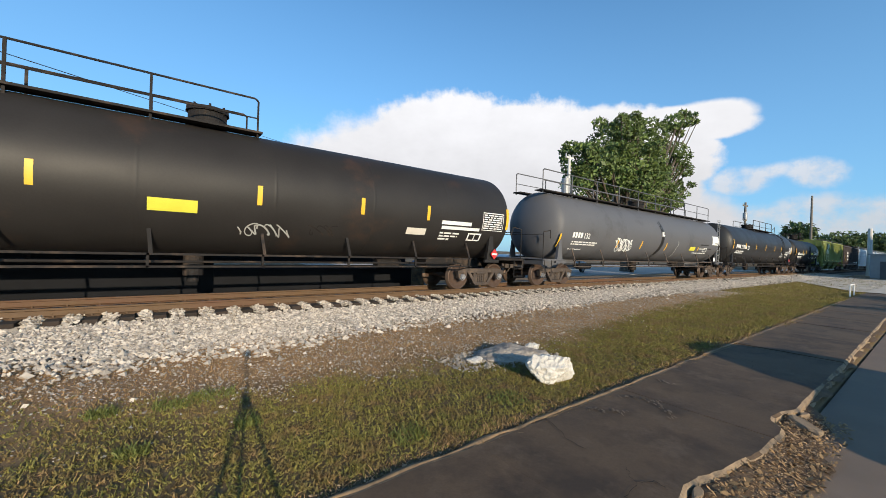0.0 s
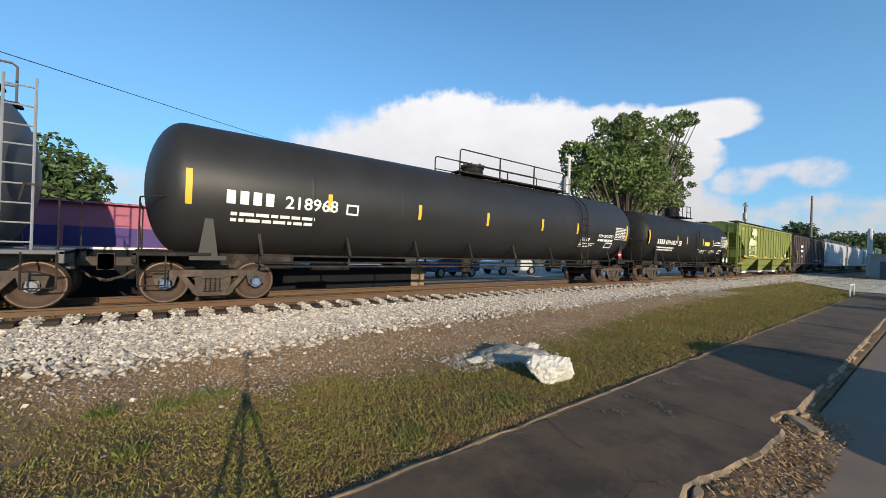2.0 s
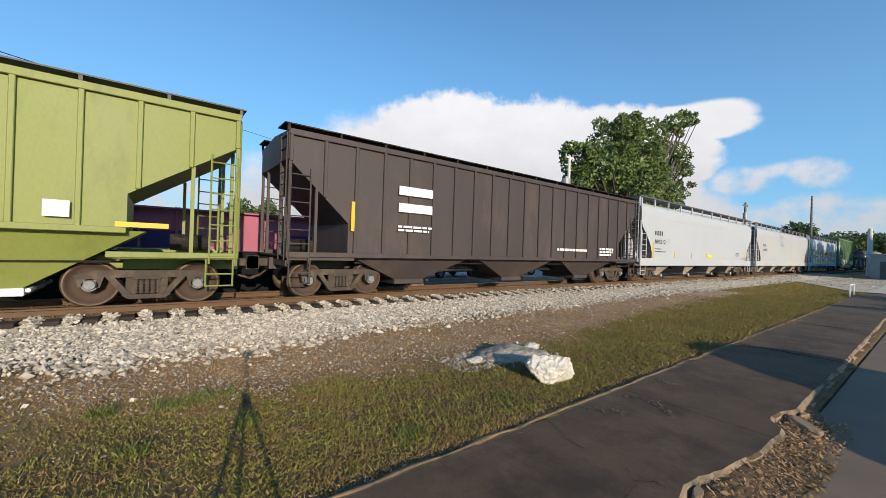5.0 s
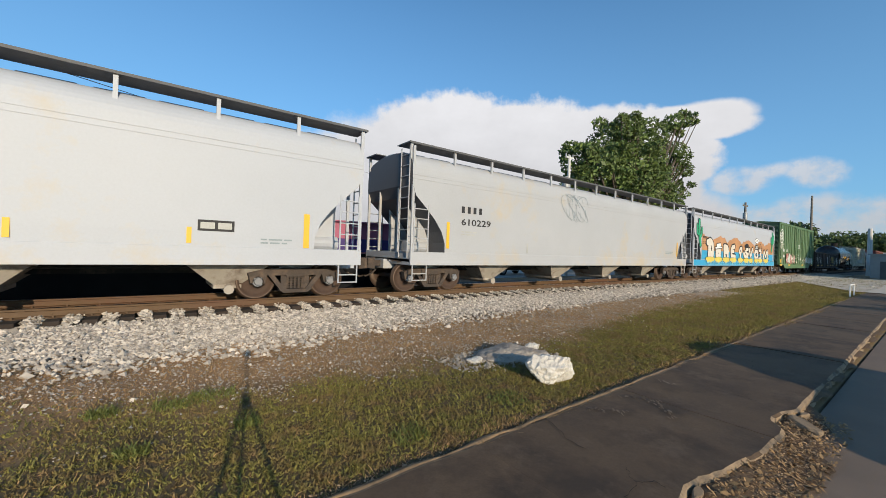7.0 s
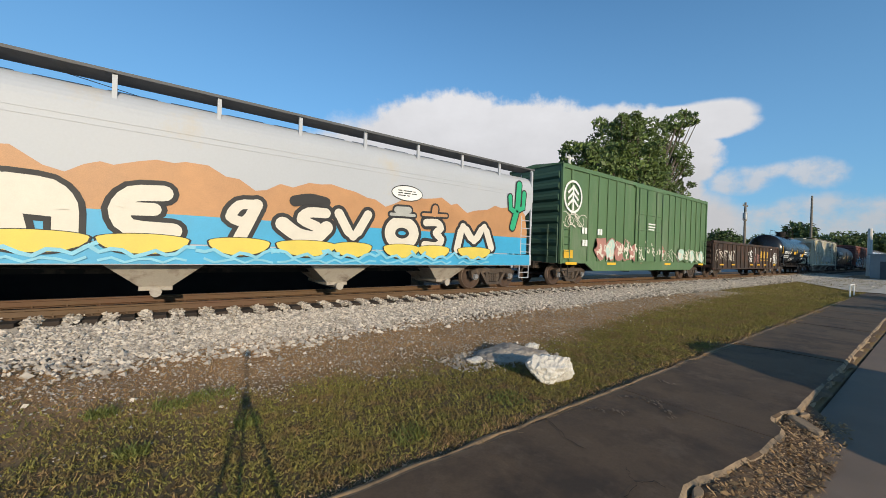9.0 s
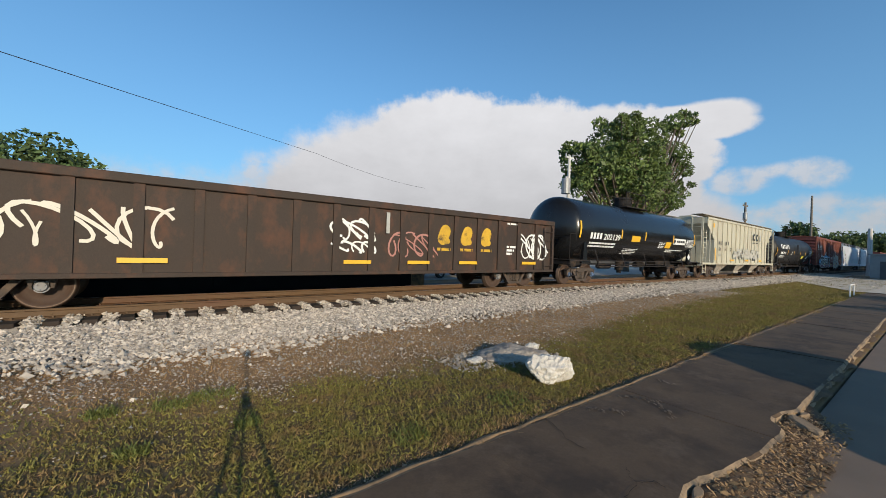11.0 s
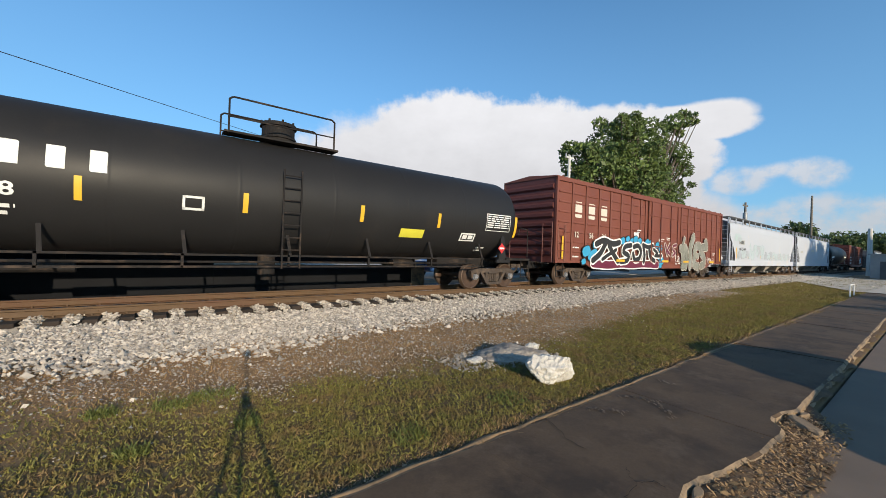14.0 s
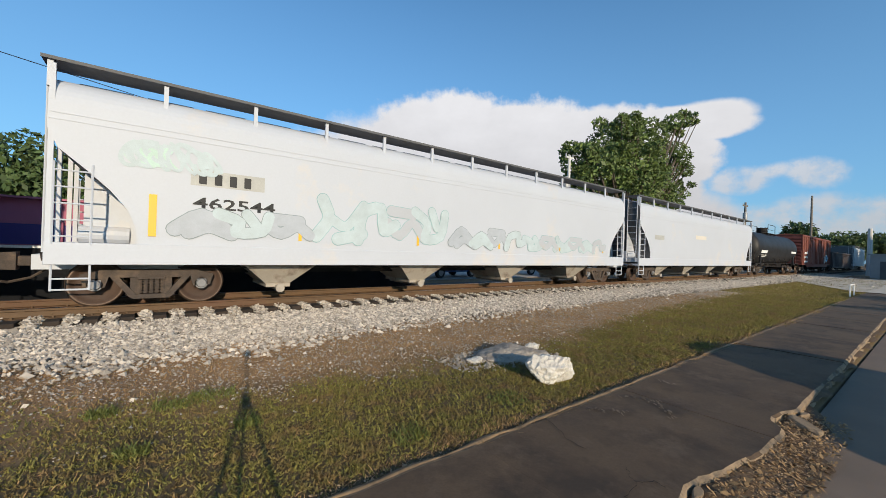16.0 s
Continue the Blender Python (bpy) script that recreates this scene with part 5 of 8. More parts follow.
        for i in range(4):
            bm.faces.new((t[i], w[i], w[(i + 1) % 4], t[(i + 1) % 4]))
        bm.faces.new(t), bm.faces.new(w[::-1])
        box(bm, u - 0.30, u + 0.30, -0.80, 0.80, 0.28, 0.37, 0.01)
        rod(bm, (u, -0.98, 0.27), (u, 0.9, 0.27), 0.085, 10)
        rod(bm, (u, -1.02, 0.27), (u, -0.96, 0.27), 0.11, 10)
        bmesh.ops.recalc_face_normals(bm, faces=bm.faces)
        part("discharge_chute", bm, M["bay"], c)
    bm = bmesh.new()
    box(bm, -L + 2.2, L - 2.2, -0.22, 0.22, 0.62, 0.95)
    tube(bm, [(-L + 2, -1.0, 0.8), (L - 2, -1.0, 0.8)], 0.025)
    part("centre_sill", bm, M["under"], c)
    return c


h7 = smooth_hopper(-22.4, 9.55, 10.35, 7.95, M["hop_white"], "clean white covered hopper with smooth sides", [-5.85, -1.8, 2.4, 6.45])
mark(h7, 4, -7.95, 2.58, 0.25, M["inkblack"], step=0.27)
word(h7, "889212", -7.95, 2.12, 0.24, M["inkblack"], width=1.35)
bars(h7, -7.9, 1.85, [0.75], M["inkblack"], height=0.05)
bars(h7, -7.9, 1.70, [1.4], M["inkblack"], height=0.05)
decal(h7, "test_box", rect(-6.4, -6.0, 2.2, 2.45), M["g_silver"])
reflector(h7, -8.1, 1.73, 0.85, 0.14)
for u in (-5.35, -2.76, -0.27, 3.0, 5.6):
    reflector(h7, u, 1.52, 0.34, 0.09)
reflector(h7, 8.05, 1.73, 0.85, 0.14)
decal(h7, "warning_plate", rect(-0.1, 0.85, 1.45, 1.62), M["lemon"])
bars(h7, -0.3, 1.2, [1.4, 1.3], M["g_silver"], height=0.045)
for a in ((5.75, 6.45, 1.62, 1.86),):
    decal(h7, "test_box", rect(*a), M["inkblack"])
    decal(h7, "test_box", rect(a[0] + 0.05, a[0] + 0.32, a[2] + 0.05, a[3] - 0.05), M["g_silver"], lift=0.009)
    decal(h7, "test_box", rect(a[0] + 0.38, a[1] - 0.05, a[2] + 0.05, a[3] - 0.05), M["g_silver"], lift=0.009)
bars(h7, 7.0, 1.5, [0.7, 0.6], M["g_line"], height=0.035)

h8 = smooth_hopper(-1.1, 10.15, 10.85, 9.0, M["hop_dusty"], "dusty yellow-stained white covered hopper", [-6.15, -2.0, 2.1, 6.2])
mark(h8, 4, -8.2, 2.62, 0.22, M["inkblack"], step=0.26)
word(h8, "610229", -8.2, 2.22, 0.22, M["inkblack"], width=1.35)
bars(h8, -8.2, 2.02, [0.7, 0.6], M["g_silver"], height=0.045)
reflector(h8, -8.75, 1.85, 0.85, 0.12)
for u in (-4.9, -1.4, 2.5, 6.0):
    decal(h8, "reflector", rect(u, u + 0.08, 1.35, 1.72), M["g_silver"])
scrawl(h8, -2.3, 2.75, 1.1, 1.2, M["g_line"], False, 9, 21, 0.018)
bars(h8, 7.2, 1.7, [1.0, 0.9], M["g_line"], height=0.045)
reflector(h8, 8.75, 1.85, 0.85, 0.12)

h9 = smooth_hopper(19.85, 9.7, 10.45, 8.1, M["hop_white"], "white covered hopper with a desert island mural", [-5.9, -1.9, 2.2, 6.0])


def fat_piece(c, runs, layers, lift, name):
    """Thick rounded strokes in stacked layers of paint: each layer is (growth, material), the widest first."""
    for k, (grow, mat) in enumerate(layers):
        bm = bmesh.new()
        n = 0
        for pts, w in runs:
            fine = []
            for (ax, az), (bx, bz) in zip(pts, pts[1:]):
                fine += [(ax + (bx - ax) * t / 3, az + (bz - az) * t / 3) for t in range(3)]
            fine.append(pts[-1])
            if len(pts) > 2:
                fine = [fine[0]] + [((a[0] + 2 * b[0] + d[0]) / 4, (a[1] + 2 * b[1] + d[1]) / 4) for a, b, d in zip(fine, fine[1:], fine[2:])] + [fine[-1]]
            r = (w + grow * 2) / 2
            for p in fine:
                y = -1.5 - lift - 0.005 * k - 0.00002 * n
                bm.faces.new([bm.verts.new((p[0] + r * math.cos(t / 12 * 6.283), y, p[1] + r * math.sin(t / 12 * 6.283))) for t in range(12)])
                n += 1
            stroke(bm, fine, 2 * r, False, lift + 0.005 * k + 0.00002 * n)
            n += len(fine) // 2 + 2
        for f in bm.faces:
            f.normal_update()
            if f.normal.y > 0:
                f.normal_flip()
        part(name, bm, mat, c)


SPRAY_FORMS = (
    ([(0.0, 0.2), (0.45, 0.95), (0.9, 0.3)], [(0.25, 0.1), (0.6, 0.45), (1.05, 0.08)]), ([(0.0, 0.6), (0.35, 0.15), (0.75, 0.75), (1.1, 0.2)], [(0.1, 0.95), (0.8, 0.9)]),
    ([(0.1, 0.05), (0.15, 0.8), (0.7, 1.0), (0.75, 0.25), (1.1, 0.5)],), ([(-0.1, 0.9), (0.4, 0.6), (0.2, 0.1), (0.9, 0.2), (1.0, 0.9)], [(0.5, 0.95), (0.7, 0.5)]),
    ([(0.0, 0.1), (0.3, 0.55), (0.1, 1.0)], [(0.3, 0.55), (0.7, 0.3), (1.1, 0.95)], [(0.5, 0.05), (1.1, 0.2)]))


def tag_row(c, x0, x1, z0, z1, order, w, fills, line, seed, lift, edge=0.017):
    """A row of sprayed forms in thin outline, shoulder to shoulder."""
    rng = random.Random(seed)
    step = (x1 - x0) / len(order)
    for i, k in enumerate(order):
        lean, up, wide = rng.uniform(-0.15, 0.25), rng.uniform(-0.08, 0.10), step * rng.uniform(1.0, 1.15)
        runs = []
        for pts in SPRAY_FORMS[k % len(SPRAY_FORMS)]:
            runs.append(([(x0 + i * step + wide * a + lean * b * 0.5, z0 + w / 2 + (z1 - z0 - w) * min(1.1, max(0.0, b + up * b))) for a, b in pts], w * rng.uniform(0.85, 1.15)))
        fat_piece(c, runs, ((edge, line), (0.0, fills[i % len(fills)])), lift + 0.004 * (i % 2), "graffiti_letter")


def mural(c):
    """Sea, sand heaps, hills and fat outlined blocks along the lower side."""
    rng = random.Random(12)
    x0, x1 = -8.3, 9.4
    hills = [(x0, 1.9)]
    u = x0
    while u < x1:
        h = 2.62 + 0.38 * abs(math.sin(u * 0.95)) + rng.uniform(-0.08, 0.10)
        hills.append((u, h))
        u += rng.uniform(0.18, 0.42)
    hills += [(x1, 2.2), (x1, 1.9)]
    for i in range(len(hills) - 1):
        (a, za), (b, zb) = hills[i], hills[i + 1]
        if b - a > 0.02:
            decal(c, "painted_hill", [(a, 1.85), (b, 1.85), (b, zb), (a, za)], M["g_brown"], lift=0.004)
    decal(c, "painted_sea", rect(x0, x1, 1.32, 1.93), M["g_blue"], lift=0.006)
    for s, (z0, z1) in enumerate(((0.90, 1.29),)):
        bm = bmesh.new()
        bm.faces.new([bm.verts.new((a, -1.516, b)) for a, b in rect(x0 - 1.3, x1 + 0.2, z0, z1)])
        for f in bm.faces:
            f.normal_update()
            if f.normal.y > 0:
                f.normal_flip()
        part("painted_sea", bm, M["g_blue"], c, "sky-blue painted side sill")
    # floats in the sea, each with a fat outlined shape standing in it
    shapes = (
        (-6.85, 0.90, (([(-0.5, 2.48), (0.0, 2.62), (0.42, 2.40), (0.56, 1.95), (0.45, 1.5)], 0.40), ([(-0.12, 2.3), (-0.10, 1.45)], 0.50), ([(-0.1, 1.75), (0.4, 1.7)], 0.44))),
        (-5.25, 0.80, (([(-0.28, 2.0), (-0.30, 1.6), (0.0, 1.5), (0.30, 1.6), (0.30, 2.0), (0.0, 2.05), (-0.28, 2.0)], 0.46),)),
        (-3.65, 0.80, (([(-0.42, 2.28), (-0.25, 1.45)], 0.36), ([(-0.35, 2.28), (0.2, 2.26), (0.40, 2.0), (0.40, 1.45)], 0.36), ([(-0.15, 1.98), (0.25, 1.95)], 0.42))),
        (-2.10, 0.80, (([(0.28, 2.34), (-0.25, 2.30), (-0.45, 1.95), (-0.30, 1.6), (0.45, 1.58)], 0.32), ([(-0.3, 1.98), (0.12, 2.0)], 0.26))),
        (-0.40, 0.68, (([(0.28, 2.28), (-0.05, 2.26), (-0.25, 1.95), (0.05, 1.84), (0.26, 2.1)], 0.22), ([(0.32, 2.28), (0.12, 1.8), (-0.08, 1.35)], 0.26))),
        (1.10, 0.80, (([(-0.60, 1.88), (-0.25, 1.62), (0.2, 1.55), (0.48, 1.85)], 0.34), ([(0.45, 2.22), (0.0, 2.22), (-0.2, 2.02), (0.22, 1.86)], 0.26))),
        (2.32, 0.60, (([(-0.42, 2.25), (0.0, 1.55), (0.42, 2.28)], 0.25),)),
        (3.85, 0.66, (([(0.42 * math.cos(t / 12 * 6.283), 1.83 + 0.34 * math.sin(t / 12 * 6.283)) for t in range(13)], 0.34),)),
        (5.02, 0.66, (([(-0.32, 2.20), (0.12, 2.24), (0.30, 2.05), (0.0, 1.90), (0.34, 1.70), (0.12, 1.48), (-0.36, 1.52)], 0.23),)),
        (6.72, 0.80, (([(-0.76, 1.42), (-0.55, 2.28), (-0.02, 1.62), (0.44, 2.32), (0.80, 1.50)], 0.27),)),
    )
    for i, (u, wide, runs) in enumerate(shapes):
        moved = [([(u + a, b) for a, b in pts], w) for pts, w in runs]
        fat_piece(c, moved, ((0.10, M["inkblack"]), (0.0, M["g_cream"])), 0.018, "painted_shape")
        bowl = [(wide * 0.92 * math.cos(t / 20 * 6.283), (0.10 if t <= 10 else 0.30) * math.sin(t / 20 * 6.283)) for t in range(20)]
        decal(c, "painted_outline", [(u + 1.05 * a, 1.40 + 1.15 * b) for a, b in bowl], M["inkblack"], lift=0.042 + 0.001 * (i % 2))
        decal(c, "painted_float", [(u + a, 1.40 + b) for a, b in bowl], M["g_yellow"], lift=0.046 + 0.001 * (i % 2))
        bm = bmesh.new()
        stroke(bm, [(u - 0.85 + k * 0.17, 1.10 + 0.07 * math.sin(k * 1.9 + i) + 0.012 * (k - 5) ** 2 * 0.5) for k in range(11)], 0.075, False, 0.050)
        stroke(bm, [(u - 0.70 + k * 0.2, 0.98 + 0.05 * math.sin(k * 2.3 + 2 * i)) for k in range(8)], 0.05, False, 0.050)
        part("painted_foam", bm, M["g_foam"], c)
    # hats and a speech bubble
    for u, runs, mat in ((-5.25, (([(-0.62, 2.14), (0.62, 2.22)], 0.10), ([(-0.30, 2.32), (0.30, 2.38)], 0.24)), M["lettering"]), (1.15, (([(-0.38, 2.46), (0.0, 2.56), (0.38, 2.50)], 0.15),), M["inkblack"]),
                         (3.85, (([(-0.40, 2.36), (0.40, 2.38)], 0.09), ([(-0.2, 2.50), (0.2, 2.52)], 0.20)), M["g_silver"]), (5.02, (([(-0.45, 2.44), (0.45, 2.47)], 0.09), ([(-0.02, 2.50), (0.0, 2.66)], 0.22)), M["g_brown"])):
        fat_piece(c, [([(u + a, b) for a, b in pts], w) for pts, w in runs], ((0.06, M["inkblack"]), (0.0, mat)), 0.034, "painted_hat")
    for grow, mat, lift in ((0.03, M["inkblack"], 0.008), (0.0, M["lettering"], 0.012)):
        decal(c, "painted_bubble", [(4.0 + (0.52 + grow) * math.cos(t / 20 * 6.283), 3.02 + (0.21 + grow) * math.sin(t / 20 * 6.283)) for t in range(20)], mat, lift=lift)
    bars(c, 3.68, 3.10, [0.6, 0.65, 0.4], M["inkblack"], height=0.03, gap=0.04).location.y = -0.008
    mark(c, 4, -8.15, 2.72, 0.17, M["inkblack"], step=0.2)
    word(c, "2108", -8.20, 2.36, 0.18, M["inkblack"], width=0.75)

    def cactus(u, k, up=0.0):
        for grow, mat, lift in ((0.05, M["inkblack"], 0.028), (0.0, M["g_green"], 0.032)):
            bm = bmesh.new()

            def limb(pts, w):
                stroke(bm, pts, w + 2 * grow, False, lift)
                for p in (pts[0], pts[-1]):
                    f = [bm.verts.new((p[0] + (w / 2 + grow) * math.cos(t / 10 * 6.283), -1.5 - lift - 0.001, p[1] + (w / 2 + grow) * math.sin(t / 10 * 6.283))) for t in range(10)]
                    bm.faces.new(f)

            limb([(u - k * 0.25, 1.75 + up), (u, 2.5 + up), (u + k * 0.05, 3.35 + up)], 0.26)
            limb([(u, 2.4 + up), (u + k * 0.3, 2.5 + up), (u + k * 0.34, 3.05 + up)], 0.20)
            limb([(u - k * 0.05, 2.3 + up), (u - k * 0.38, 2.42 + up), (u - k * 0.42, 2.85 + up)], 0.20)
            for f in bm.faces:
                f.normal_update()
                if f.normal.y > 0:
                    f.normal_flip()
            part("painted_cactus", bm, mat, c, "green painted cactus" if grow == 0 else "")

    cactus(-8.85, -1, 0.50)
    cactus(8.82, 1, 0.55)


mural(h9)

h16 = smooth_hopper(151.5, 10.15, 10.95, 8.6, M["hop_pink"], "bright white covered hopper with faint washed-out graffiti", [-6.0, -1.7, 2.5, 6.8])
mark(h16, 4, -7.85, 2.62, 0.24, M["inkblack"], step=0.29)
decal(h16, "paint_patch", rect(-8.0, -6.55, 2.58, 2.92), M["g_silver"], lift=0.004)
word(h16, "462544", -7.95, 2.10, 0.24, M["inkblack"], width=1.65)
reflector(h16, -8.62, 1.88, 0.85, 0.13)
for u in (-5.7, -2.2, 1.3, 4.9, 8.2):
    reflector(h16, u, 1.66, 0.36, 0.08)
decal(h16, "label_plate", rect(-8.1, -6.95, 1.66, 1.86), M["lettering"], lift=0.012)
bars(h16, -7.5, 1.80, [0.5], M["g_line"], height=0.07).location.y = -0.008
rng = random.Random(31)
tag_row(h16, -8.25, -5.6, 1.40, 2.15, (0, 3, 6), 0.26, [M["g_mist"], M["g_pale"]], M["g_line"], 34, 0.010)
tag_row(h16, -5.3, -1.2, 1.38, 2.65, (4, 2, 6, 3), 0.28, [M["g_pale"], M["g_pale"], M["hop_white"]], M["g_teal"], 35, 0.010)
tag_row(h16, -0.9, 2.4, 1.38, 2.20, (5, 0, 1, 2), 0.24, [M["g_mist"], M["g_pale"]], M["g_line"], 36, 0.010)
tag_row(h16, 2.7, 8.2, 1.38, 2.10, (3, 6, 4, 1, 0, 2), 0.24, [M["g_pale"], M["hop_white"]], M["g_teal"], 37, 0.010)
scrawl(h16, -9.0, 2.8, 1.5, 0.6, M["g_pale"], False, 14, 38, 0.09)
scrawl(h16, -8.9, 2.8, 0.6, 0.5, M["g_mint"], False, 6, 39, 0.07)

h17 = smooth_hopper(173.0, 9.75, 10.5, 8.1, M["hop_pink"], "plain white covered hopper with pale patches", [-5.9, -1.9, 2.2, 6.0])
decal(h17, "paint_patch", rect(-8.0, -6.8, 2.35, 2.6), M["g_silver"])
decal(h17, "paint_patch", rect(-2.2, -0.4, 2.6, 2.85), M["g_cream"])

h21 = smooth_hopper(251.5, 8.0, 8.8, 6.4, M["hop_dusty"], "grey-white covered hopper in shade", [-4, 0, 4])


# ----- covered hoppers with outside posts -----
def post_hopper(x, half_body, half, truck_at, mat, label, low, notch_z, notch_x, bays, gates, platform=0.0, top=4.28, chute=None, pitch=0.87):
    c = car("ribbed_hopper", x, label, "hopper car")
    running_gear(c, half, truck_at, GREY_CAP)
    L = half_body
    nz0, nz1 = notch_z
    bm = bmesh.new()
    outline = [(-L + notch_x, low), (L - notch_x, low), (L - notch_x, nz0), (L, nz1), (L, top), (-L, top), (-L, nz1), (-L + notch_x, nz0)]
    prism(bm, outline, -1.44, 1.44)
    # shallow roof
    a = [bm.verts.new((k * L, y, z)) for k in (-1, 1) for y, z in ((-1.44, top + 0.004), (0, top + 0.13), (1.44, top + 0.004))]
    bm.faces.new((a[0], a[3], a[4], a[1])), bm.faces.new((a[1], a[4], a[5], a[2])), bm.faces.new((a[0], a[1], a[2])), bm.faces.new((a[3], a[5], a[4]))
    bmesh.ops.recalc_face_normals(bm, faces=bm.faces)
    part("body", bm, mat, c)
    n = round(2 * L / pitch)
    first = None
    for i in range(n + 1):
        u = -L + 0.06 + (2 * L - 0.12) * i / n
        z0 = low if abs(u) <= L - notch_x else nz0 + (abs(u) - L + notch_x) / notch_x * (nz1 - nz0)
        for s in (-1, 1):
            if z0 == low and first is not None:
                same(first, "side_post", c, pose(u, s * 1.47, 0))
                continue
            bm = bmesh.new()
            box(bm, -0.045, 0.045, -0.035, 0.035, z0, top, 0.012)
            ob = part("side_post", bm, mat, c)
            ob.location = (u, s * 1.47, 0)
            if z0 == low:
                first = ob
    for s in (-1, 1):
        bm = bmesh.new()
        box(bm, -L, L, s * 1.49 - 0.03, s * 1.49 + 0.03, top - 0.12, top + 0.03, 0.01)
        part("top_chord", bm, mat, c)
        bm = bmesh.new()
        e = L + platform
        if low < 1.3:
            box(bm, -e, e, s * 1.46 - 0.04, s * 1.46 + 0.04, low - 0.10, low + 0.03, 0.01)
        else:
            for k in (-1, 1):
                a, b = sorted((k * (L - notch_x - 0.3), k * e))
                box(bm, a, b, s * 1.46 - 0.04, s * 1.46 + 0.04, 1.02, 1.14, 0.01)
            box(bm, -L + notch_x, L - notch_x, s * 1.47 - 0.04, s * 1.47 + 0.04, low - 0.07, low + 0.05, 0.01)
        part("side_sill", bm, mat, c)
        bm = bmesh.new()
        m = round(2 * L / 1.3)
        for i in range(m + 1):
            u = -L + 2 * L * i / m
            box(bm, u - 0.03, u + 0.03, s * 1.40 - 0.03, s * 1.40 + 0.03, top, top + 0.16)
        box(bm, -e - 0.1, e + 0.1, min(s * 1.44, s * 0.75), max(s * 1.44, s * 0.75), top + 0.155, top + 0.185)
        part("walkway", bm, M["bay"] if mat == M["hop_cream"] else M["under"] if mat == M["hop_dark"] else M["gangway"], c)
    bm = bmesh.new()
    for i in range(int(2 * L / 1.5)):
        u = -L + 0.8 + 1.5 * i
        box(bm, u - 0.55, u + 0.55, -0.4, 0.4, top + 0.1, top + 0.2, 0.02)
    part("roof_hatch_row", bm, mat, c)
    for k in (-1, 1):
        e = L + platform
        bm = bmesh.new()
        a, b = sorted((k * (L - notch_x - 0.2), k * e))
        box(bm, a, b, -1.44, 1.44, 1.00, 1.07)
        a, b = sorted((k * (L - notch_x - 1.0), k * (half - 0.45)))
        box(bm, a, b, -0.3, 0.3, 0.72, 1.02)
        a, b = sorted((k * (e - 0.06), k * e))
        box(bm, a, b, -1.44, 1.44, 0.85, 1.12)
        part("end_sill", bm, mat, c)
        for y in (-1.44, -0.75, 0.75, 1.44):
            bm = bmesh.new()
            bar(bm, (k * (e - 0.05), y, 1.05), (k * (e - 0.05), y, top if platform == 0 else top - 0.05), 0.07)
            part("end_post", bm, mat, c)
        for y in (-1.42, 1.42):
            bm = bmesh.new()
            bar(bm, (k * (L - notch_x * 0.45), y, 1.05), (k * (L - notch_x * 0.45), y, nz0 + (nz1 - nz0) * 0.55), 0.07)
            part("end_post", bm, mat, c)
        for s in (-1, 1):
            ladder(c, k * (e - 0.55), k * (e - 0.05), s * 1.49, 0.9, 3.3, mat, 7)
        bm = bmesh.new()
        for j in range(11):
            rod(bm, (k * (e + 0.02), -1.38, 1.1 + j * 0.30), (k * (e + 0.02), -0.85, 1.1 + j * 0.30), 0.016, 6)
        for y in (-1.38, -0.85):
            rod(bm, (k * (e + 0.02), y, 1.0), (k * (e + 0.02), y, 4.15), 0.02, 6)
        part("end_ladder", bm, mat, c)
        bm = bmesh.new()
        for z in (0.42, 0.68):
            rod(bm, (k * (e - 0.6), -1.47, z), (k * (e - 0.08), -1.47, z), 0.018, 6)
        for u in (0.6, 0.08):
            rod(bm, (k * (e - u), -1.47, 0.40), (k * (e - u), -1.47, 1.0), 0.02, 6)
        part("sill_step", bm, mat, c)
        bm = bmesh.new()
        rod(bm, (k * (L - 1.2), 0.3, 1.35), (k * (L - 0.4), 0.3, 1.35), 0.2, 12)
        part("brake_tank", bm, M["under"] if mat != M["hop_cream"] else mat, c)
    for u in bays:
        w = chute or 2.3
        bm = bmesh.new()
        t = [bm.verts.new(p) for p in ((u - w, -1.30, low - 0.02), (u + w, -1.30, low - 0.02), (u + w, 1.30, low - 0.02), (u - w, 1.30, low - 0.02))]
        b = [bm.verts.new(p) for p in ((u - 0.5, -0.85, 0.40), (u + 0.5, -0.85, 0.40), (u + 0.5, 0.85, 0.40), (u - 0.5, 0.85, 0.40))]
        for i in range(4):
            bm.faces.new((t[i], b[i], b[(i + 1) % 4], t[(i + 1) % 4]))
        bm.faces.new(t), bm.faces.new(b[::-1])
        bmesh.ops.recalc_face_normals(bm, faces=bm.faces)
        part("hopper_chute", bm, mat if mat != M["hop_cream"] else M["bay"], c)
        bm = bmesh.new()
        box(bm, u - 0.55, u + 0.55, -0.9, 0.9, 0.26, 0.41, 0.015)
        rod(bm, (u + 0.62, -1.0, 0.38), (u + 0.62, 0.9, 0.38), 0.04, 8)
        part("discharge_gate", bm, gates, c)
    bm = bmesh.new()
    box(bm, -L + 2, L - 2, -0.22, 0.22, 0.62, 0.95)
    tube(bm, [(-L + 2, -1.05, 0.92), (L - 2, -1.05, 0.92)], 0.025)
    part("centre_sill", bm, M["under"], c)
    return c


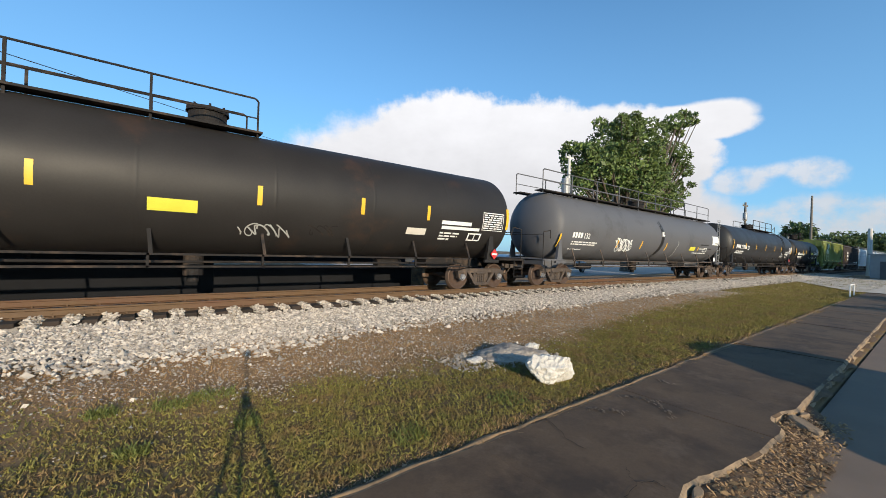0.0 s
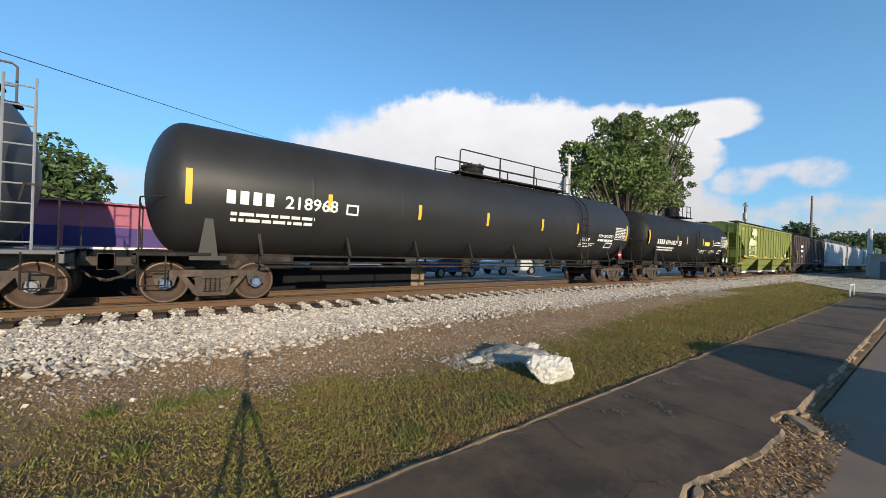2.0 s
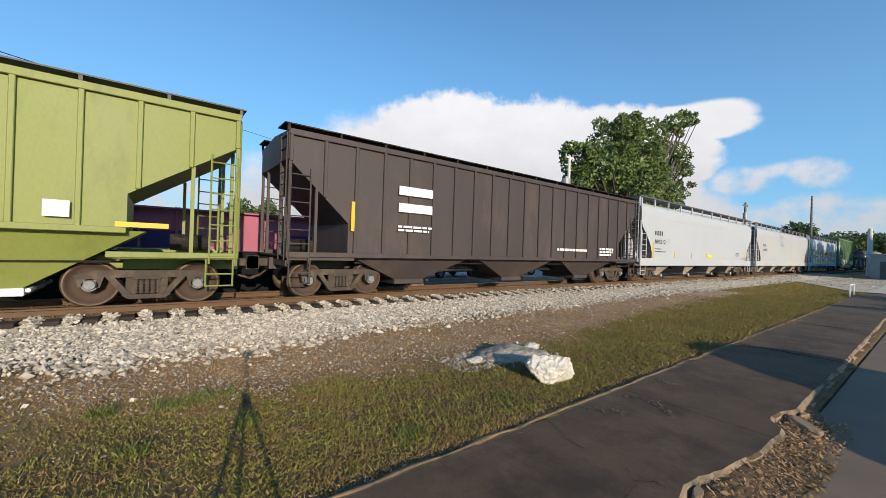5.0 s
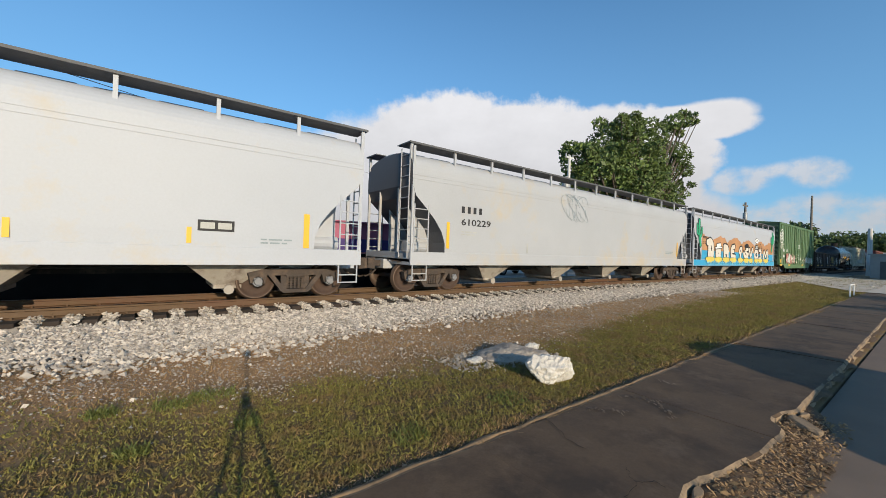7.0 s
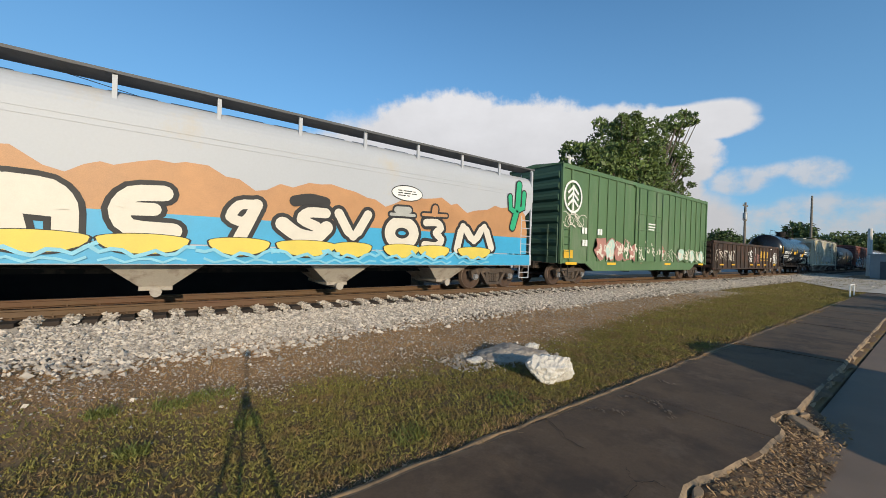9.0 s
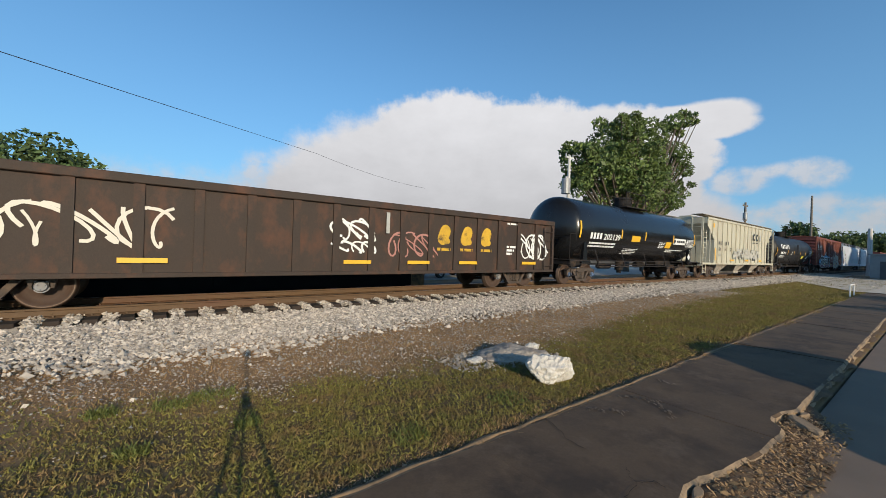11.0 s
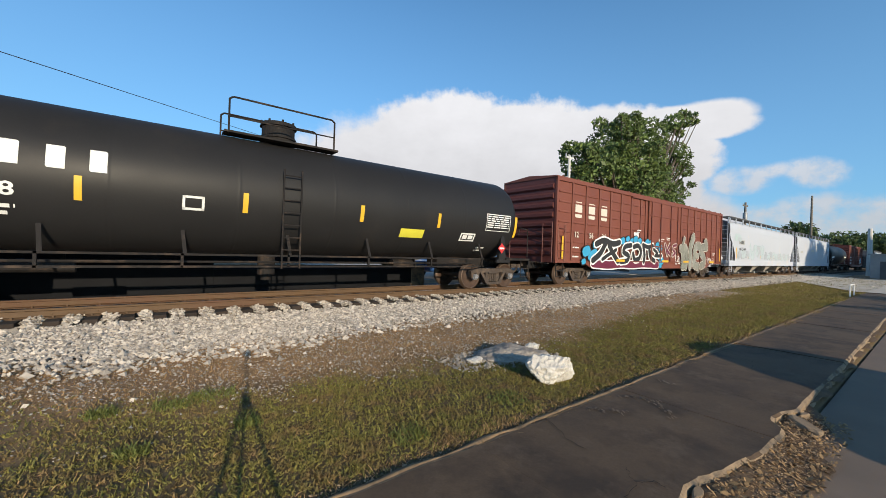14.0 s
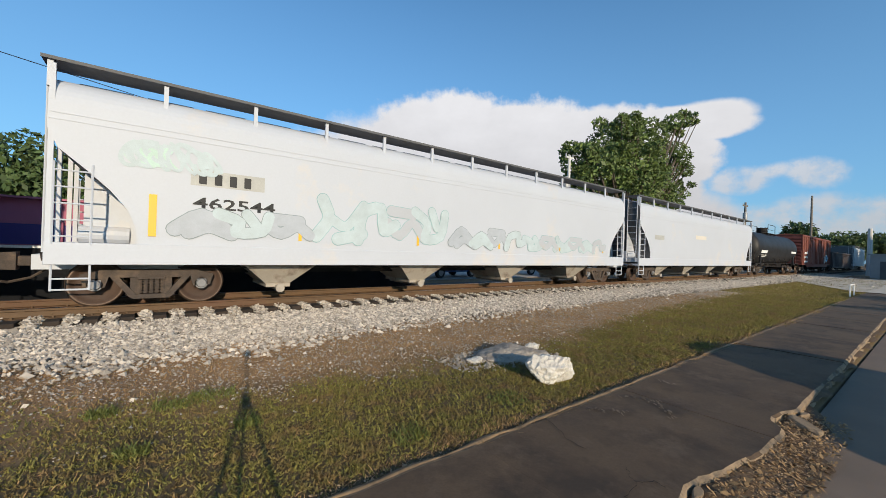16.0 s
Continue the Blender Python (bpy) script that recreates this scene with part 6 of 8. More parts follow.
h5 = post_hopper(-59.65, 8.7, 9.35, 7.1, M["hop_green"], "faded lime-green ribbed covered hopper", 1.57, (2.28, 3.55), 1.95, [-4.75, 0.0, 4.75], M["lettering"], top=4.25)
decal(h5, "emblem_upper", [(-5.45, 3.45), (-5.15, 4.0), (-4.1, 4.0), (-3.92, 3.82), (-3.92, 3.55), (-4.1, 3.4), (-4.5, 3.4), (-4.65, 3.15), (-4.85, 3.35), (-5.0, 3.45)], M["faded"], lift=0.04)
decal(h5, "emblem_lower", [(-6.1, 2.78), (-5.75, 3.2), (-5.1, 3.18), (-4.95, 3.05), (-4.75, 3.05), (-4.2, 3.05), (-4.05, 2.92), (-4.05, 2.75), (-4.2, 2.62), (-6.1, 2.62)], M["faded"], lift=0.04)
for z in (2.55, 2.18, 1.72):
    decal(h5, "painted_rule", rect(-6.15, -4.0, z, z + 0.05), M["faded"], lift=0.04)
mark(h5, 2, -6.1, 2.27, 0.22, M["faded"], step=0.3)
word(h5, "468 722", -5.15, 2.27, 0.22, M["faded"], width=1.15)
for o in h5.children:
    if o.name.startswith(("company_mark", "lettering")):
        o.location.y = -0.035
bars(h5, -6.1, 2.10, [0.5, 0.45, 0.4], M["faded"]).location.y = -0.035
bars(h5, -4.5, 2.08, [0.5, 0.45], M["faded"]).location.y = -0.035
for u in (-6.9, -4.3, -1.2, 2.0, 4.6, 7.0):
    decal(h5, "reflector", rect(u - 0.42, u + 0.42, 1.62, 1.72), M["yellow"], lift=0.045)
decal(h5, "label_plate", rect(5.6, 5.95, 1.75, 2.05), M["lettering"], lift=0.045)
bars(h5, -8.3, 3.9, [1.0, 0.9], M["faded"], height=0.03)

h6 = post_hopper(-41.2, 8.7, 9.25, 7.1, M["hop_dark"], "dusty brown-black ribbed covered hopper", 1.18, (2.0, 3.5), 1.6, [-4.75, 0.0, 4.75], M["hop_dark"], top=4.20)
for i, z in enumerate((2.95, 2.45)):
    decal(h6, "paint_patch", rect(-5.6, -4.4, z, z + 0.26), M["lettering"], lift=0.04)
bars(h6, -5.6, 2.05, [1.2, 1.1], M["lettering"]).location.y = -0.035
bars(h6, 2.0, 1.6, [2.2], M["lettering"], height=0.10).location.y = -0.035
bars(h6, 5.2, 1.7, [1.2, 1.2, 1.0], M["lettering"], height=0.09).location.y = -0.035
reflector(h6, -7.0, 2.2, 0.8, 0.10)

h13 = post_hopper(91.28, 8.0, 8.9, 6.6, M["hop_cream"], "cream ribbed covered hopper streaked with rust", 1.07, (2.72, 3.78), 1.45, [-4.1, 0.25, 4.25], M["bay"], platform=0.75, top=4.20, chute=1.25, pitch=0.99)
mark(h13, 2, -5.75, 2.40, 0.26, M["inkblack"], step=0.45)
mark(h13, 2, -4.35, 2.40, 0.26, M["inkblack"], step=0.4)
word(h13, "24", -5.75, 1.98, 0.24, M["inkblack"])
word(h13, "61", -4.55, 1.98, 0.24, M["inkblack"])
word(h13, "23", -3.4, 1.98, 0.24, M["inkblack"])
for i, u in enumerate((2.24, 3.11)):
    decal(h13, "company_mark", [(u + 0.26 + 0.30 * math.cos(t / 14 * 6.283), 3.28 + 0.30 * math.sin(t / 14 * 6.283)) for t in range(14)], M["inkblack"], lift=0.012)
    decal(h13, "company_mark", [(u + 0.26 + 0.15 * math.cos(t / 14 * 6.283), 3.28 + 0.15 * math.sin(t / 14 * 6.283)) for t in range(14)], M["hop_cream"], lift=0.016)
    decal(h13, "painted_rule", rect(u - 0.05, u + 0.6, 2.78, 2.85), M["inkblack"], lift=0.012)
decal(h13, "company_mark", rect(4.14, 4.50, 3.02, 3.50), M["g_silver"], lift=0.004)
bars(h13, 4.10, 2.85, [0.5], M["g_silver"])
reflector(h13, -6.48, 1.7, 0.85, 0.12)
decal(h13, "reflector", rect(-7.0, -6.75, 3.55, 3.85), M["yellow"])
for u in (-2.9, 0.7, 4.4):
    decal(h13, "reflector", rect(u - 0.4, u + 0.4, 1.25, 1.36), M["yellow"], lift=0.012)
for a in ((2.1, 2.9, 1.32, 1.52), (6.6, 7.2, 1.32, 1.46)):
    decal(h13, "test_box", rect(*a), M["inkblack"], lift=0.012)
bars(h13, -5.7, 1.75, [0.5, 0.4], M["g_line"], height=0.04)
tag_row(h13, -2.7, 4.0, 1.36, 2.20, (0, 6, 2, 4, 3, 5, 1, 4, 2), 0.22, [M["g_fade"]], M["g_line"], 42, 0.010, 0.022)
scrawl(h13, -2.5, 1.35, 2.6, 0.6, M["g_line"], False, 8, 41, 0.025)


# ----- boxcars -----
def boxcar(x, half_body, half, truck_at, mats, label, low, top, posts, door, smooth_ribs, belly):
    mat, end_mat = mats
    c = car("boxcar", x, label, "boxcar")
    running_gear(c, half, truck_at, GREY_CAP)
    L = half_body
    bm = bmesh.new()
    box(bm, -L + 0.05, L - 0.05, -1.44, 1.44, low, top)
    a = [bm.verts.new((k * (L + 0.02), y, z)) for k in (-1, 1) for y, z in ((-1.5, top - 0.02), (-1.5, top + 0.02), (0, top + 0.16), (1.5, top + 0.02), (1.5, top - 0.02))]
    for i in range(4):
        bm.faces.new((a[i], a[i + 1], a[i + 6], a[i + 5]))
    bm.faces.new(a[:5]), bm.faces.new(a[5:][::-1])
    bmesh.ops.recalc_face_normals(bm, faces=bm.faces)
    part("body", bm, mat, c)
    for s in (-1, 1):
        bm = bmesh.new()
        box(bm, -L, L, s * 1.47 - 0.035, s * 1.47 + 0.035, top - 0.16, top, 0.01)
        for u in np.arange(-L + 0.4, L, 1.1):
            rod(bm, (u, s * 1.47, top), (u, s * 1.47, top + 0.06), 0.05, 8)
        part("eave", bm, mat, c)
        bm = bmesh.new()
        prism(bm, [(-L, low + 0.10), (L, low + 0.10), (L, low), (L - truck_at * 0.28, low), (L - truck_at * 0.38, belly), (-L + truck_at * 0.38, belly), (-L + truck_at * 0.28, low), (-L, low)], s * 1.47 - 0.025, s * 1.47 + 0.025)
        bmesh.ops.recalc_face_normals(bm, faces=bm.faces)
        part("side_sill", bm, mat, c)
        base = None
        for u in posts:
            if base is None:
                bm = bmesh.new()
                box(bm, -0.06, 0.06, -0.03, 0.03, low + 0.1, top - 0.16, 0.015)
                base = part("side_post", bm, mat, c)
                base.location = (u, s * 1.47, 0)
            else:
                same(base, "side_post", c, pose(u, s * 1.47, 0))
        if smooth_ribs:
            edges = sorted([-L + 0.1] + list(posts) + [L - 0.1])
            strip = {}
            for a0, a1 in zip(edges, edges[1:]):
                if door[0] - 0.3 < (a0 + a1) / 2 < door[1] + 0.3:
                    continue
                w = round(a1 - a0 - 0.24, 2)
                if w not in strip:
                    bm = bmesh.new()
                    for z in np.arange(low + 0.45, top - 0.3, 0.42):
                        box(bm, -w / 2, w / 2, -0.030, 0.030, z, z + 0.085, 0.012)
                    strip[w] = part("panel_ribs", bm, mat, c)
                    strip[w].location = ((a0 + a1) / 2, s * 1.445, 0)
                else:
                    same(strip[w], "panel_ribs", c, pose((a0 + a1) / 2, s * 1.445, 0))
        bm = bmesh.new()
        d0, d1 = door
        box(bm, d0, d1, s * 1.50 - 0.03, s * 1.50 + 0.03, low + 0.12, top - 0.22, 0.01)
        door_ob = part("door", bm, mat, c)
        for z in (low + 0.9, low + 1.75, low + 2.6):
            if z < top - 0.4:
                bm = bmesh.new()
                box(bm, d0 + 0.1, d1 - 0.1, s * 1.54 - 0.02, s * 1.54 + 0.02, z, z + 0.08, 0.01)
                part("door_rib", bm, mat, door_ob)
        for u in (d0 + 0.25, d0 + (d1 - d0) * 0.36, d1 - (d1 - d0) * 0.3, d1 - 0.2):
            bm = bmesh.new()
            rod(bm, (u, s * 1.575, low + 0.15), (u, s * 1.575, top - 0.25), 0.032, 8)
            rod(bm, (u - 0.02, s * 1.58, low + 0.8), (u + 0.45, s * 1.58, low + 0.83), 0.02, 6)
            for z in (low + 0.5, low + 1.5, low + 2.4):
                box(bm, u - 0.06, u + 0.06, s * 1.56 - 0.04, s * 1.56 + 0.04, z, z + 0.07)
            part("lock_rod", bm, mat, door_ob)
        for z in (top - 0.22, low + 0.06):
            bm = bmesh.new()
            box(bm, d0 - 1.9 if smooth_ribs else d0 - 0.2, d1 + 0.2, s * 1.53 - 0.03, s * 1.53 + 0.03, z, z + 0.06)
            part("door_track", bm, mat, c)
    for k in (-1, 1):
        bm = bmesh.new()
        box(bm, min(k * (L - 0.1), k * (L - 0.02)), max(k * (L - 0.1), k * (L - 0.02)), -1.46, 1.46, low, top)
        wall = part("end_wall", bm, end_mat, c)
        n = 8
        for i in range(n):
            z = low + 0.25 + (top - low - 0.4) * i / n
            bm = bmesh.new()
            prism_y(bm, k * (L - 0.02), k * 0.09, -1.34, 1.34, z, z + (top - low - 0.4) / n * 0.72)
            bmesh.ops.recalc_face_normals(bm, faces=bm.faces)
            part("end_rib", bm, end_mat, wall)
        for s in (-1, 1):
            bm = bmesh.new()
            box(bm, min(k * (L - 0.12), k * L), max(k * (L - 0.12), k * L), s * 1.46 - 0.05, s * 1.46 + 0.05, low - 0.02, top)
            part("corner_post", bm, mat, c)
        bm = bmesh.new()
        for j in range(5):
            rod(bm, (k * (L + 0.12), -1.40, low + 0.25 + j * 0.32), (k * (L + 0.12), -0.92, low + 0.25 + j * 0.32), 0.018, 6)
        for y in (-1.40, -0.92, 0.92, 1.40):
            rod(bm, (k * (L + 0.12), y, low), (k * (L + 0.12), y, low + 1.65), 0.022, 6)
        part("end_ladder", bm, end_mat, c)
        ladder(c, k * (L - 0.62), k * (L - 0.14), -1.52, low + 0.05, low + 1.6, mat, 5)
        bm = bmesh.new()
        box(bm, min(k * (L - 2.4), k * (half - 0.45)), max(k * (L - 2.4), k * (half - 0.45)), -0.3, 0.3, 0.70, 1.0)
        part("draft_sill", bm, M["under"], c)
        bm = bmesh.new()
        for z in (0.42, 0.66):
            rod(bm, (k * (L - 0.6), -1.46, z), (k * (L - 0.12), -1.46, z), 0.018, 6)
        for u in (0.6, 0.12):
            rod(bm, (k * (L - u), -1.46, 0.40), (k * (L - u), -1.46, low + 0.05), 0.02, 6)
        part("sill_step", bm, M["under"], c)
    bm = bmesh.new()
    box(bm, -L + 2, L - 2, -0.25, 0.25, 0.60, low)
    rod(bm, (1.2, -0.7, 0.75), (2.3, -0.7, 0.75), 0.18, 12)
    tube(bm, [(-L + 2.5, -0.9, 0.62), (L - 2.5, -0.9, 0.62)], 0.03)
    part("underframe", bm, M["under"], c)
    return c


def prism_y(bm, x, bulge, y0, y1, z0, z1):
    zs = [(0, z0), (bulge, z0 + (z1 - z0) * 0.3), (bulge, z0 + (z1 - z0) * 0.7), (0, z1)]
    a = [bm.verts.new((x + u, y0, z)) for u, z in zs]
    b = [bm.verts.new((x + u, y1, z)) for u, z in zs]
    for i in range(3):
        bm.faces.new((a[i], a[i + 1], b[i + 1], b[i]))
    bm.faces.new(a), bm.faces.new(b[::-1])


b15 = boxcar(129.85, 9.72, 10.5, 7.5, (M["box_red"], M["box_endred"]), "oxide-red ribbed boxcar covered in wild graffiti", 1.0, 4.60,
             [-8.55, -7.5, -6.42, -5.43, -4.43, -3.42, -2.42, -1.87, 2.75, 3.8, 4.85, 5.9, 6.9, 7.85, 8.8], (-1.6, 2.2), True, 0.72)
for u, in ((-8.35,), (-7.32,), (-6.28,)):
    decal(b15, "company_mark", [(u, 3.02), (u + 0.07, 2.98), (u + 0.48, 2.98), (u + 0.52, 3.05), (u + 0.52, 3.62), (u + 0.45, 3.68), (u + 0.05, 3.68), (u, 3.62)], M["g_cream"], lift=-0.035)
word(b15, "12", -8.35, 2.12, 0.25, M["g_cream"]).location.y = 0.015
word(b15, "56", -7.25, 2.12, 0.25, M["g_cream"]).location.y = 0.015
word(b15, "24", -6.2, 2.12, 0.25, M["g_cream"]).location.y = 0.015
reflector(b15, -9.25, 1.65, 0.95, 0.12)
reflector(b15, 9.35, 1.65, 0.95, 0.12)
for z in (1.7, 1.3):
    bars(b15, -8.5, z, [0.5], M["lettering"], height=0.06).location.y = 0.035
decal(b15, "label_plate", rect(-3.1, -2.6, 2.3, 2.62), M["lettering"], lift=-0.03)
for u, w, z in ((-0.4, 0.7, 2.4), (-2.9, 0.4, 2.75), (7.9, 0.4, 1.75), (0.6, 0.5, 2.5)):
    bars(b15, u, z, [w, w * 0.8], M["lettering"], height=0.05).location.y = -0.03


def wild_piece(c, x0, x1, z0, z1, fills, line, edge, seed, lift, n):
    """Interlocking sprayed shapes with a pale rim, a dark fill and inner strokes."""
    rng = random.Random(seed)
    for i in range(n):
        u = x0 + (x1 - x0) * (i + 0.5) / n
        w, h = (x1 - x0) / n * rng.uniform(0.55, 0.85), (z1 - z0) / 2 * rng.uniform(0.75, 1.0)
        zc = (z0 + z1) / 2 + rng.uniform(-0.08, 0.08)
        ang = [2 * math.pi * (k + rng.uniform(-0.25, 0.25)) / 13 for k in range(13)]
        rad = [rng.uniform(0.6, 1.12) for _ in range(13)]

        def ring(g):
            return [(u + (w * r + g) * math.cos(a), min(z1 + g, max(z0 - g, zc + (h * r + g) * math.sin(a)))) for a, r in zip(ang, rad)]

        decal(c, "graffiti_rim", ring(0.07), edge, lift=lift + 0.001 * (i % 3))
        decal(c, "graffiti_fill", ring(0.0), fills[i % len(fills)], lift=lift + 0.005 + 0.001 * (i % 3))
        bm = bmesh.new()
        for k in range(4):
            px, pz = u + rng.uniform(-0.5, 0.5) * w, zc + rng.uniform(-0.5, 0.5) * h
            a = rng.uniform(0, 6.28)
            pts = [(px + 0.55 * w * (t / 6 - 0.5) * math.cos(a) + 0.12 * math.sin(t), min(z1, max(z0, pz + 0.9 * h * (t / 6 - 0.5) * math.sin(a) + 0.1 * math.cos(t * 1.3)))) for t in range(7)]
            stroke(bm, pts, rng.uniform(0.05, 0.12), False, lift + 0.011)
        part("graffiti_stroke", bm, line, c)


spots = ((-7.5, 1.5, 0.28), (-7.15, 1.25, 0.18), (-7.7, 1.05, 0.15), (-6.75, 1.84, 0.22), (-6.9, 1.35, 0.30), (-4.35, 2.10, 0.20), (-3.85, 2.22, 0.16), (-3.45, 2.14, 0.15), (-3.05, 2.22, 0.20),
         (-2.60, 2.16, 0.18), (-1.75, 2.10, 0.22), (-1.35, 2.16, 0.12), (-0.55, 2.00, 0.20), (-0.15, 1.85, 0.20), (0.0, 1.10, 0.26), (-0.25, 1.40, 0.24), (-0.1, 0.85, 0.14))
for x, z, r in spots:
    fat_piece(b15, [([(x - r * 0.35, z), (x + r * 0.35, z + r * 0.2)], 1.6 * r)], ((0.045, M["inkblack"]), (0.0, M["g_blue"])), 0.034, "graffiti_blob")
fat_piece(b15, [([(-6.95, 0.98), (-5.6, 0.90), (-4.4, 0.98), (-3.4, 0.92), (-2.2, 0.98), (-0.5, 0.92)], 0.36)], ((0.06, M["lettering"]), (0.0, M["g_maroon"])), 0.042, "graffiti_base")
for k, runs in enumerate((
        (([(-6.75, 1.88), (-6.1, 2.10), (-5.3, 1.90), (-4.70, 2.02)], 0.28), ([(-5.95, 1.95), (-6.35, 1.45), (-7.0, 1.12)], 0.28), ([(-5.65, 1.85), (-5.25, 1.45), (-4.80, 1.10)], 0.28), ([(-5.0, 1.65), (-5.7, 1.40), (-6.2, 1.18)], 0.18)),
        (([(-3.55, 1.92), (-4.15, 1.86), (-4.35, 1.55), (-3.70, 1.40), (-3.85, 1.12), (-4.55, 1.08)], 0.25),),
        (([(-3.25, 1.85), (-2.75, 1.96), (-2.40, 1.62), (-2.65, 1.22), (-3.15, 1.16), (-3.30, 1.5)], 0.25),),
        (([(-2.25, 1.98), (-2.05, 1.45), (-2.15, 1.10)], 0.25), ([(-2.25, 1.98), (-1.7, 1.86), (-1.15, 1.98)], 0.22), ([(-1.55, 1.80), (-1.45, 1.35), (-0.9, 1.15)], 0.25)),
        (([(-1.0, 1.78), (-0.45, 1.55), (-0.95, 1.42), (-0.05, 1.44)], 0.18),))):
    fat_piece(b15, runs, ((0.075, M["lettering"]), (0.0, M["inkblack"])), 0.052 + 0.004 * (k % 2), "graffiti_letter")
fat_piece(b15, [([(0.35, 2.1), (0.65, 1.5)], 0.16), ([(1.0, 2.12), (0.6, 1.75), (1.1, 1.5)], 0.16), ([(1.85, 2.1), (1.4, 2.05), (1.35, 1.8), (1.8, 1.65), (1.4, 1.48)], 0.15)], ((0.05, M["g_cream"]), (0.0, M["g_maroon"])), 0.075, "graffiti_letter")
for k, runs in enumerate((
        (([(2.48, 1.88), (2.85, 2.12), (3.12, 2.58)], 0.16), ([(2.62, 1.92), (3.30, 2.02), (3.55, 1.5), (3.35, 0.85)], 0.44), ([(2.98, 1.9), (2.95, 0.85)], 0.48)),
        (([(4.45, 2.72), (4.22, 2.32), (3.98, 2.0), (4.02, 0.85)], 0.44),),
        (([(5.5, 2.18), (4.85, 2.15), (4.72, 1.6), (4.65, 0.88), (5.3, 0.86)], 0.44), ([(4.8, 1.55), (5.28, 1.5)], 0.30)),
        (([(6.55, 2.45), (6.78, 2.05), (6.35, 2.12), (5.85, 2.10), (5.70, 1.72), (6.35, 1.45), (6.42, 1.0), (5.80, 0.86)], 0.42),))):
    fat_piece(b15, runs, ((0.065, M["g_cream"]), (0.022, M["inkblack"]), (0.0, M["g_dull"])), 0.048 + 0.004 * (k % 2), "graffiti_letter")
scrawl(b15, 7.0, 0.95, 1.1, 0.5, M["lettering"], False, 8, 60, 0.03).location.y = -0.03
scrawl(b15, 1.95, 0.95, 0.5, 0.6, M["lettering"], False, 6, 62, 0.04).location.y = -0.03
for u in (-4.6, 0.4, 3.3, 7.6):
    decal(b15, "reflector", rect(u - 0.4, u + 0.4, 1.08, 1.19), M["yellow"], lift=0.09)

b10 = boxcar(39.5, 8.08, 8.8, 6.7, (M["box_green"], M["box_end"]), "tall faded-green boxcar with faint graffiti", 0.98, 5.18,
             [-7.35, -6.0, -5.2, -4.4, -3.6, -2.8, 2.35, 3.15, 3.95, 4.75, 5.55, 6.35, 7.15], (-1.75, 1.4), False, 0.63)
circle = [(-7.32 + 0.02 + 0.62 * math.cos(t / 28 * 6.283), 3.85 + 0.66 * math.sin(t / 28 * 6.283)) for t in range(28)]
bm = bmesh.new()
stroke(bm, circle + circle[:1], 0.10, False, 0.012)
stroke(bm, [(-7.30, 3.25), (-7.30, 4.35)], 0.10, False, 0.012)
for z in (3.45, 3.72, 3.98):
    stroke(bm, [(-7.68, z), (-7.30, z + 0.30)], 0.11, False, 0.013)
    stroke(bm, [(-7.30, z + 0.30), (-6.92, z)], 0.11, False, 0.013)
part("emblem", bm, M["lettering"], b10, "white ringed leaf emblem")
wild_piece(b10, -5.3, 1.6, 1.05, 2.25, [M["g_pink"], M["g_mint"], M["g_pink"], M["box_green"]], M["g_cream"], M["g_pink"], 61, 0.02, 9)
wild_piece(b10, 3.6, 7.6, 1.0, 1.9, [M["g_mint"], M["box_green"]], M["g_cream"], M["box_green"], 63, 0.02, 5)
scrawl(b10, -7.8, 2.5, 1.3, 0.7, M["g_cream"], False, 8, 65, 0.03)
scrawl(b10, -4.8, 1.1, 12.0, 0.8, M["g_cream"], False, 26, 67, 0.03)
for u, z, s in ((-6.55, 2.3, 0.28), (-6.5, 1.75, 0.28), (-5.3, 2.3, 0.28)):
    mark(b10, 2, u, z, s, M["lettering"], step=0.22)
for a in ((-0.4, 0.4, 2.95, 3.02), (-0.4, 0.4, 3.10, 3.17), (-0.4, 0.3, 2.80, 2.87)):
    decal(b10, "stencil_line", rect(*a), M["lettering"], lift=0.045)
for u in (-7.3, -4.0, 2.2, 7.2):
    decal(b10, "reflector", rect(u - 0.4, u + 0.4, 0.92, 1.03), M["yellow"], lift=0.012)
decal(b10, "reflector", rect(-7.85, -7.2, 1.2, 1.55), M["amber"], lift=0.012)

b19 = boxcar(210.9, 8.9, 9.7, 6.9, (M["box_red"], M["box_endred"]), "rust-red boxcar with white painted initials", 1.0, 4.45,
             [-7.8, -6.7, -5.6, -4.5, -3.4, 2.6, 3.7, 4.8, 5.9, 7.0, 8.1], (-1.6, 1.6), True, 0.75)
for z in (2.5, 2.0, 1.5):
    bars(b19, -7.9, z, [1.8], M["lettering"], height=0.2)
wild_piece(b19, 4.0, 6.4, 1.3, 2.4, [M["g_cream"], M["g_blue"]], M["inkblack"], M["lettering"], 71, 0.045, 2)


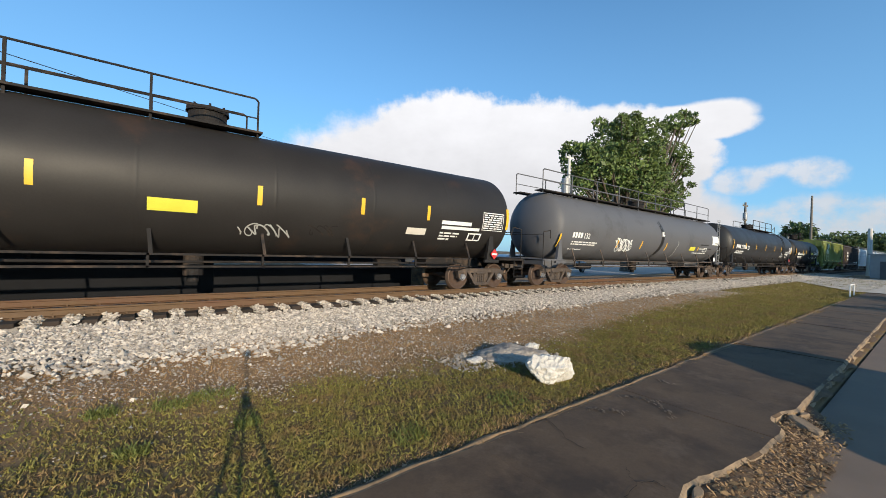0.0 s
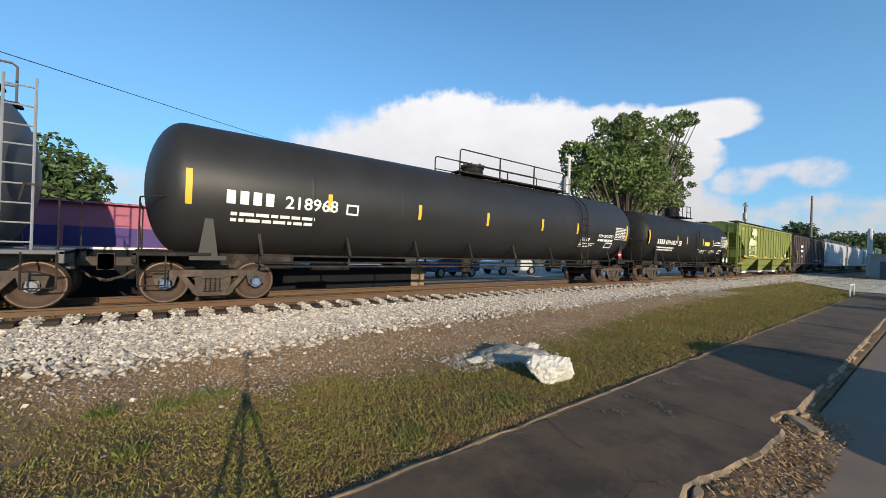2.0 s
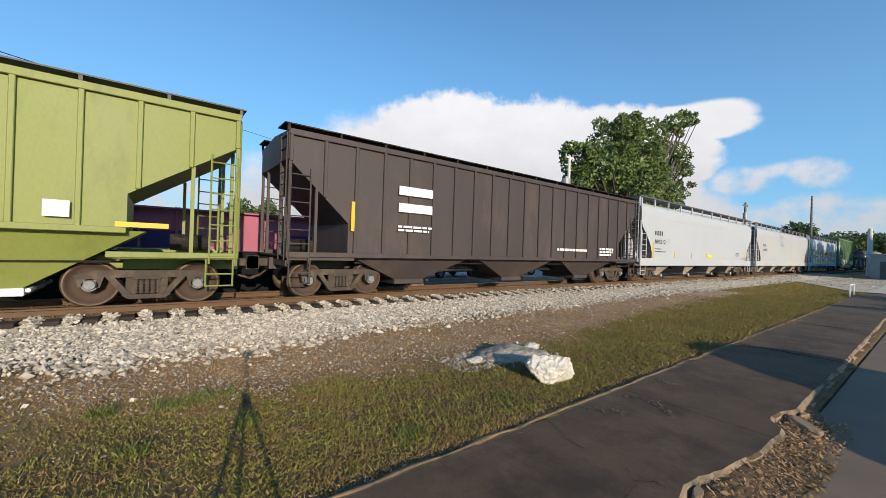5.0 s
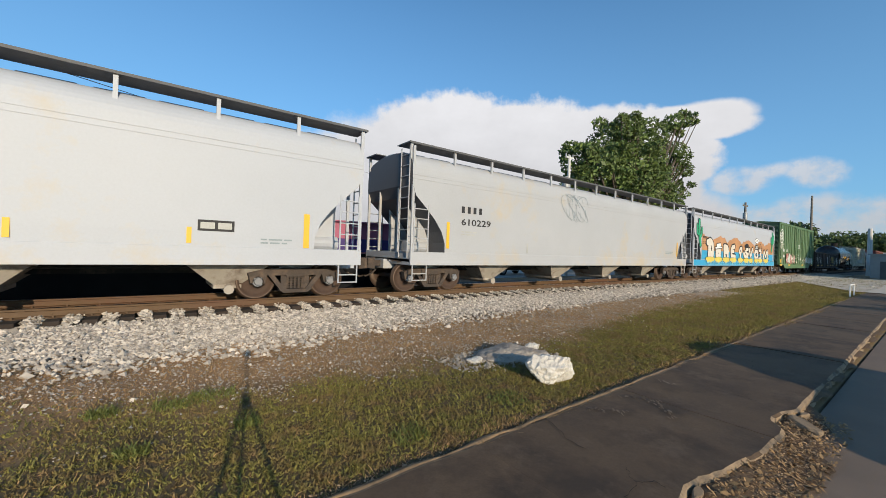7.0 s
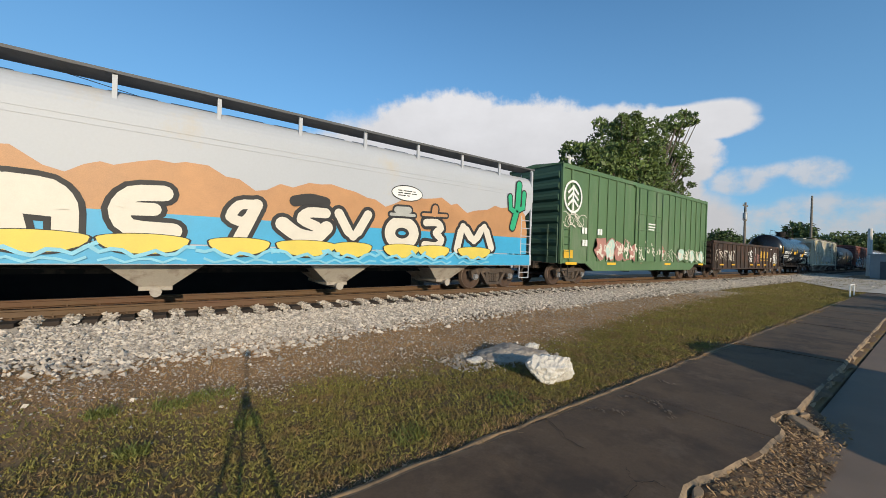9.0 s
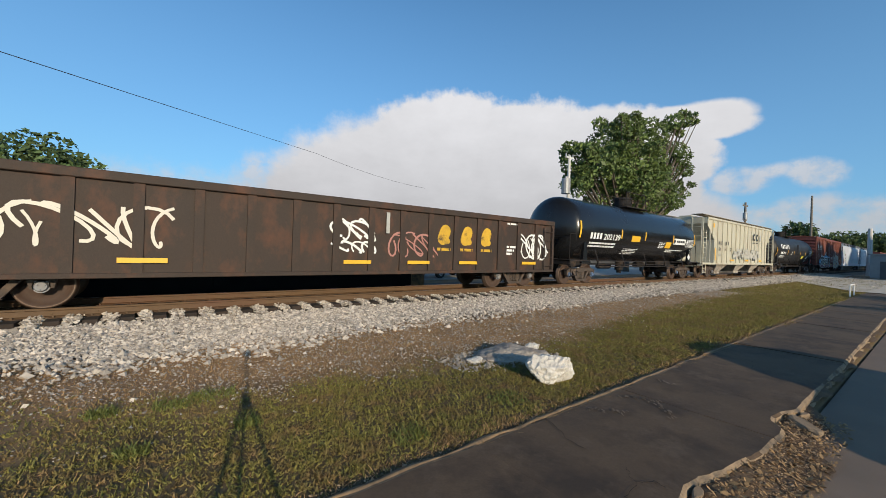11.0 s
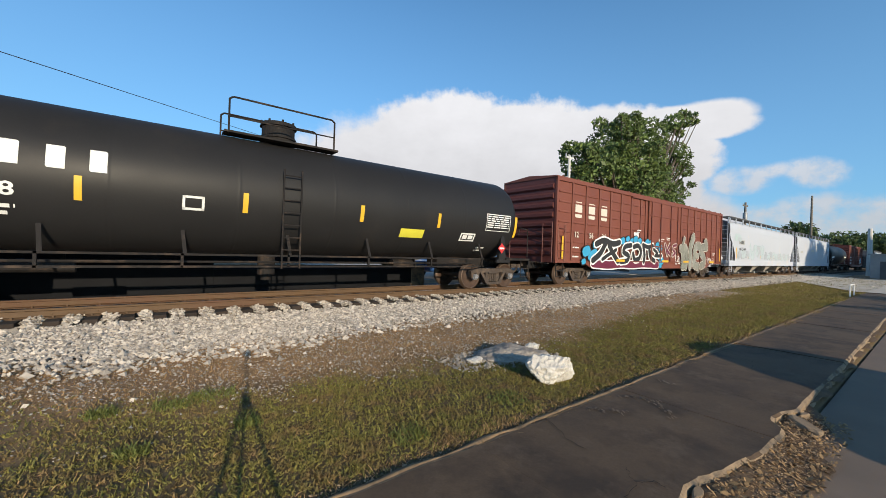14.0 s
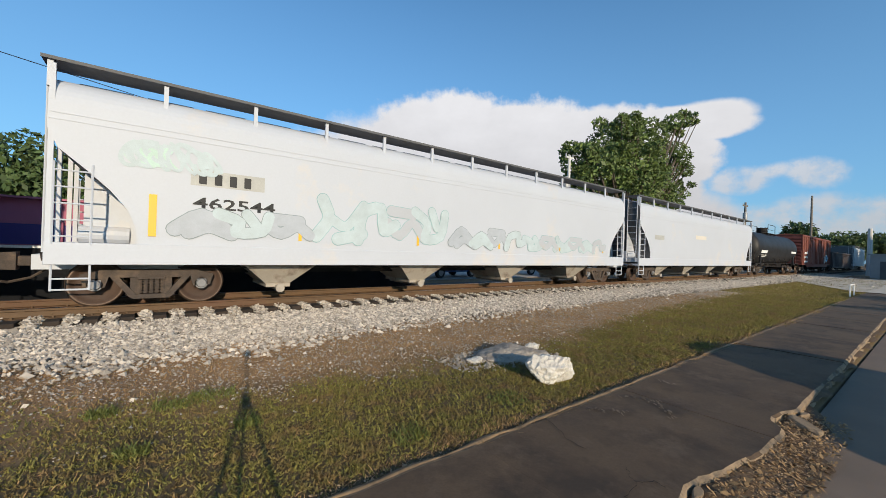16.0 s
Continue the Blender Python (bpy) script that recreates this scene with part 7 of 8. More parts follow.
# ----- gondolas -----
def gondola(x, half_body, half, truck_at, mat, label, top=2.62):
    c = car("gondola_car", x, label, "gondola car")
    running_gear(c, half, truck_at, GREY_CAP)
    L = half_body
    bm = bmesh.new()
    box(bm, -L, L, -1.40, 1.40, 0.95, 1.10)
    part("floor_plate", bm, mat, c)
    for s in (-1, 1):
        bm = bmesh.new()
        box(bm, -L, L, s * 1.42 - 0.02, s * 1.42 + 0.02, 0.68, top)
        part("side_sheet", bm, mat, c)
        bm = bmesh.new()
        box(bm, -L, L, s * 1.46 - 0.07, s * 1.46 + 0.07, top - 0.12, top + 0.06, 0.015)
        part("top_chord", bm, mat, c)
        bm = bmesh.new()
        box(bm, -L, L, s * 1.46 - 0.05, s * 1.46 + 0.05, 0.62, 0.72, 0.01)
        part("bottom_chord", bm, mat, c)
        n = round(2 * L / 1.06)
        base = None
        for i in range(n + 1):
            u = -L + 0.08 + (2 * L - 0.16) * i / n
            if base is None:
                bm = bmesh.new()
                prism_side = [(-0.09, 0.72), (0.09, 0.72), (0.09, top - 0.12), (-0.09, top - 0.12)]
                prism(bm, prism_side, -0.04, 0.06)
                bmesh.ops.recalc_face_normals(bm, faces=bm.faces)
                base = part("side_post", bm, mat, c)
                base.location = (u, s * 1.45, 0)
            else:
                same(base, "side_post", c, pose(u, s * 1.45, 0))
    for k in (-1, 1):
        bm = bmesh.new()
        box(bm, min(k * (L - 0.08), k * L), max(k * (L - 0.08), k * L), -1.42, 1.42, 0.75, top)
        for i in range(4):
            prism_y(bm, k * L, k * 0.08, -1.35, 1.35, 1.05 + i * 0.38, 1.05 + i * 0.38 + 0.28)
        bmesh.ops.recalc_face_normals(bm, faces=bm.faces)
        part("end_wall", bm, mat, c)
        ladder(c, k * (L - 0.65), k * (L - 0.15), -1.53, 0.7, 2.4, mat, 5)
        bm = bmesh.new()
        box(bm, min(k * (L - 2.4), k * (half - 0.45)), max(k * (L - 2.4), k * (half - 0.45)), -0.3, 0.3, 0.70, 1.0)
        part("draft_sill", bm, M["under"], c)
    bm = bmesh.new()
    box(bm, -L + 2, L - 2, -0.25, 0.25, 0.55, 0.95)
    tube(bm, [(-L + 2, -1.0, 0.72), (L - 2, -1.0, 0.72)], 0.025)
    part("underframe", bm, M["under"], c)
    return c


g11 = gondola(57.7, 8.75, 9.5, 6.86, M["gond"], "rusty brown gondola with yellow initials and tags")
for u in (3.1, 4.05, 4.95):
    fat_piece(g11, [([(u - 0.05, 1.74), (u + 0.05, 1.98)], 0.42), ([(u - 0.12, 1.66), (u + 0.14, 1.66)], 0.2)], ((0.0, M["worn_gold"]),), -0.055, "company_mark")
    bars(g11, u - 0.28, 1.44, [0.55], M["worn_gold"], height=0.09).location.y = 0.05
for u in (-7.0, -4.5, 0.1, 2.1, 4.1, 7.2):
    decal(g11, "reflector", rect(u - 0.40, u + 0.40, 0.92, 1.02), M["yellow"], lift=0.018)
scrawl(g11, -0.45, 1.55, 1.05, 0.62, M["lettering"], False, 6, 83, 0.06).location.y = 0.05
scrawl(g11, -0.35, 1.2, 1.0, 0.35, M["lettering"], False, 4, 85, 0.06).location.y = 0.05
decal(g11, "paint_patch", rect(0.95, 1.06, 1.8, 2.4), M["g_silver"], lift=0.018)
scrawl(g11, 6.9, 1.1, 1.2, 1.0, M["lettering"], False, 9, 87, 0.06).location.y = 0.05
scrawl(g11, -7.8, 1.2, 4.0, 0.9, M["g_cream"], False, 10, 89, 0.06).location.y = 0.05
scrawl(g11, 1.3, 1.1, 1.6, 0.8, M["g_pink"], False, 6, 91, 0.05).location.y = 0.05
bars(g11, 6.0, 2.45, [0.6], M["lettering"], height=0.06).location.y = 0.05
bars(g11, 6.0, 1.6, [0.5, 0.4, 0.3], M["lettering"], height=0.08).location.y = 0.05

g20 = gondola(231.0, 9.6, 10.4, 7.8, M["hop_dark"], "dark gondola car with blue-black sides", 2.9)


# ---------- lawn, track bed and roadside ----------
def make_ties():
    base = None
    rng = random.Random(2)
    xs = [-14.57 + 0.546 * i for i in range(300)]
    for i, x in enumerate(xs):
        if base is None:
            bm = bmesh.new()
            box(bm, -0.115, 0.115, -1.30, 1.30, -0.085, 0.085, 0.012)
            base = mesh_object("tie", bm, M["tie"], TRACK_OB)
            ob = base
        else:
            ob = same(base, "tie", TRACK_OB, Matrix())
        ob.matrix_basis = pose(x + rng.uniform(-0.02, 0.02), TRACK + rng.uniform(-0.04, 0.04), RAIL - 0.262 + rng.uniform(-0.008, 0.004), 0, 0, rng.uniform(-0.8, 0.8))
    far = bmesh.new()
    for i in range(300, 640):
        x = -14.57 + 0.546 * i
        box(far, x - 0.115, x + 0.115, TRACK - 1.3, TRACK + 1.3, 0.0, RAIL - 0.178)
    tagged(mesh_object("far_ties", far, M["tie"], TRACK_OB), kind="stuff")
    plate = bmesh.new()
    for x in xs[:110]:
        for s in (-1, 1):
            box(plate, x - 0.10, x + 0.10, TRACK + s * 0.7525 - 0.17, TRACK + s * 0.7525 + 0.17, RAIL - 0.178, RAIL - 0.168)
            for d in (-0.11, 0.11):
                box(plate, x - 0.05, x - 0.02, TRACK + s * 0.7525 + d - 0.015, TRACK + s * 0.7525 + d + 0.015, RAIL - 0.168, RAIL - 0.135)
    tagged(mesh_object("tie_plates", plate, M["rail"], TRACK_OB), kind="stuff")
    bm = bmesh.new()
    for x in (-1.2, 10.9, 22.8):
        box(bm, x - 0.45, x + 0.45, TRACK - 0.7525 - 0.034, TRACK - 0.7525 - 0.012, RAIL - 0.145, RAIL - 0.055)
        for d in (-0.33, -0.12, 0.12, 0.33):
            rod(bm, (x + d, TRACK - 0.81, RAIL - 0.1), (x + d, TRACK - 0.76, RAIL - 0.1), 0.018, 6)
    part("joint_bar", bm, M["rail"], TRACK_OB)


make_ties()


def scatter(n, x0, x1, y0, y1, seed, keep=None):
    rng = np.random.default_rng(seed)
    xy = np.stack([rng.uniform(x0, x1, n), rng.uniform(y0, y1, n)], -1)
    if keep is not None:
        xy = xy[rng.uniform(0, 1, len(xy)) < keep(xy)]
    return xy


def tie_gap(xy):
    """Ballast lies between the ties and a little over them, and thins to the toe."""
    ph = np.mod(xy[:, 0] + 14.57 + 0.273, 0.546) - 0.273
    on = (np.abs(ph) < 0.145) & (xy[:, 1] > TRACK - 1.36) & (xy[:, 1] < TRACK + 1.30)
    toe = np.interp(xy[:, 0], [-3, -1.46, -0.89, -0.36, 0.22, 1.18, 2.25, 3.79, 5.2, 7.8, 10.3, 14.4, 23], [7.1, 6.8, 6.35, 6.15, 6.4, 6.3, 6.45, 6.8, 6.8, 7.1, 7.1, 7.4, 7.4]) + 0.10 * np.sin(xy[:, 0] * 4.7) * np.sin(xy[:, 1] * 7)
    fade = np.clip((xy[:, 1] - toe + 0.35) / 1.35, 0.02, 1)
    return np.where(on, 0.0, fade ** 1.5)


def bed(xy, lift):
    return bank(xy[:, 1]) + lift


rng0 = np.random.default_rng(4)
for name, n, x0, x1, size, seed in (("near", 62000, -6.5, 14, 0.031, 1), ("mid", 30000, 14, 34, 0.038, 2), ("far", 16000, 34, 75, 0.06, 3)):
    xy = scatter(n, x0, x1, 5.7, TRACK - 0.62, seed, tie_gap)
    heap = 0.10 * np.interp(xy[:, 1], [TRACK - 1.75, TRACK - 1.38, TRACK - 0.85], [0.0, 0.75, 1.0])
    tagged(stones("ballast_stones", xy, bed(xy, 0.002) + np.where(np.abs(np.mod(xy[:, 0] + 14.57 + 0.273, 0.546) - 0.273) > 0.15, heap, 0.0) * rng0.uniform(0.3, 1, len(xy)), size, M["stone"], seed=seed),
           "pale crushed-stone ballast heaped along the ties", "gravel", kind="stuff")
xy = scatter(9000, -6, 22, TRACK - 0.66, TRACK + 3.0, 9, tie_gap)
tagged(stones("track_ballast", xy, bed(xy, -0.01), 0.032, M["bay"], seed=12), "rust-dusted ballast between the rails", "gravel", kind="stuff")


def lawn_edge(x):
    """Where the turf gives way to bare soil."""
    return np.interp(x, [-4, -1.1, -0.3, 0.3, 0.85, 1.3, 2.2, 3.1, 3.65, 4.6, 5.8, 7.6, 11.8, 17.5, 27], [5.3, 5.24, 5.02, 4.8, 4.6, 4.5, 4.55, 4.4, 4.45, 4.1, 4.4, 4.6, 5.25, 5.65, 6.0]) + 0.12 * np.sin(x * 4.3) + 0.07 * np.sin(x * 9.7)


def dirt_share(xy):
    return np.clip((xy[:, 1] - lawn_edge(xy[:, 0])) / 0.7 + 0.45, 0.10, 1) * 0.9


xy = scatter(42000, -5, 26, 3.9, 7.7, 21, dirt_share)
tagged(stones("scattered_stones", xy, lumps(xy[:, 0], xy[:, 1]) + bank(xy[:, 1]) - 0.014, 0.0105, M["bay"], seed=15),
       "small dusty stones strewn over bare soil", "gravel", kind="stuff")
xy = scatter(3600, -5, 26, 4.3, 7.7, 23, dirt_share)
tagged(stones("scattered_stones", xy, lumps(xy[:, 0], xy[:, 1]) + bank(xy[:, 1]) - 0.014, 0.017, M["stone"], seed=16),
       "pale ballast stones strewn over bare soil", "gravel", kind="stuff")


def turf(xy):
    """Share of grass: a worn, uneven edge towards the track, thin patches inside."""
    x, y = xy[:, 0], xy[:, 1]
    share = np.clip((lawn_edge(x) - y) / 0.9 + 0.55, 0.03, 1) ** 1.4
    patch = 0.5 + 0.5 * np.sin(x * 2.1 + 1.3 * np.sin(y * 1.7)) * np.sin(y * 2.6 + np.cos(x * 1.4))
    left = np.clip((x + 0.5) / 3.0 + 0.45, 0.42, 1)
    near_walk = np.clip((y - 2.47 - 0.009 * x) / 0.2, 0.10, 1)
    return np.clip(share * (0.55 + 0.55 * patch) * left * near_walk * np.clip(1.55 * tufts(x, y) - 0.06, 0.03, 1), 0, 1)


def tufts(x, y):
    """Small clumps of turf, a hand wide, that stand over gaps."""
    return np.clip(0.5 + 0.5 * np.sin(x * 41 + 3 * np.sin(y * 23) + 2 * np.sin(x * 9)) * np.sin(y * 47 + 3 * np.sin(x * 19)) + 0.25 * np.sin(x * 95 + y * 40) * np.sin(y * 90 - x * 33), 0, 1)


def blades(name, n, x0, x1, y0, y1, height, width, mat, seed, keep, label, lean=1.1):
    rng = np.random.default_rng(seed)
    xy = scatter(n, x0, x1, y0, y1, seed, keep)
    n = len(xy)
    z = lumps(xy[:, 0], xy[:, 1]) + bank(xy[:, 1]) - 0.025
    h = height * rng.lognormal(0, 0.3, n) * (0.30 + 1.3 * tufts(xy[:, 0], xy[:, 1]))
    a = rng.uniform(0, 6.283, n)
    b = rng.uniform(0, 6.283, n)
    k = rng.uniform(0.1, 1.0, n) * lean * h
    w = width * rng.uniform(0.6, 1.3, n)
    base = np.stack([xy[:, 0], xy[:, 1], z], -1)
    side = np.stack([np.cos(a), np.sin(a), 0 * a], -1) * w[:, None] / 2
    tip = base + np.stack([np.cos(b) * k, np.sin(b) * k, h], -1)
    mid = base + np.stack([np.cos(b) * k * 0.35, np.sin(b) * k * 0.35, h * 0.6], -1)
    v = np.stack([base - side, base + side, mid + side * 0.8, mid - side * 0.8, tip], 1).reshape(-1, 3)
    i = (np.arange(n) * 5)[:, None]
    f = np.concatenate([i + [0, 1, 2], i + [0, 2, 3], i + [3, 2, 4]])
    ob = raw(name, v.tolist(), f.tolist(), mat)
    return tagged(ob, label, "grass", kind="stuff")


blades("grass", 640000, -3.5, 9, 2.40, 6.6, 0.020, 0.0130, M["grass"], 31, turf, "short uneven lawn grass with dry patches", 1.5)
blades("grass", 300000, 9, 24, 2.45, 7.2, 0.034, 0.014, M["grass"], 33, turf, "short uneven lawn grass with dry patches")
blades("grass", 60000, 24, 60, 2.6, 7.2, 0.045, 0.03, M["grass"], 35, None, "short lawn grass by the crossing")
for i, (x, y) in enumerate(((-0.36, 4.85), (0.20, 4.80), (0.58, 4.90), (-0.09, 3.87), (1.9, 2.9), (3.3, 3.0), (0.75, 3.9))):
    rad = 0.11 + 0.05 * (i % 3)
    blades("weed", 420, x - rad, x + rad, y - rad * 0.8, y + rad * 0.8, 0.042, 0.010, M["weed"], 40 + i, None, "bright green weed tuft in thin turf", 1.2)


xy = np.concatenate([scatter(500, 3.5, 4.7, 3.95, 4.75, 63), scatter(260, 3.9, 5.5, 3.7, 4.8, 64)])
tagged(stones("loose_chips", xy, lumps(xy[:, 0], xy[:, 1]) - 0.008, 0.020, M["mound"], seed=66), "pale gravel chips round the heap", "gravel", kind="stuff")
xy = scatter(2600, 0, 16, 2.38, 2.58, 61)
tagged(stones("edge_crumbs", xy, bank(xy[:, 1]) - 0.012, 0.009, M["grit"], seed=62), "brown soil crumbs along the pavement edge", "soil", kind="stuff")
blades("dead_grass", 12000, 0, 20, 2.38, 2.66, 0.030, 0.007, M["straw"], 38, None, "dry grass hanging over the pavement edge", 2.0)
blades("dead_grass", 190000, -4, 20, 2.7, 7.4, 0.022, 0.0085, M["straw"], 37, dirt_share, "dry tan grass litter on bare soil", 2.4)


def make_gutter():
    xy = scatter(2400, 2.4, 6.0, 0.62, 1.15, 51, lambda p: np.clip(1.15 - np.abs(p[:, 1] - 0.85) / 0.5, 0, 1) * np.clip(1.3 - np.abs(p[:, 0] - 4.6) / 2.2, 0.1, 1))
    tagged(stones("gutter_gravel", xy, -0.076 + 0.06 * np.exp(-((xy[:, 0] - 4.7) / 1.4) ** 2 - ((xy[:, 1] - 0.92) / 0.22) ** 2), 0.007, M["grit"], seed=17), "brown grit and chips along the broken kerb", "gravel", kind="stuff")
    bm = bmesh.new()
    rng = np.random.default_rng(6)
    pts = [(x, y, -0.088 + 0.066 * math.exp(-((y - 0.98) / 0.24) ** 2) * (0.8 + 0.3 * math.sin(x * 1.9)) + 0.004 * math.sin(x * 23 + y * 31)) for x in np.arange(2.2, 24, 0.1) for y in np.linspace(np.interp(x, [3.5, 5.2, 6.6], [0.50, 0.62, 0.90]) + 0.05 * math.sin(x * 5.1) + 0.03 * math.sin(x * 13), 1.2, 9)]
    nx, ny = len(np.arange(2.2, 24, 0.1)), 9
    f = [(i * ny + j, (i + 1) * ny + j, (i + 1) * ny + j + 1, i * ny + j + 1) for i in range(nx - 1) for j in range(ny - 1)]
    rng = np.random.default_rng(52)
    n = 2600
    at = scatter(n, 2.4, 6.1, 0.52, 1.02, 53, lambda p: np.clip(1.3 - np.abs(p[:, 0] - 4.3) / 1.9, 0.1, 1))
    n = len(at)
    z = -0.080 + 0.066 * np.exp(-((at[:, 1] - 0.98) / 0.24) ** 2) + rng.uniform(0, 0.012, n)
    ang, size = rng.uniform(0, 6.283, n), 0.017 * rng.lognormal(0, 0.4, n)
    centre = np.stack([at[:, 0], at[:, 1], z], -1)
    u = np.stack([np.cos(ang), np.sin(ang), rng.normal(0, 0.35, n)], -1) * size[:, None]
    w = np.stack([-np.sin(ang), np.cos(ang), rng.normal(0, 0.35, n)], -1) * size[:, None] * 0.45
    quads = np.stack([centre - u, centre + w, centre + u, centre - w], 1).reshape(-1, 3)
    tagged(raw("leaf_litter", quads.tolist(), np.arange(4 * n).reshape(n, 4).tolist(), M["straw"]), "dry brown leaves washed against the broken kerb", "leaves", kind="stuff")
    soil = material("gutter_dirt", (0.150, 0.092, 0.050), 0.95, vary=0.4, scale=6, fine=40, bump=0.8)
    tagged(raw("gutter_dirt", pts, f, soil, smooth=True), "brown dirt washed against the kerb", "dirt", kind="structure")
    for k, (x, y, w) in enumerate(((5.55, 0.86, 0.21), (3.22, 1.05, 0.09), (5.86, 0.90, 0.07))):
        bm = bmesh.new()
        bmesh.ops.create_icosphere(bm, subdivisions=3, radius=1.0)
        for v in bm.verts:
            p = v.co * (1 + 0.25 * noise.noise(v.co * 1.5 + Vector((k * 7, 0, 0))))
            v.co = Vector((p.x * w, p.y * w * 0.42, max(-0.5, min(0.6, p.z)) * 0.07))
        ob = mesh_object("kerb_fragment", bm, M["kerb"])
        ob.matrix_basis = pose(x, y, -0.045, 6, -4, (45, 10, -20)[k])
        tagged(ob, "broken pale lump of concrete kerb", "concrete lump", "kerb fragments")


make_gutter()


# ---------- tripod that carries the camera ----------
def make_tripod():
    tripod = new("tripod")
    tagged(tripod, "slim black tripod standing on the pavement edge", "tripod")
    bm = bmesh.new()
    rod(bm, (0, -0.03, 1.10), (0, -0.03, 1.62), 0.014, 8)
    part("centre_column", bm, M["wire"], tripod)
    bm = bmesh.new()
    box(bm, -0.05, 0.05, -0.07, -0.03, 1.60, 1.68)
    part("head", bm, M["wire"], tripod)
    bm = bmesh.new()
    rod(bm, (0, -0.03, 1.10), (0, -0.03, 1.19), 0.045, 10)
    part("hub", bm, M["wire"], tripod)
    for dx, dy in ((-0.50, -0.22), (0.50, -0.30), (0.02, 0.45)):
        bm = bmesh.new()
        rod(bm, (dx * 0.06, dy * 0.06 - 0.03, 1.16), (dx * 0.55, dy * 0.55 - 0.03, 0.5), 0.016, 8)
        rod(bm, (dx * 0.55, dy * 0.55 - 0.03, 0.5), (dx, dy - 0.03, -0.099 if dy < 0.4 else -0.112), 0.011, 8)
        part("leg", bm, M["wire"], tripod)


make_tripod()


# ---------- far side of the track ----------
def make_dock():
    dock = new("loading_dock")
    tagged(dock, "long loading dock with train shade in its wall colour", "loading dock")
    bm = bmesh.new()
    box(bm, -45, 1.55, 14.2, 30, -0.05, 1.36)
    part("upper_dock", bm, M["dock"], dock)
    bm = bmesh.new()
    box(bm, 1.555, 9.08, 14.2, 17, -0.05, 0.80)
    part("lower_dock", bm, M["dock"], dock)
    bm = bmesh.new()
    box(bm, 9.085, 9.82, 14.22, 17, -0.05, 0.94, 0.02)
    part("end_block", bm, M["kerb"], dock, "pale concrete end block")
    # near-black sheet that stands for the shaded recess over the lower dock
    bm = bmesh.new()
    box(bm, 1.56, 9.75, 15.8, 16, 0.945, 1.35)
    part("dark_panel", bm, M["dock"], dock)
    bm = bmesh.new()
    box(bm, -45, 1.56, 14.17, 14.35, 1.365, 1.43)
    part("edge_strip", bm, M["white"], dock, "white painted dock edge")
    hall = new("warehouse")
    tagged(hall, "pink warehouse with purple lower wall band", "warehouse")
    bm = bmesh.new()
    box(bm, -45, 10.6, 16.0, 29.5, 1.365, 2.74)
    part("wall", bm, M["pink"], hall, "pink painted upper wall")
    bm = bmesh.new()
    box(bm, -44.9, 0.75, 15.985, 15.997, 1.43, 2.02)
    part("lower_band", bm, M["purple"], hall, "purple painted lower band")
    bm = bmesh.new()
    box(bm, 4.3, 10.55, 15.985, 15.997, 1.43, 2.02)
    part("lower_band", bm, M["purple"], hall, "purple painted lower band")
    bm = bmesh.new()
    box(bm, -45.2, 10.8, 15.8, 29.8, 2.744, 2.80)
    part("roof", bm, M["pink"], hall)
    bm = bmesh.new()
    for x in (-2.2, -0.4, 0.6):
        rod(bm, (x, 15.9, 1.43), (x, 15.9, 2.74 if x > 0 else 2.1), 0.04, 8)
    part("downpipe", bm, M["pink"], hall)
    bm = bmesh.new()
    box(bm, 10.2, 75, 17.0, 34, -0.1, 0.012)
    tagged(mesh_object("parking_lot", bm, M["lot"]), "pale paved lot across the track", "paving", kind="structure")


make_dock()


def parked_car(x, y, rz, mat, label):
    c = new("parked_car")
    tagged(c, label, "car", "cars on the lot")
    prof = [(-2.2, 0.45), (-2.25, 0.75), (-2.1, 0.95), (-1.5, 1.02), (-0.8, 1.45), (0.7, 1.48), (1.35, 1.05), (2.1, 0.92), (2.25, 0.65), (2.2, 0.40), (1.75, 0.33), (-1.75, 0.33)]
    bm = bmesh.new()
    prism(bm, prof, -0.88, 0.88)
    bmesh.ops.recalc_face_normals(bm, faces=bm.faces)
    bmesh.ops.bevel(bm, geom=[e for e in bm.edges], offset=0.06, segments=2, affect="EDGES")
    part("body", bm, mat, c, smooth=False)
    bm = bmesh.new()
    prism(bm, [(-1.25, 1.08), (-0.75, 1.38), (0.6, 1.40), (1.10, 1.08)], -0.90, 0.90)
    bmesh.ops.recalc_face_normals(bm, faces=bm.faces)
    part("side_windows", bm, M["glass"], c)
    for u in (-1.4, 1.4):
        for s in (-1, 1):
            bm = bmesh.new()
            rod(bm, (u, s * 0.72, 0.33), (u, s * 0.91, 0.33), 0.33, 18)
            w = part("wheel", bm, M["rubber"], c)
            bm = bmesh.new()
            rod(bm, (u, s * 0.90, 0.33), (u, s * 0.92, 0.33), 0.2, 12)
            part("rim", bm, M["grey"], w)
    c.matrix_basis = pose(x, y, 0.012, 0, 0, rz)


parked_car(14.5, 18.6, 8, M["carblue"], "dark blue sedan parked on the pale lot")
parked_car(21.0, 19.4, -4, M["carwhite"], "white sedan parked on the pale lot")
parked_car(29.5, 20.5, 3, M["carwhite"], "white sedan parked beside the tree")


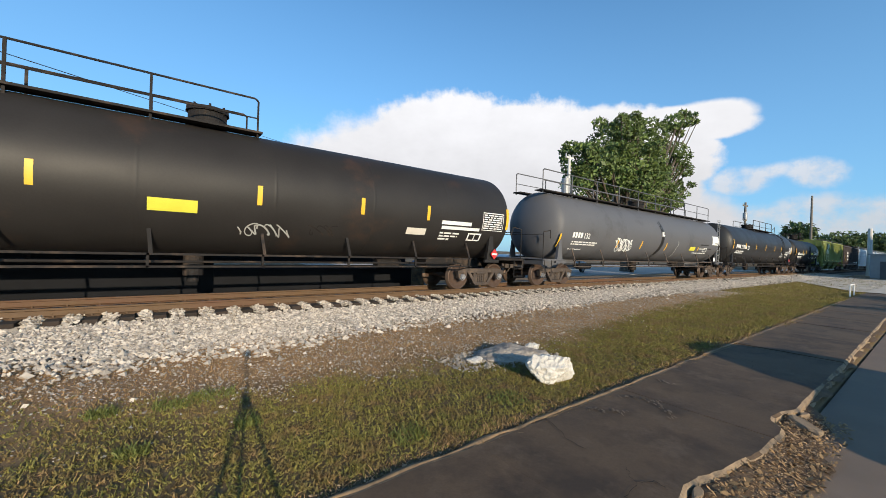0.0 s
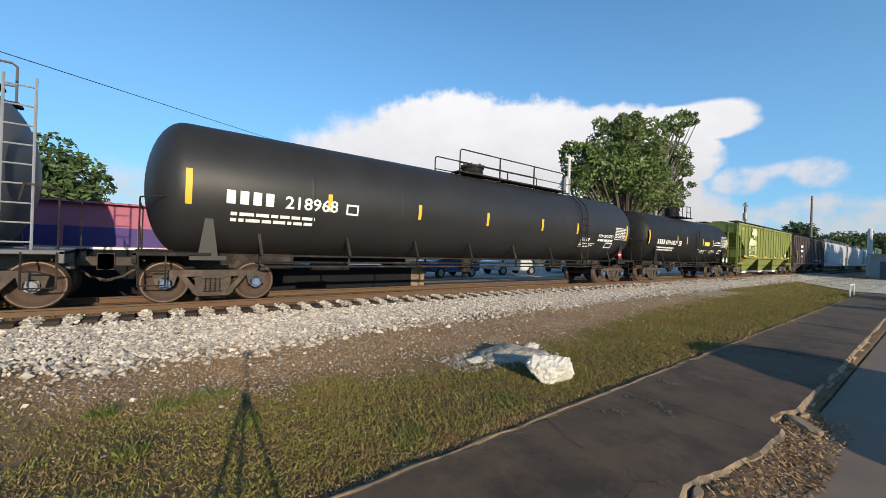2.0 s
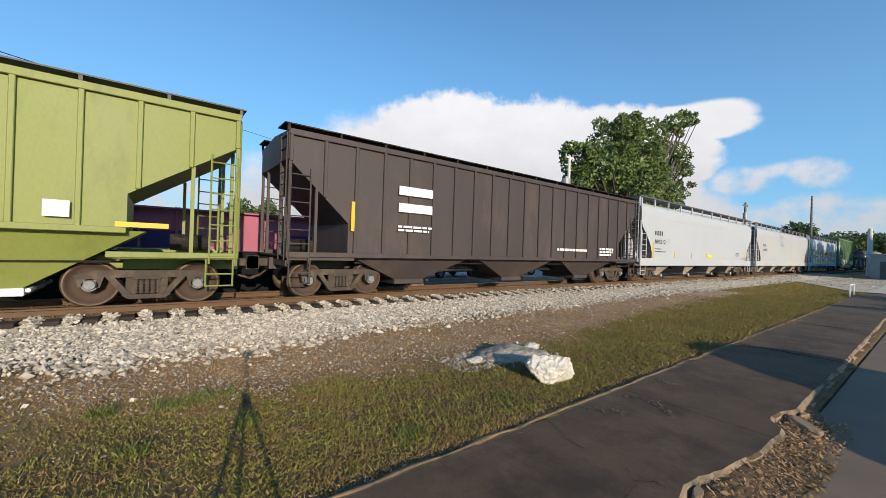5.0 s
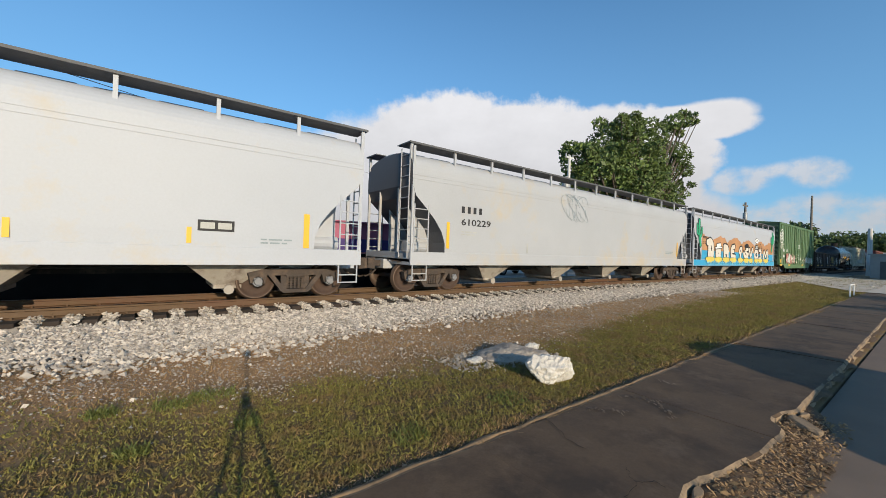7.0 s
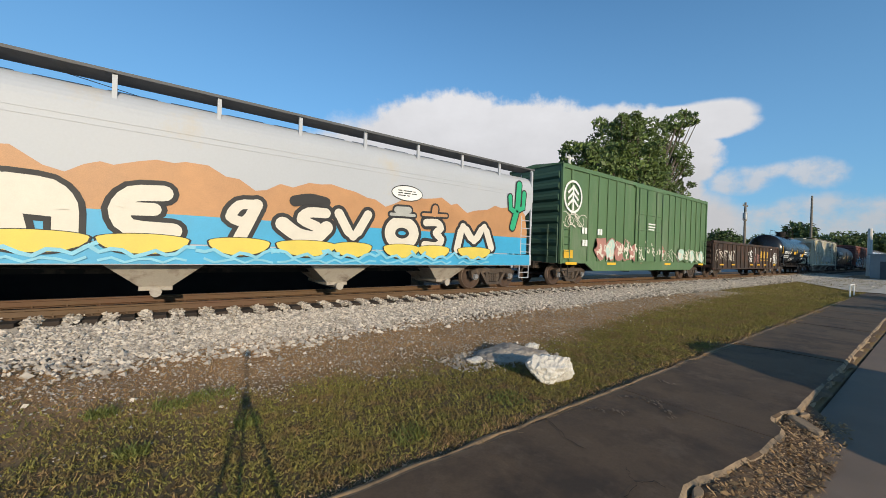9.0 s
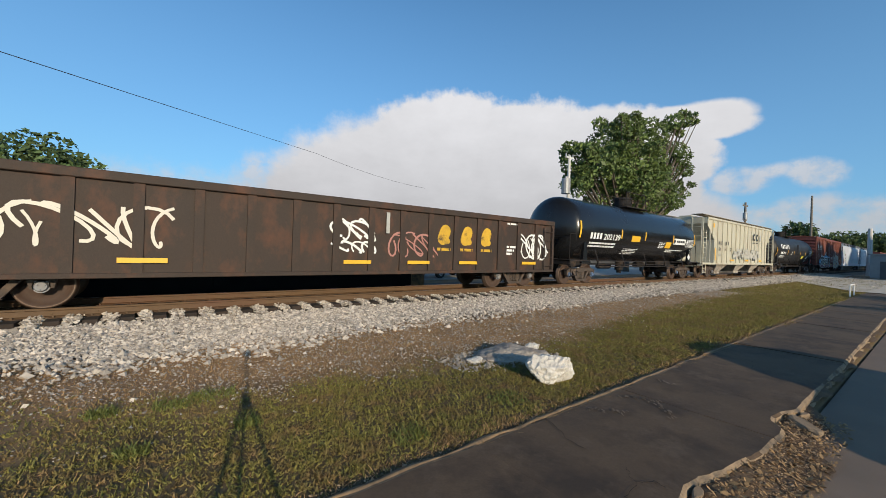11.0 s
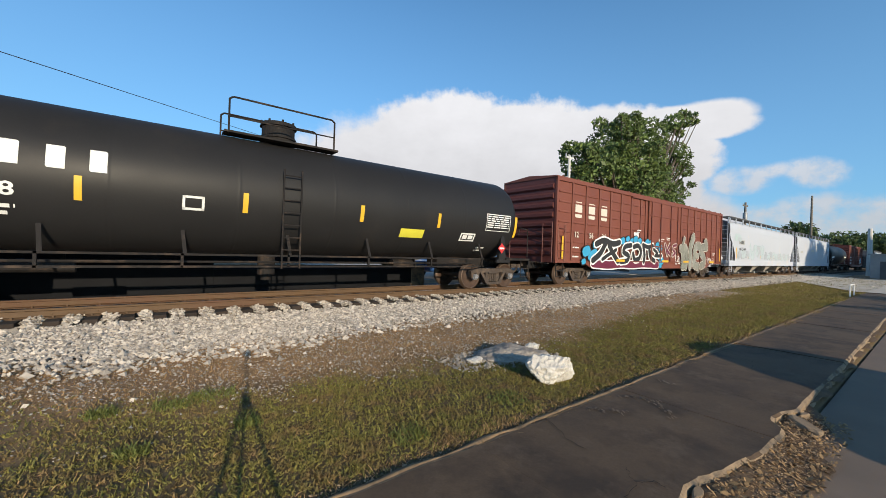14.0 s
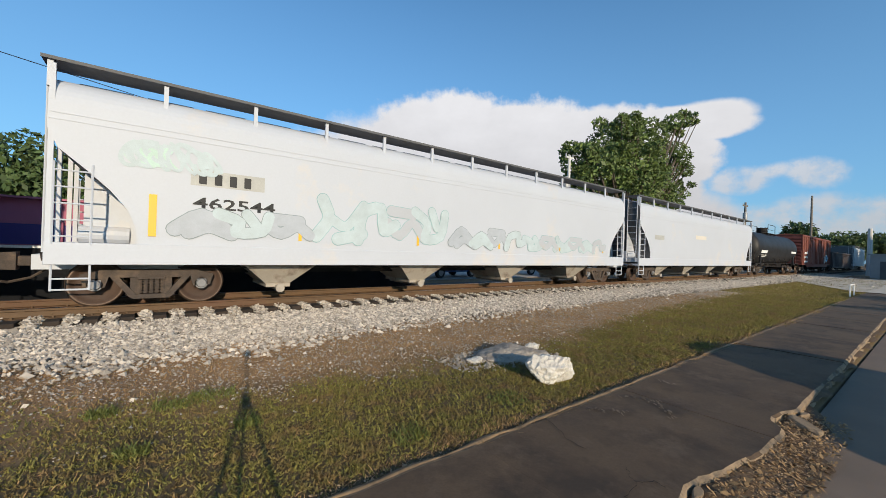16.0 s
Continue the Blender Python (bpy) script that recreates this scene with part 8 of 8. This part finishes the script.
def make_crossing():
    xs, ys = np.arange(33, 62, 0.8), np.concatenate([np.arange(1.0, 9.9, 0.5), [9.85]])
    X, Y = np.meshgrid(xs, ys, indexing="ij")
    edge = 38.5 + (Y - 5.5) * 2.4
    Z = bank(Y) + 0.035
    idx = np.arange(X.size).reshape(X.shape)
    X = np.maximum(X, np.minimum(edge, 61.0))
    f = np.stack([idx[:-1, :-1], idx[1:, :-1], idx[1:, 1:], idx[:-1, 1:]], -1).reshape(-1, 4)
    keep = [q for q in f.tolist() if X.ravel()[q[1]] - X.ravel()[q[0]] > 0.01 or X.ravel()[q[2]] - X.ravel()[q[3]] > 0.01]
    tagged(raw("gravel_crossing", np.stack([X, Y, Z], -1).reshape(-1, 3).tolist(), keep, M["gravelroad"]), "pale gravel crossing over the track", "road", kind="structure")
    xy = scatter(2600, 38, 60, 2.5, 9.6, 71, lambda p: (p[:, 0] > 39.5 + (p[:, 1] - 5.5) * 2.4) * 1.0)
    tagged(stones("loose_gravel", xy, bank(xy[:, 1]) + 0.03, 0.03, M["stone"], seed=72), "loose pale stones on the gravel crossing", "gravel", kind="stuff")


make_crossing()


def make_barrier():
    b = new("low_barrier")
    tagged(b, "low white-painted steel barrier on the verge", "barrier")
    bm = bmesh.new()
    box(bm, 28.2, 28.28, 2.77, 2.83, -0.05, 0.55, 0.01)
    part("post", bm, M["white"], b)
    bm = bmesh.new()
    box(bm, 28.2, 29.7, 2.775, 2.825, 0.554, 0.61, 0.01)
    part("rail_bar", bm, M["white"], b)
    bm = bmesh.new()
    box(bm, 29.62, 29.70, 2.77, 2.83, -0.05, 0.55, 0.01)
    part("post", bm, M["white"], b)


make_barrier()


def utility_pole(x, y, height, r, mat, label, arm=None, can=False):
    p = new("utility_pole")
    tagged(p, label, "utility pole", "utility poles")
    bm = bmesh.new()
    rod(bm, (x, y, -0.1), (x, y, height), r, 12, r * 0.7)
    part("shaft", bm, mat, p)
    for z, w in arm or ():
        bm = bmesh.new()
        box(bm, x - w * 0.5, x + w * 0.5, y - 0.06, y + 0.06, z - 0.06, z + 0.06)
        part("crossarm", bm, mat, p)
        for k in (-0.45, 0.45):
            bm = bmesh.new()
            rod(bm, (x + k * w, y, z + 0.06), (x + k * w, y, z + 0.28), 0.06, 8)
            part("insulator", bm, M["grey"], p)
    if can:
        bm = bmesh.new()
        rod(bm, (x - 0.45, y - 0.1, height - 2.9), (x - 0.45, y - 0.1, height - 1.8), 0.32, 14)
        rod(bm, (x - 0.45, y - 0.1, height - 1.8), (x - 0.45, y - 0.1, height - 1.62), 0.1, 8)
        part("transformer", bm, M["grey"], p)
    return p


# ---------- trees ----------
def leaf_cloud(centres, per, size, seed, squash=0.85):
    """Loose leaves in uneven clumps about the given (x, y, z, r) centres; two-sided quads bent at the rib."""
    rng = np.random.default_rng(seed)
    V, n0 = [], 0
    pts = []
    for cx, cy, cz, r in centres:
        n = int(per * r * r)
        d = rng.standard_normal((n, 3))
        d /= np.linalg.norm(d, axis=1)[:, None]
        k = 12
        lob = rng.standard_normal((k, 3))
        lob /= np.linalg.norm(lob, axis=1)[:, None]
        near = np.max(d @ lob.T, axis=1)
        rad = r * (0.50 + 0.60 * np.clip((near - 0.70) / 0.28, 0, 1)) * rng.uniform(0.45, 1.0, n) ** 0.35
        pts.append(np.array([cx, cy, cz]) + d * rad[:, None] * [1, 1, squash])
    p = np.concatenate(pts)
    n = len(p)
    a = rng.standard_normal((n, 3))
    a /= np.linalg.norm(a, axis=1)[:, None]
    b = np.cross(a, rng.standard_normal((n, 3)))
    b /= np.linalg.norm(b, axis=1)[:, None]
    s = size * rng.lognormal(0, 0.3, (n, 1))
    v = np.stack([p - a * s, p + b * s * 0.45, p + a * s, p - b * s * 0.45], 1).reshape(-1, 3)
    i = (np.arange(n) * 4)[:, None]
    return v, np.concatenate([i + [0, 1, 2], i + [0, 2, 3]])


def tree(x, y, trunk_r, fork, centres, per, size, seed, label, mat, group="", kind=""):
    t = new("tree")
    tagged(t, label, "tree", group)
    bm = bmesh.new()
    rod(bm, (x, y, -0.1), (x + 0.1, y, fork * 0.55), trunk_r * 1.15, 10, trunk_r * 0.85)
    rod(bm, (x + 0.1, y, fork * 0.55), (x, y, fork), trunk_r * 0.85, 10, trunk_r * 0.6)
    for cx, cy, cz, r in centres:
        mid = Vector(((x + cx) / 2, (y + cy) / 2, fork + (cz - fork) * 0.35))
        rod(bm, (x, y, fork - 0.3), mid, trunk_r * 0.42, 7, trunk_r * 0.28)
        rod(bm, mid, (cx, cy, cz + r * 0.3), trunk_r * 0.28, 7, trunk_r * 0.06)
    part("trunk", bm, M["bark"], t)
    v, f = leaf_cloud(centres, per, size, seed)
    ob = raw("crown", v.tolist(), f.tolist(), mat, t)
    return t
OAK = [(29.3, 18.8, 9.4, 2.05), (29.3, 20.3, 10.8, 1.01), (38.7, 21.5, 13.7, 2.53), (37.9, 19.5, 14.5, 1.49), (45.6, 20.8, 15.9, 1.97), (48.6, 19.4, 17.3, 1.6), (54.4, 20.2, 19.4, 1.09), (50.8, 21.0, 13.7, 2.68), (36.2, 17.8, 9.6, 2.95), (32.5, 19.2, 8.1, 2.39), (53.2, 20.5, 10.2, 1.44), (53.4, 20, 12.7, 1.08), (47.4, 21.5, 9.1, 2.73), (28.5, 19.0, 7.7, 1.35)]
pick = random.Random(77)
TWIGS = []
for a, b, c, d in OAK:
    for _ in range(5):
        t, e = pick.uniform(0, 6.283), pick.uniform(-0.5, 1.2)
        TWIGS.append((a + d * 1.05 * math.cos(t) * math.cos(e), b + d * 1.05 * math.sin(t) * math.cos(e), c + d * 0.95 * math.sin(e), d * pick.uniform(0.22, 0.42)))
tree(39.4, 20.2, 0.42, 4.2, OAK + TWIGS + [(41.5, 20.5, 11.0, 3.2), (34.5, 19.5, 9.8, 2.6), (45.5, 20.8, 12.0, 2.7), (40.0, 20.0, 7.4, 2.8), (47.5, 20.4, 7.4, 2.2)], 430, 0.15, 5, "broad leafy shade tree behind the track", M["leaf"])

utility_pole(24.5, 17.0, 9.0, 0.14, M["palepole"], "pale weathered pole with a grey transformer can", ((8.85, 0.9),), True)
utility_pole(78.2, 20.0, 11.2, 0.22, M["pole"], "brown wooden pole with crossarms and transformer", ((10.6, 2.6), (8.2, 1.6)), True)
utility_pole(104.6, 16.0, 14.9, 0.24, M["pole"], "tall bare wooden pole", ((14.4, 1.4),))
utility_pole(77.8, 6.0, 6.5, 0.32, M["palepole"], "short pale concrete pole by the crossing")


def cable(name, p, q, sag, label, r=0.012):
    bm = bmesh.new()
    p, q = Vector(p), Vector(q)
    pts = [p.lerp(q, t / 16) - Vector((0, 0, sag * 4 * (t / 16) * (1 - t / 16))) for t in range(17)]
    tube(bm, pts, r, 5)
    tagged(mesh_object(name, bm, M["wire"]), label, "cable")


cable("overhead_cable", (-16.2, -2.0, 3.4), (10.0, 30.0, 8.88), 0.0, "thin black overhead service cable", 0.012)
cable("overhead_cable", (10.0, 30.0, 8.88), (24.5, 36.0, 8.6), 0.3, "thin black overhead service cable", 0.012)


def bush_centres(x, y, w, h, n, seed, base=0.4):
    rng = random.Random(seed)
    return [(x + rng.uniform(-0.5, 0.5) * w, y + rng.uniform(-0.3, 0.3) * w, base + (h - base) * rng.uniform(0.25, 0.8), rng.uniform(0.24, 0.36) * min(w, h * 1.3)) for _ in range(n)]


# a wooded skyline in the distance
for i, (az, dist, w, h) in enumerate(((-12.5, 60, 12, 13), (-17, 75, 16, 13), (-8.5, 90, 12, 11.5), (4, 130, 16, 9.5), (10, 95, 9, 11.5), (15, 140, 14, 8), (71.5, 190, 16, 10.5), (73.8, 190, 15, 12), (76.2, 210, 16, 11), (78.2, 200, 12, 11.0),
                                     (80.2, 150, 9.5, 12.6), (81.9, 230, 12, 11.5), (83.0, 240, 14, 14), (84.2, 215, 11, 14.2), (85.4, 240, 13, 12), (86.5, 225, 12, 13.2), (87.8, 260, 17, 14), (89.5, 200, 14, 13))):
    a = radians(az)
    x, y = dist * math.sin(a), dist * math.cos(a)
    cs = bush_centres(x, y, w, h, 10, 100 + i, h * 0.2)
    tree(x, y, 0.3, h * 0.3, cs, 26 if dist > 100 else 60, 0.5 if dist > 100 else 0.34, 200 + i, "distant round-headed tree on the skyline", M["leafdark"], "skyline trees")

# unseen trees and shrubs, added across the street to shade lawn, pavement and track
for i, (x, y, w, h) in enumerate(((66.5, -18, 12, 9.6), (77, -19, 13, 9.9), (88, -18, 13, 9.6), (100, -19, 14, 10.2), (113, -18, 14, 9.8), (127, -19, 14, 10))):
    cs = bush_centres(x, y, w * 1.1, h, 16, 300 + i, 1.0)
    tree(x, y, 0.3, h * 0.35, cs, 70, 0.45, 320 + i, "unseen leafy tree added to shade the far track", M["leafdark"], "street trees")


def shrub(x, y, w, h, seed):
    s = new("shrub")
    tagged(s, "unseen green shrub added to shade pavement and lawn", "shrub", "street shrubs")
    bm = bmesh.new()
    cs = bush_centres(x, y, w, h, 7, seed, 0.3)
    for cx, cy, cz, r in cs:
        rod(bm, (x, y, -0.15), (cx, cy, cz), 0.05, 6, 0.015)
    part("stem", bm, M["bark"], s)
    v, f = leaf_cloud(cs, 420, 0.13, seed + 1)
    raw("foliage", v.tolist(), f.tolist(), M["leafdark"], s)


# unseen car, its outline shaped for the shadow over pavement and road
def shadow_hatchback(x, y):
    c = new("shadow_hatchback")
    tagged(c, "unseen silver hatchback added to shade the pavement", "car")
    prof = [(-2.25, 0.30), (-2.30, 0.62), (-2.10, 0.82), (-1.68, 0.93), (-0.62, 1.04), (-0.42, 1.19), (0.02, 1.40), (0.50, 1.54), (0.95, 1.53), (1.40, 1.41), (1.98, 1.22), (2.12, 0.85), (2.08, 0.35)]
    bm = bmesh.new()
    prism(bm, prof, -0.86, 0.86)
    bmesh.ops.recalc_face_normals(bm, faces=bm.faces)
    bmesh.ops.bevel(bm, geom=list(bm.edges), offset=0.04, segments=2, affect="EDGES")
    part("body", bm, M["carwhite"], c)
    bm = bmesh.new()
    prism(bm, [(-0.25, 1.06), (0.10, 1.34), (0.55, 1.45), (0.95, 1.44), (1.35, 1.30), (1.45, 1.06)], -0.87, 0.87)
    bmesh.ops.recalc_face_normals(bm, faces=bm.faces)
    part("side_windows", bm, M["glass"], c)
    for u in (-1.42, 1.35):
        for s in (-1, 1):
            bm = bmesh.new()
            rod(bm, (u, s * 0.68, 0.31), (u, s * 0.88, 0.31), 0.31, 18)
            part("wheel", bm, M["rubber"], c)
    c.matrix_basis = pose(x, y, -0.10)


shadow_hatchback(6.90, -3.46)
shrub(1.20, -6.55, 1.3, 1.95, 403)
shrub(20.6, -9.0, 2.4, 3.3, 405)
shrub(26.8, -9.5, 2.6, 3.6, 407)


def make_shed():
    shed = new("grey_shed")
    tagged(shed, "plain grey block shed beside the crossing", "shed")
    bm = bmesh.new()
    box(bm, 68.2, 74, -2.0, 5.2, -0.1, 2.75)
    part("wall", bm, M["grey"], shed)
    bm = bmesh.new()
    box(bm, 68.0, 74.2, -2.2, 5.4, 2.754, 2.9)
    part("roof", bm, M["grey"], shed)
    bm = bmesh.new()
    box(bm, 68.15, 68.197, 3.4, 4.4, -0.1, 2.0)
    part("door", bm, M["tank_grey"], shed)


make_shed()


# ---------- what moves ----------
def travel(t):
    t = t - 7.987
    return SPEED * t + 0.5 * GAIN * t ** 2


def motions():
    for ob, x in CARS:
        walk(ob, [(t, pose(x - travel(t), TRACK, RAIL)) for t in range(0, 17)])
    for k in (0, 1):
        lead = WHEELS[k]
        at = lead.location.copy()
        rows = []
        for i in range(0, 481):
            t = i / 30
            turn = -math.degrees((travel(t) - travel(0)) / WHEEL)
            rows.append((t, pose(at.x, at.y, at.z) @ Matrix.Rotation(radians(turn % 360), 4, "Y")))
        walk(lead, rows)
        for other in WHEELS[k + 2::2]:
            other.rotation_mode = "QUATERNION"
            other.animation_data_create()
            other.animation_data.action = lead.animation_data.action
            other.animation_data.action_slot = lead.animation_data.action_slot


motions()
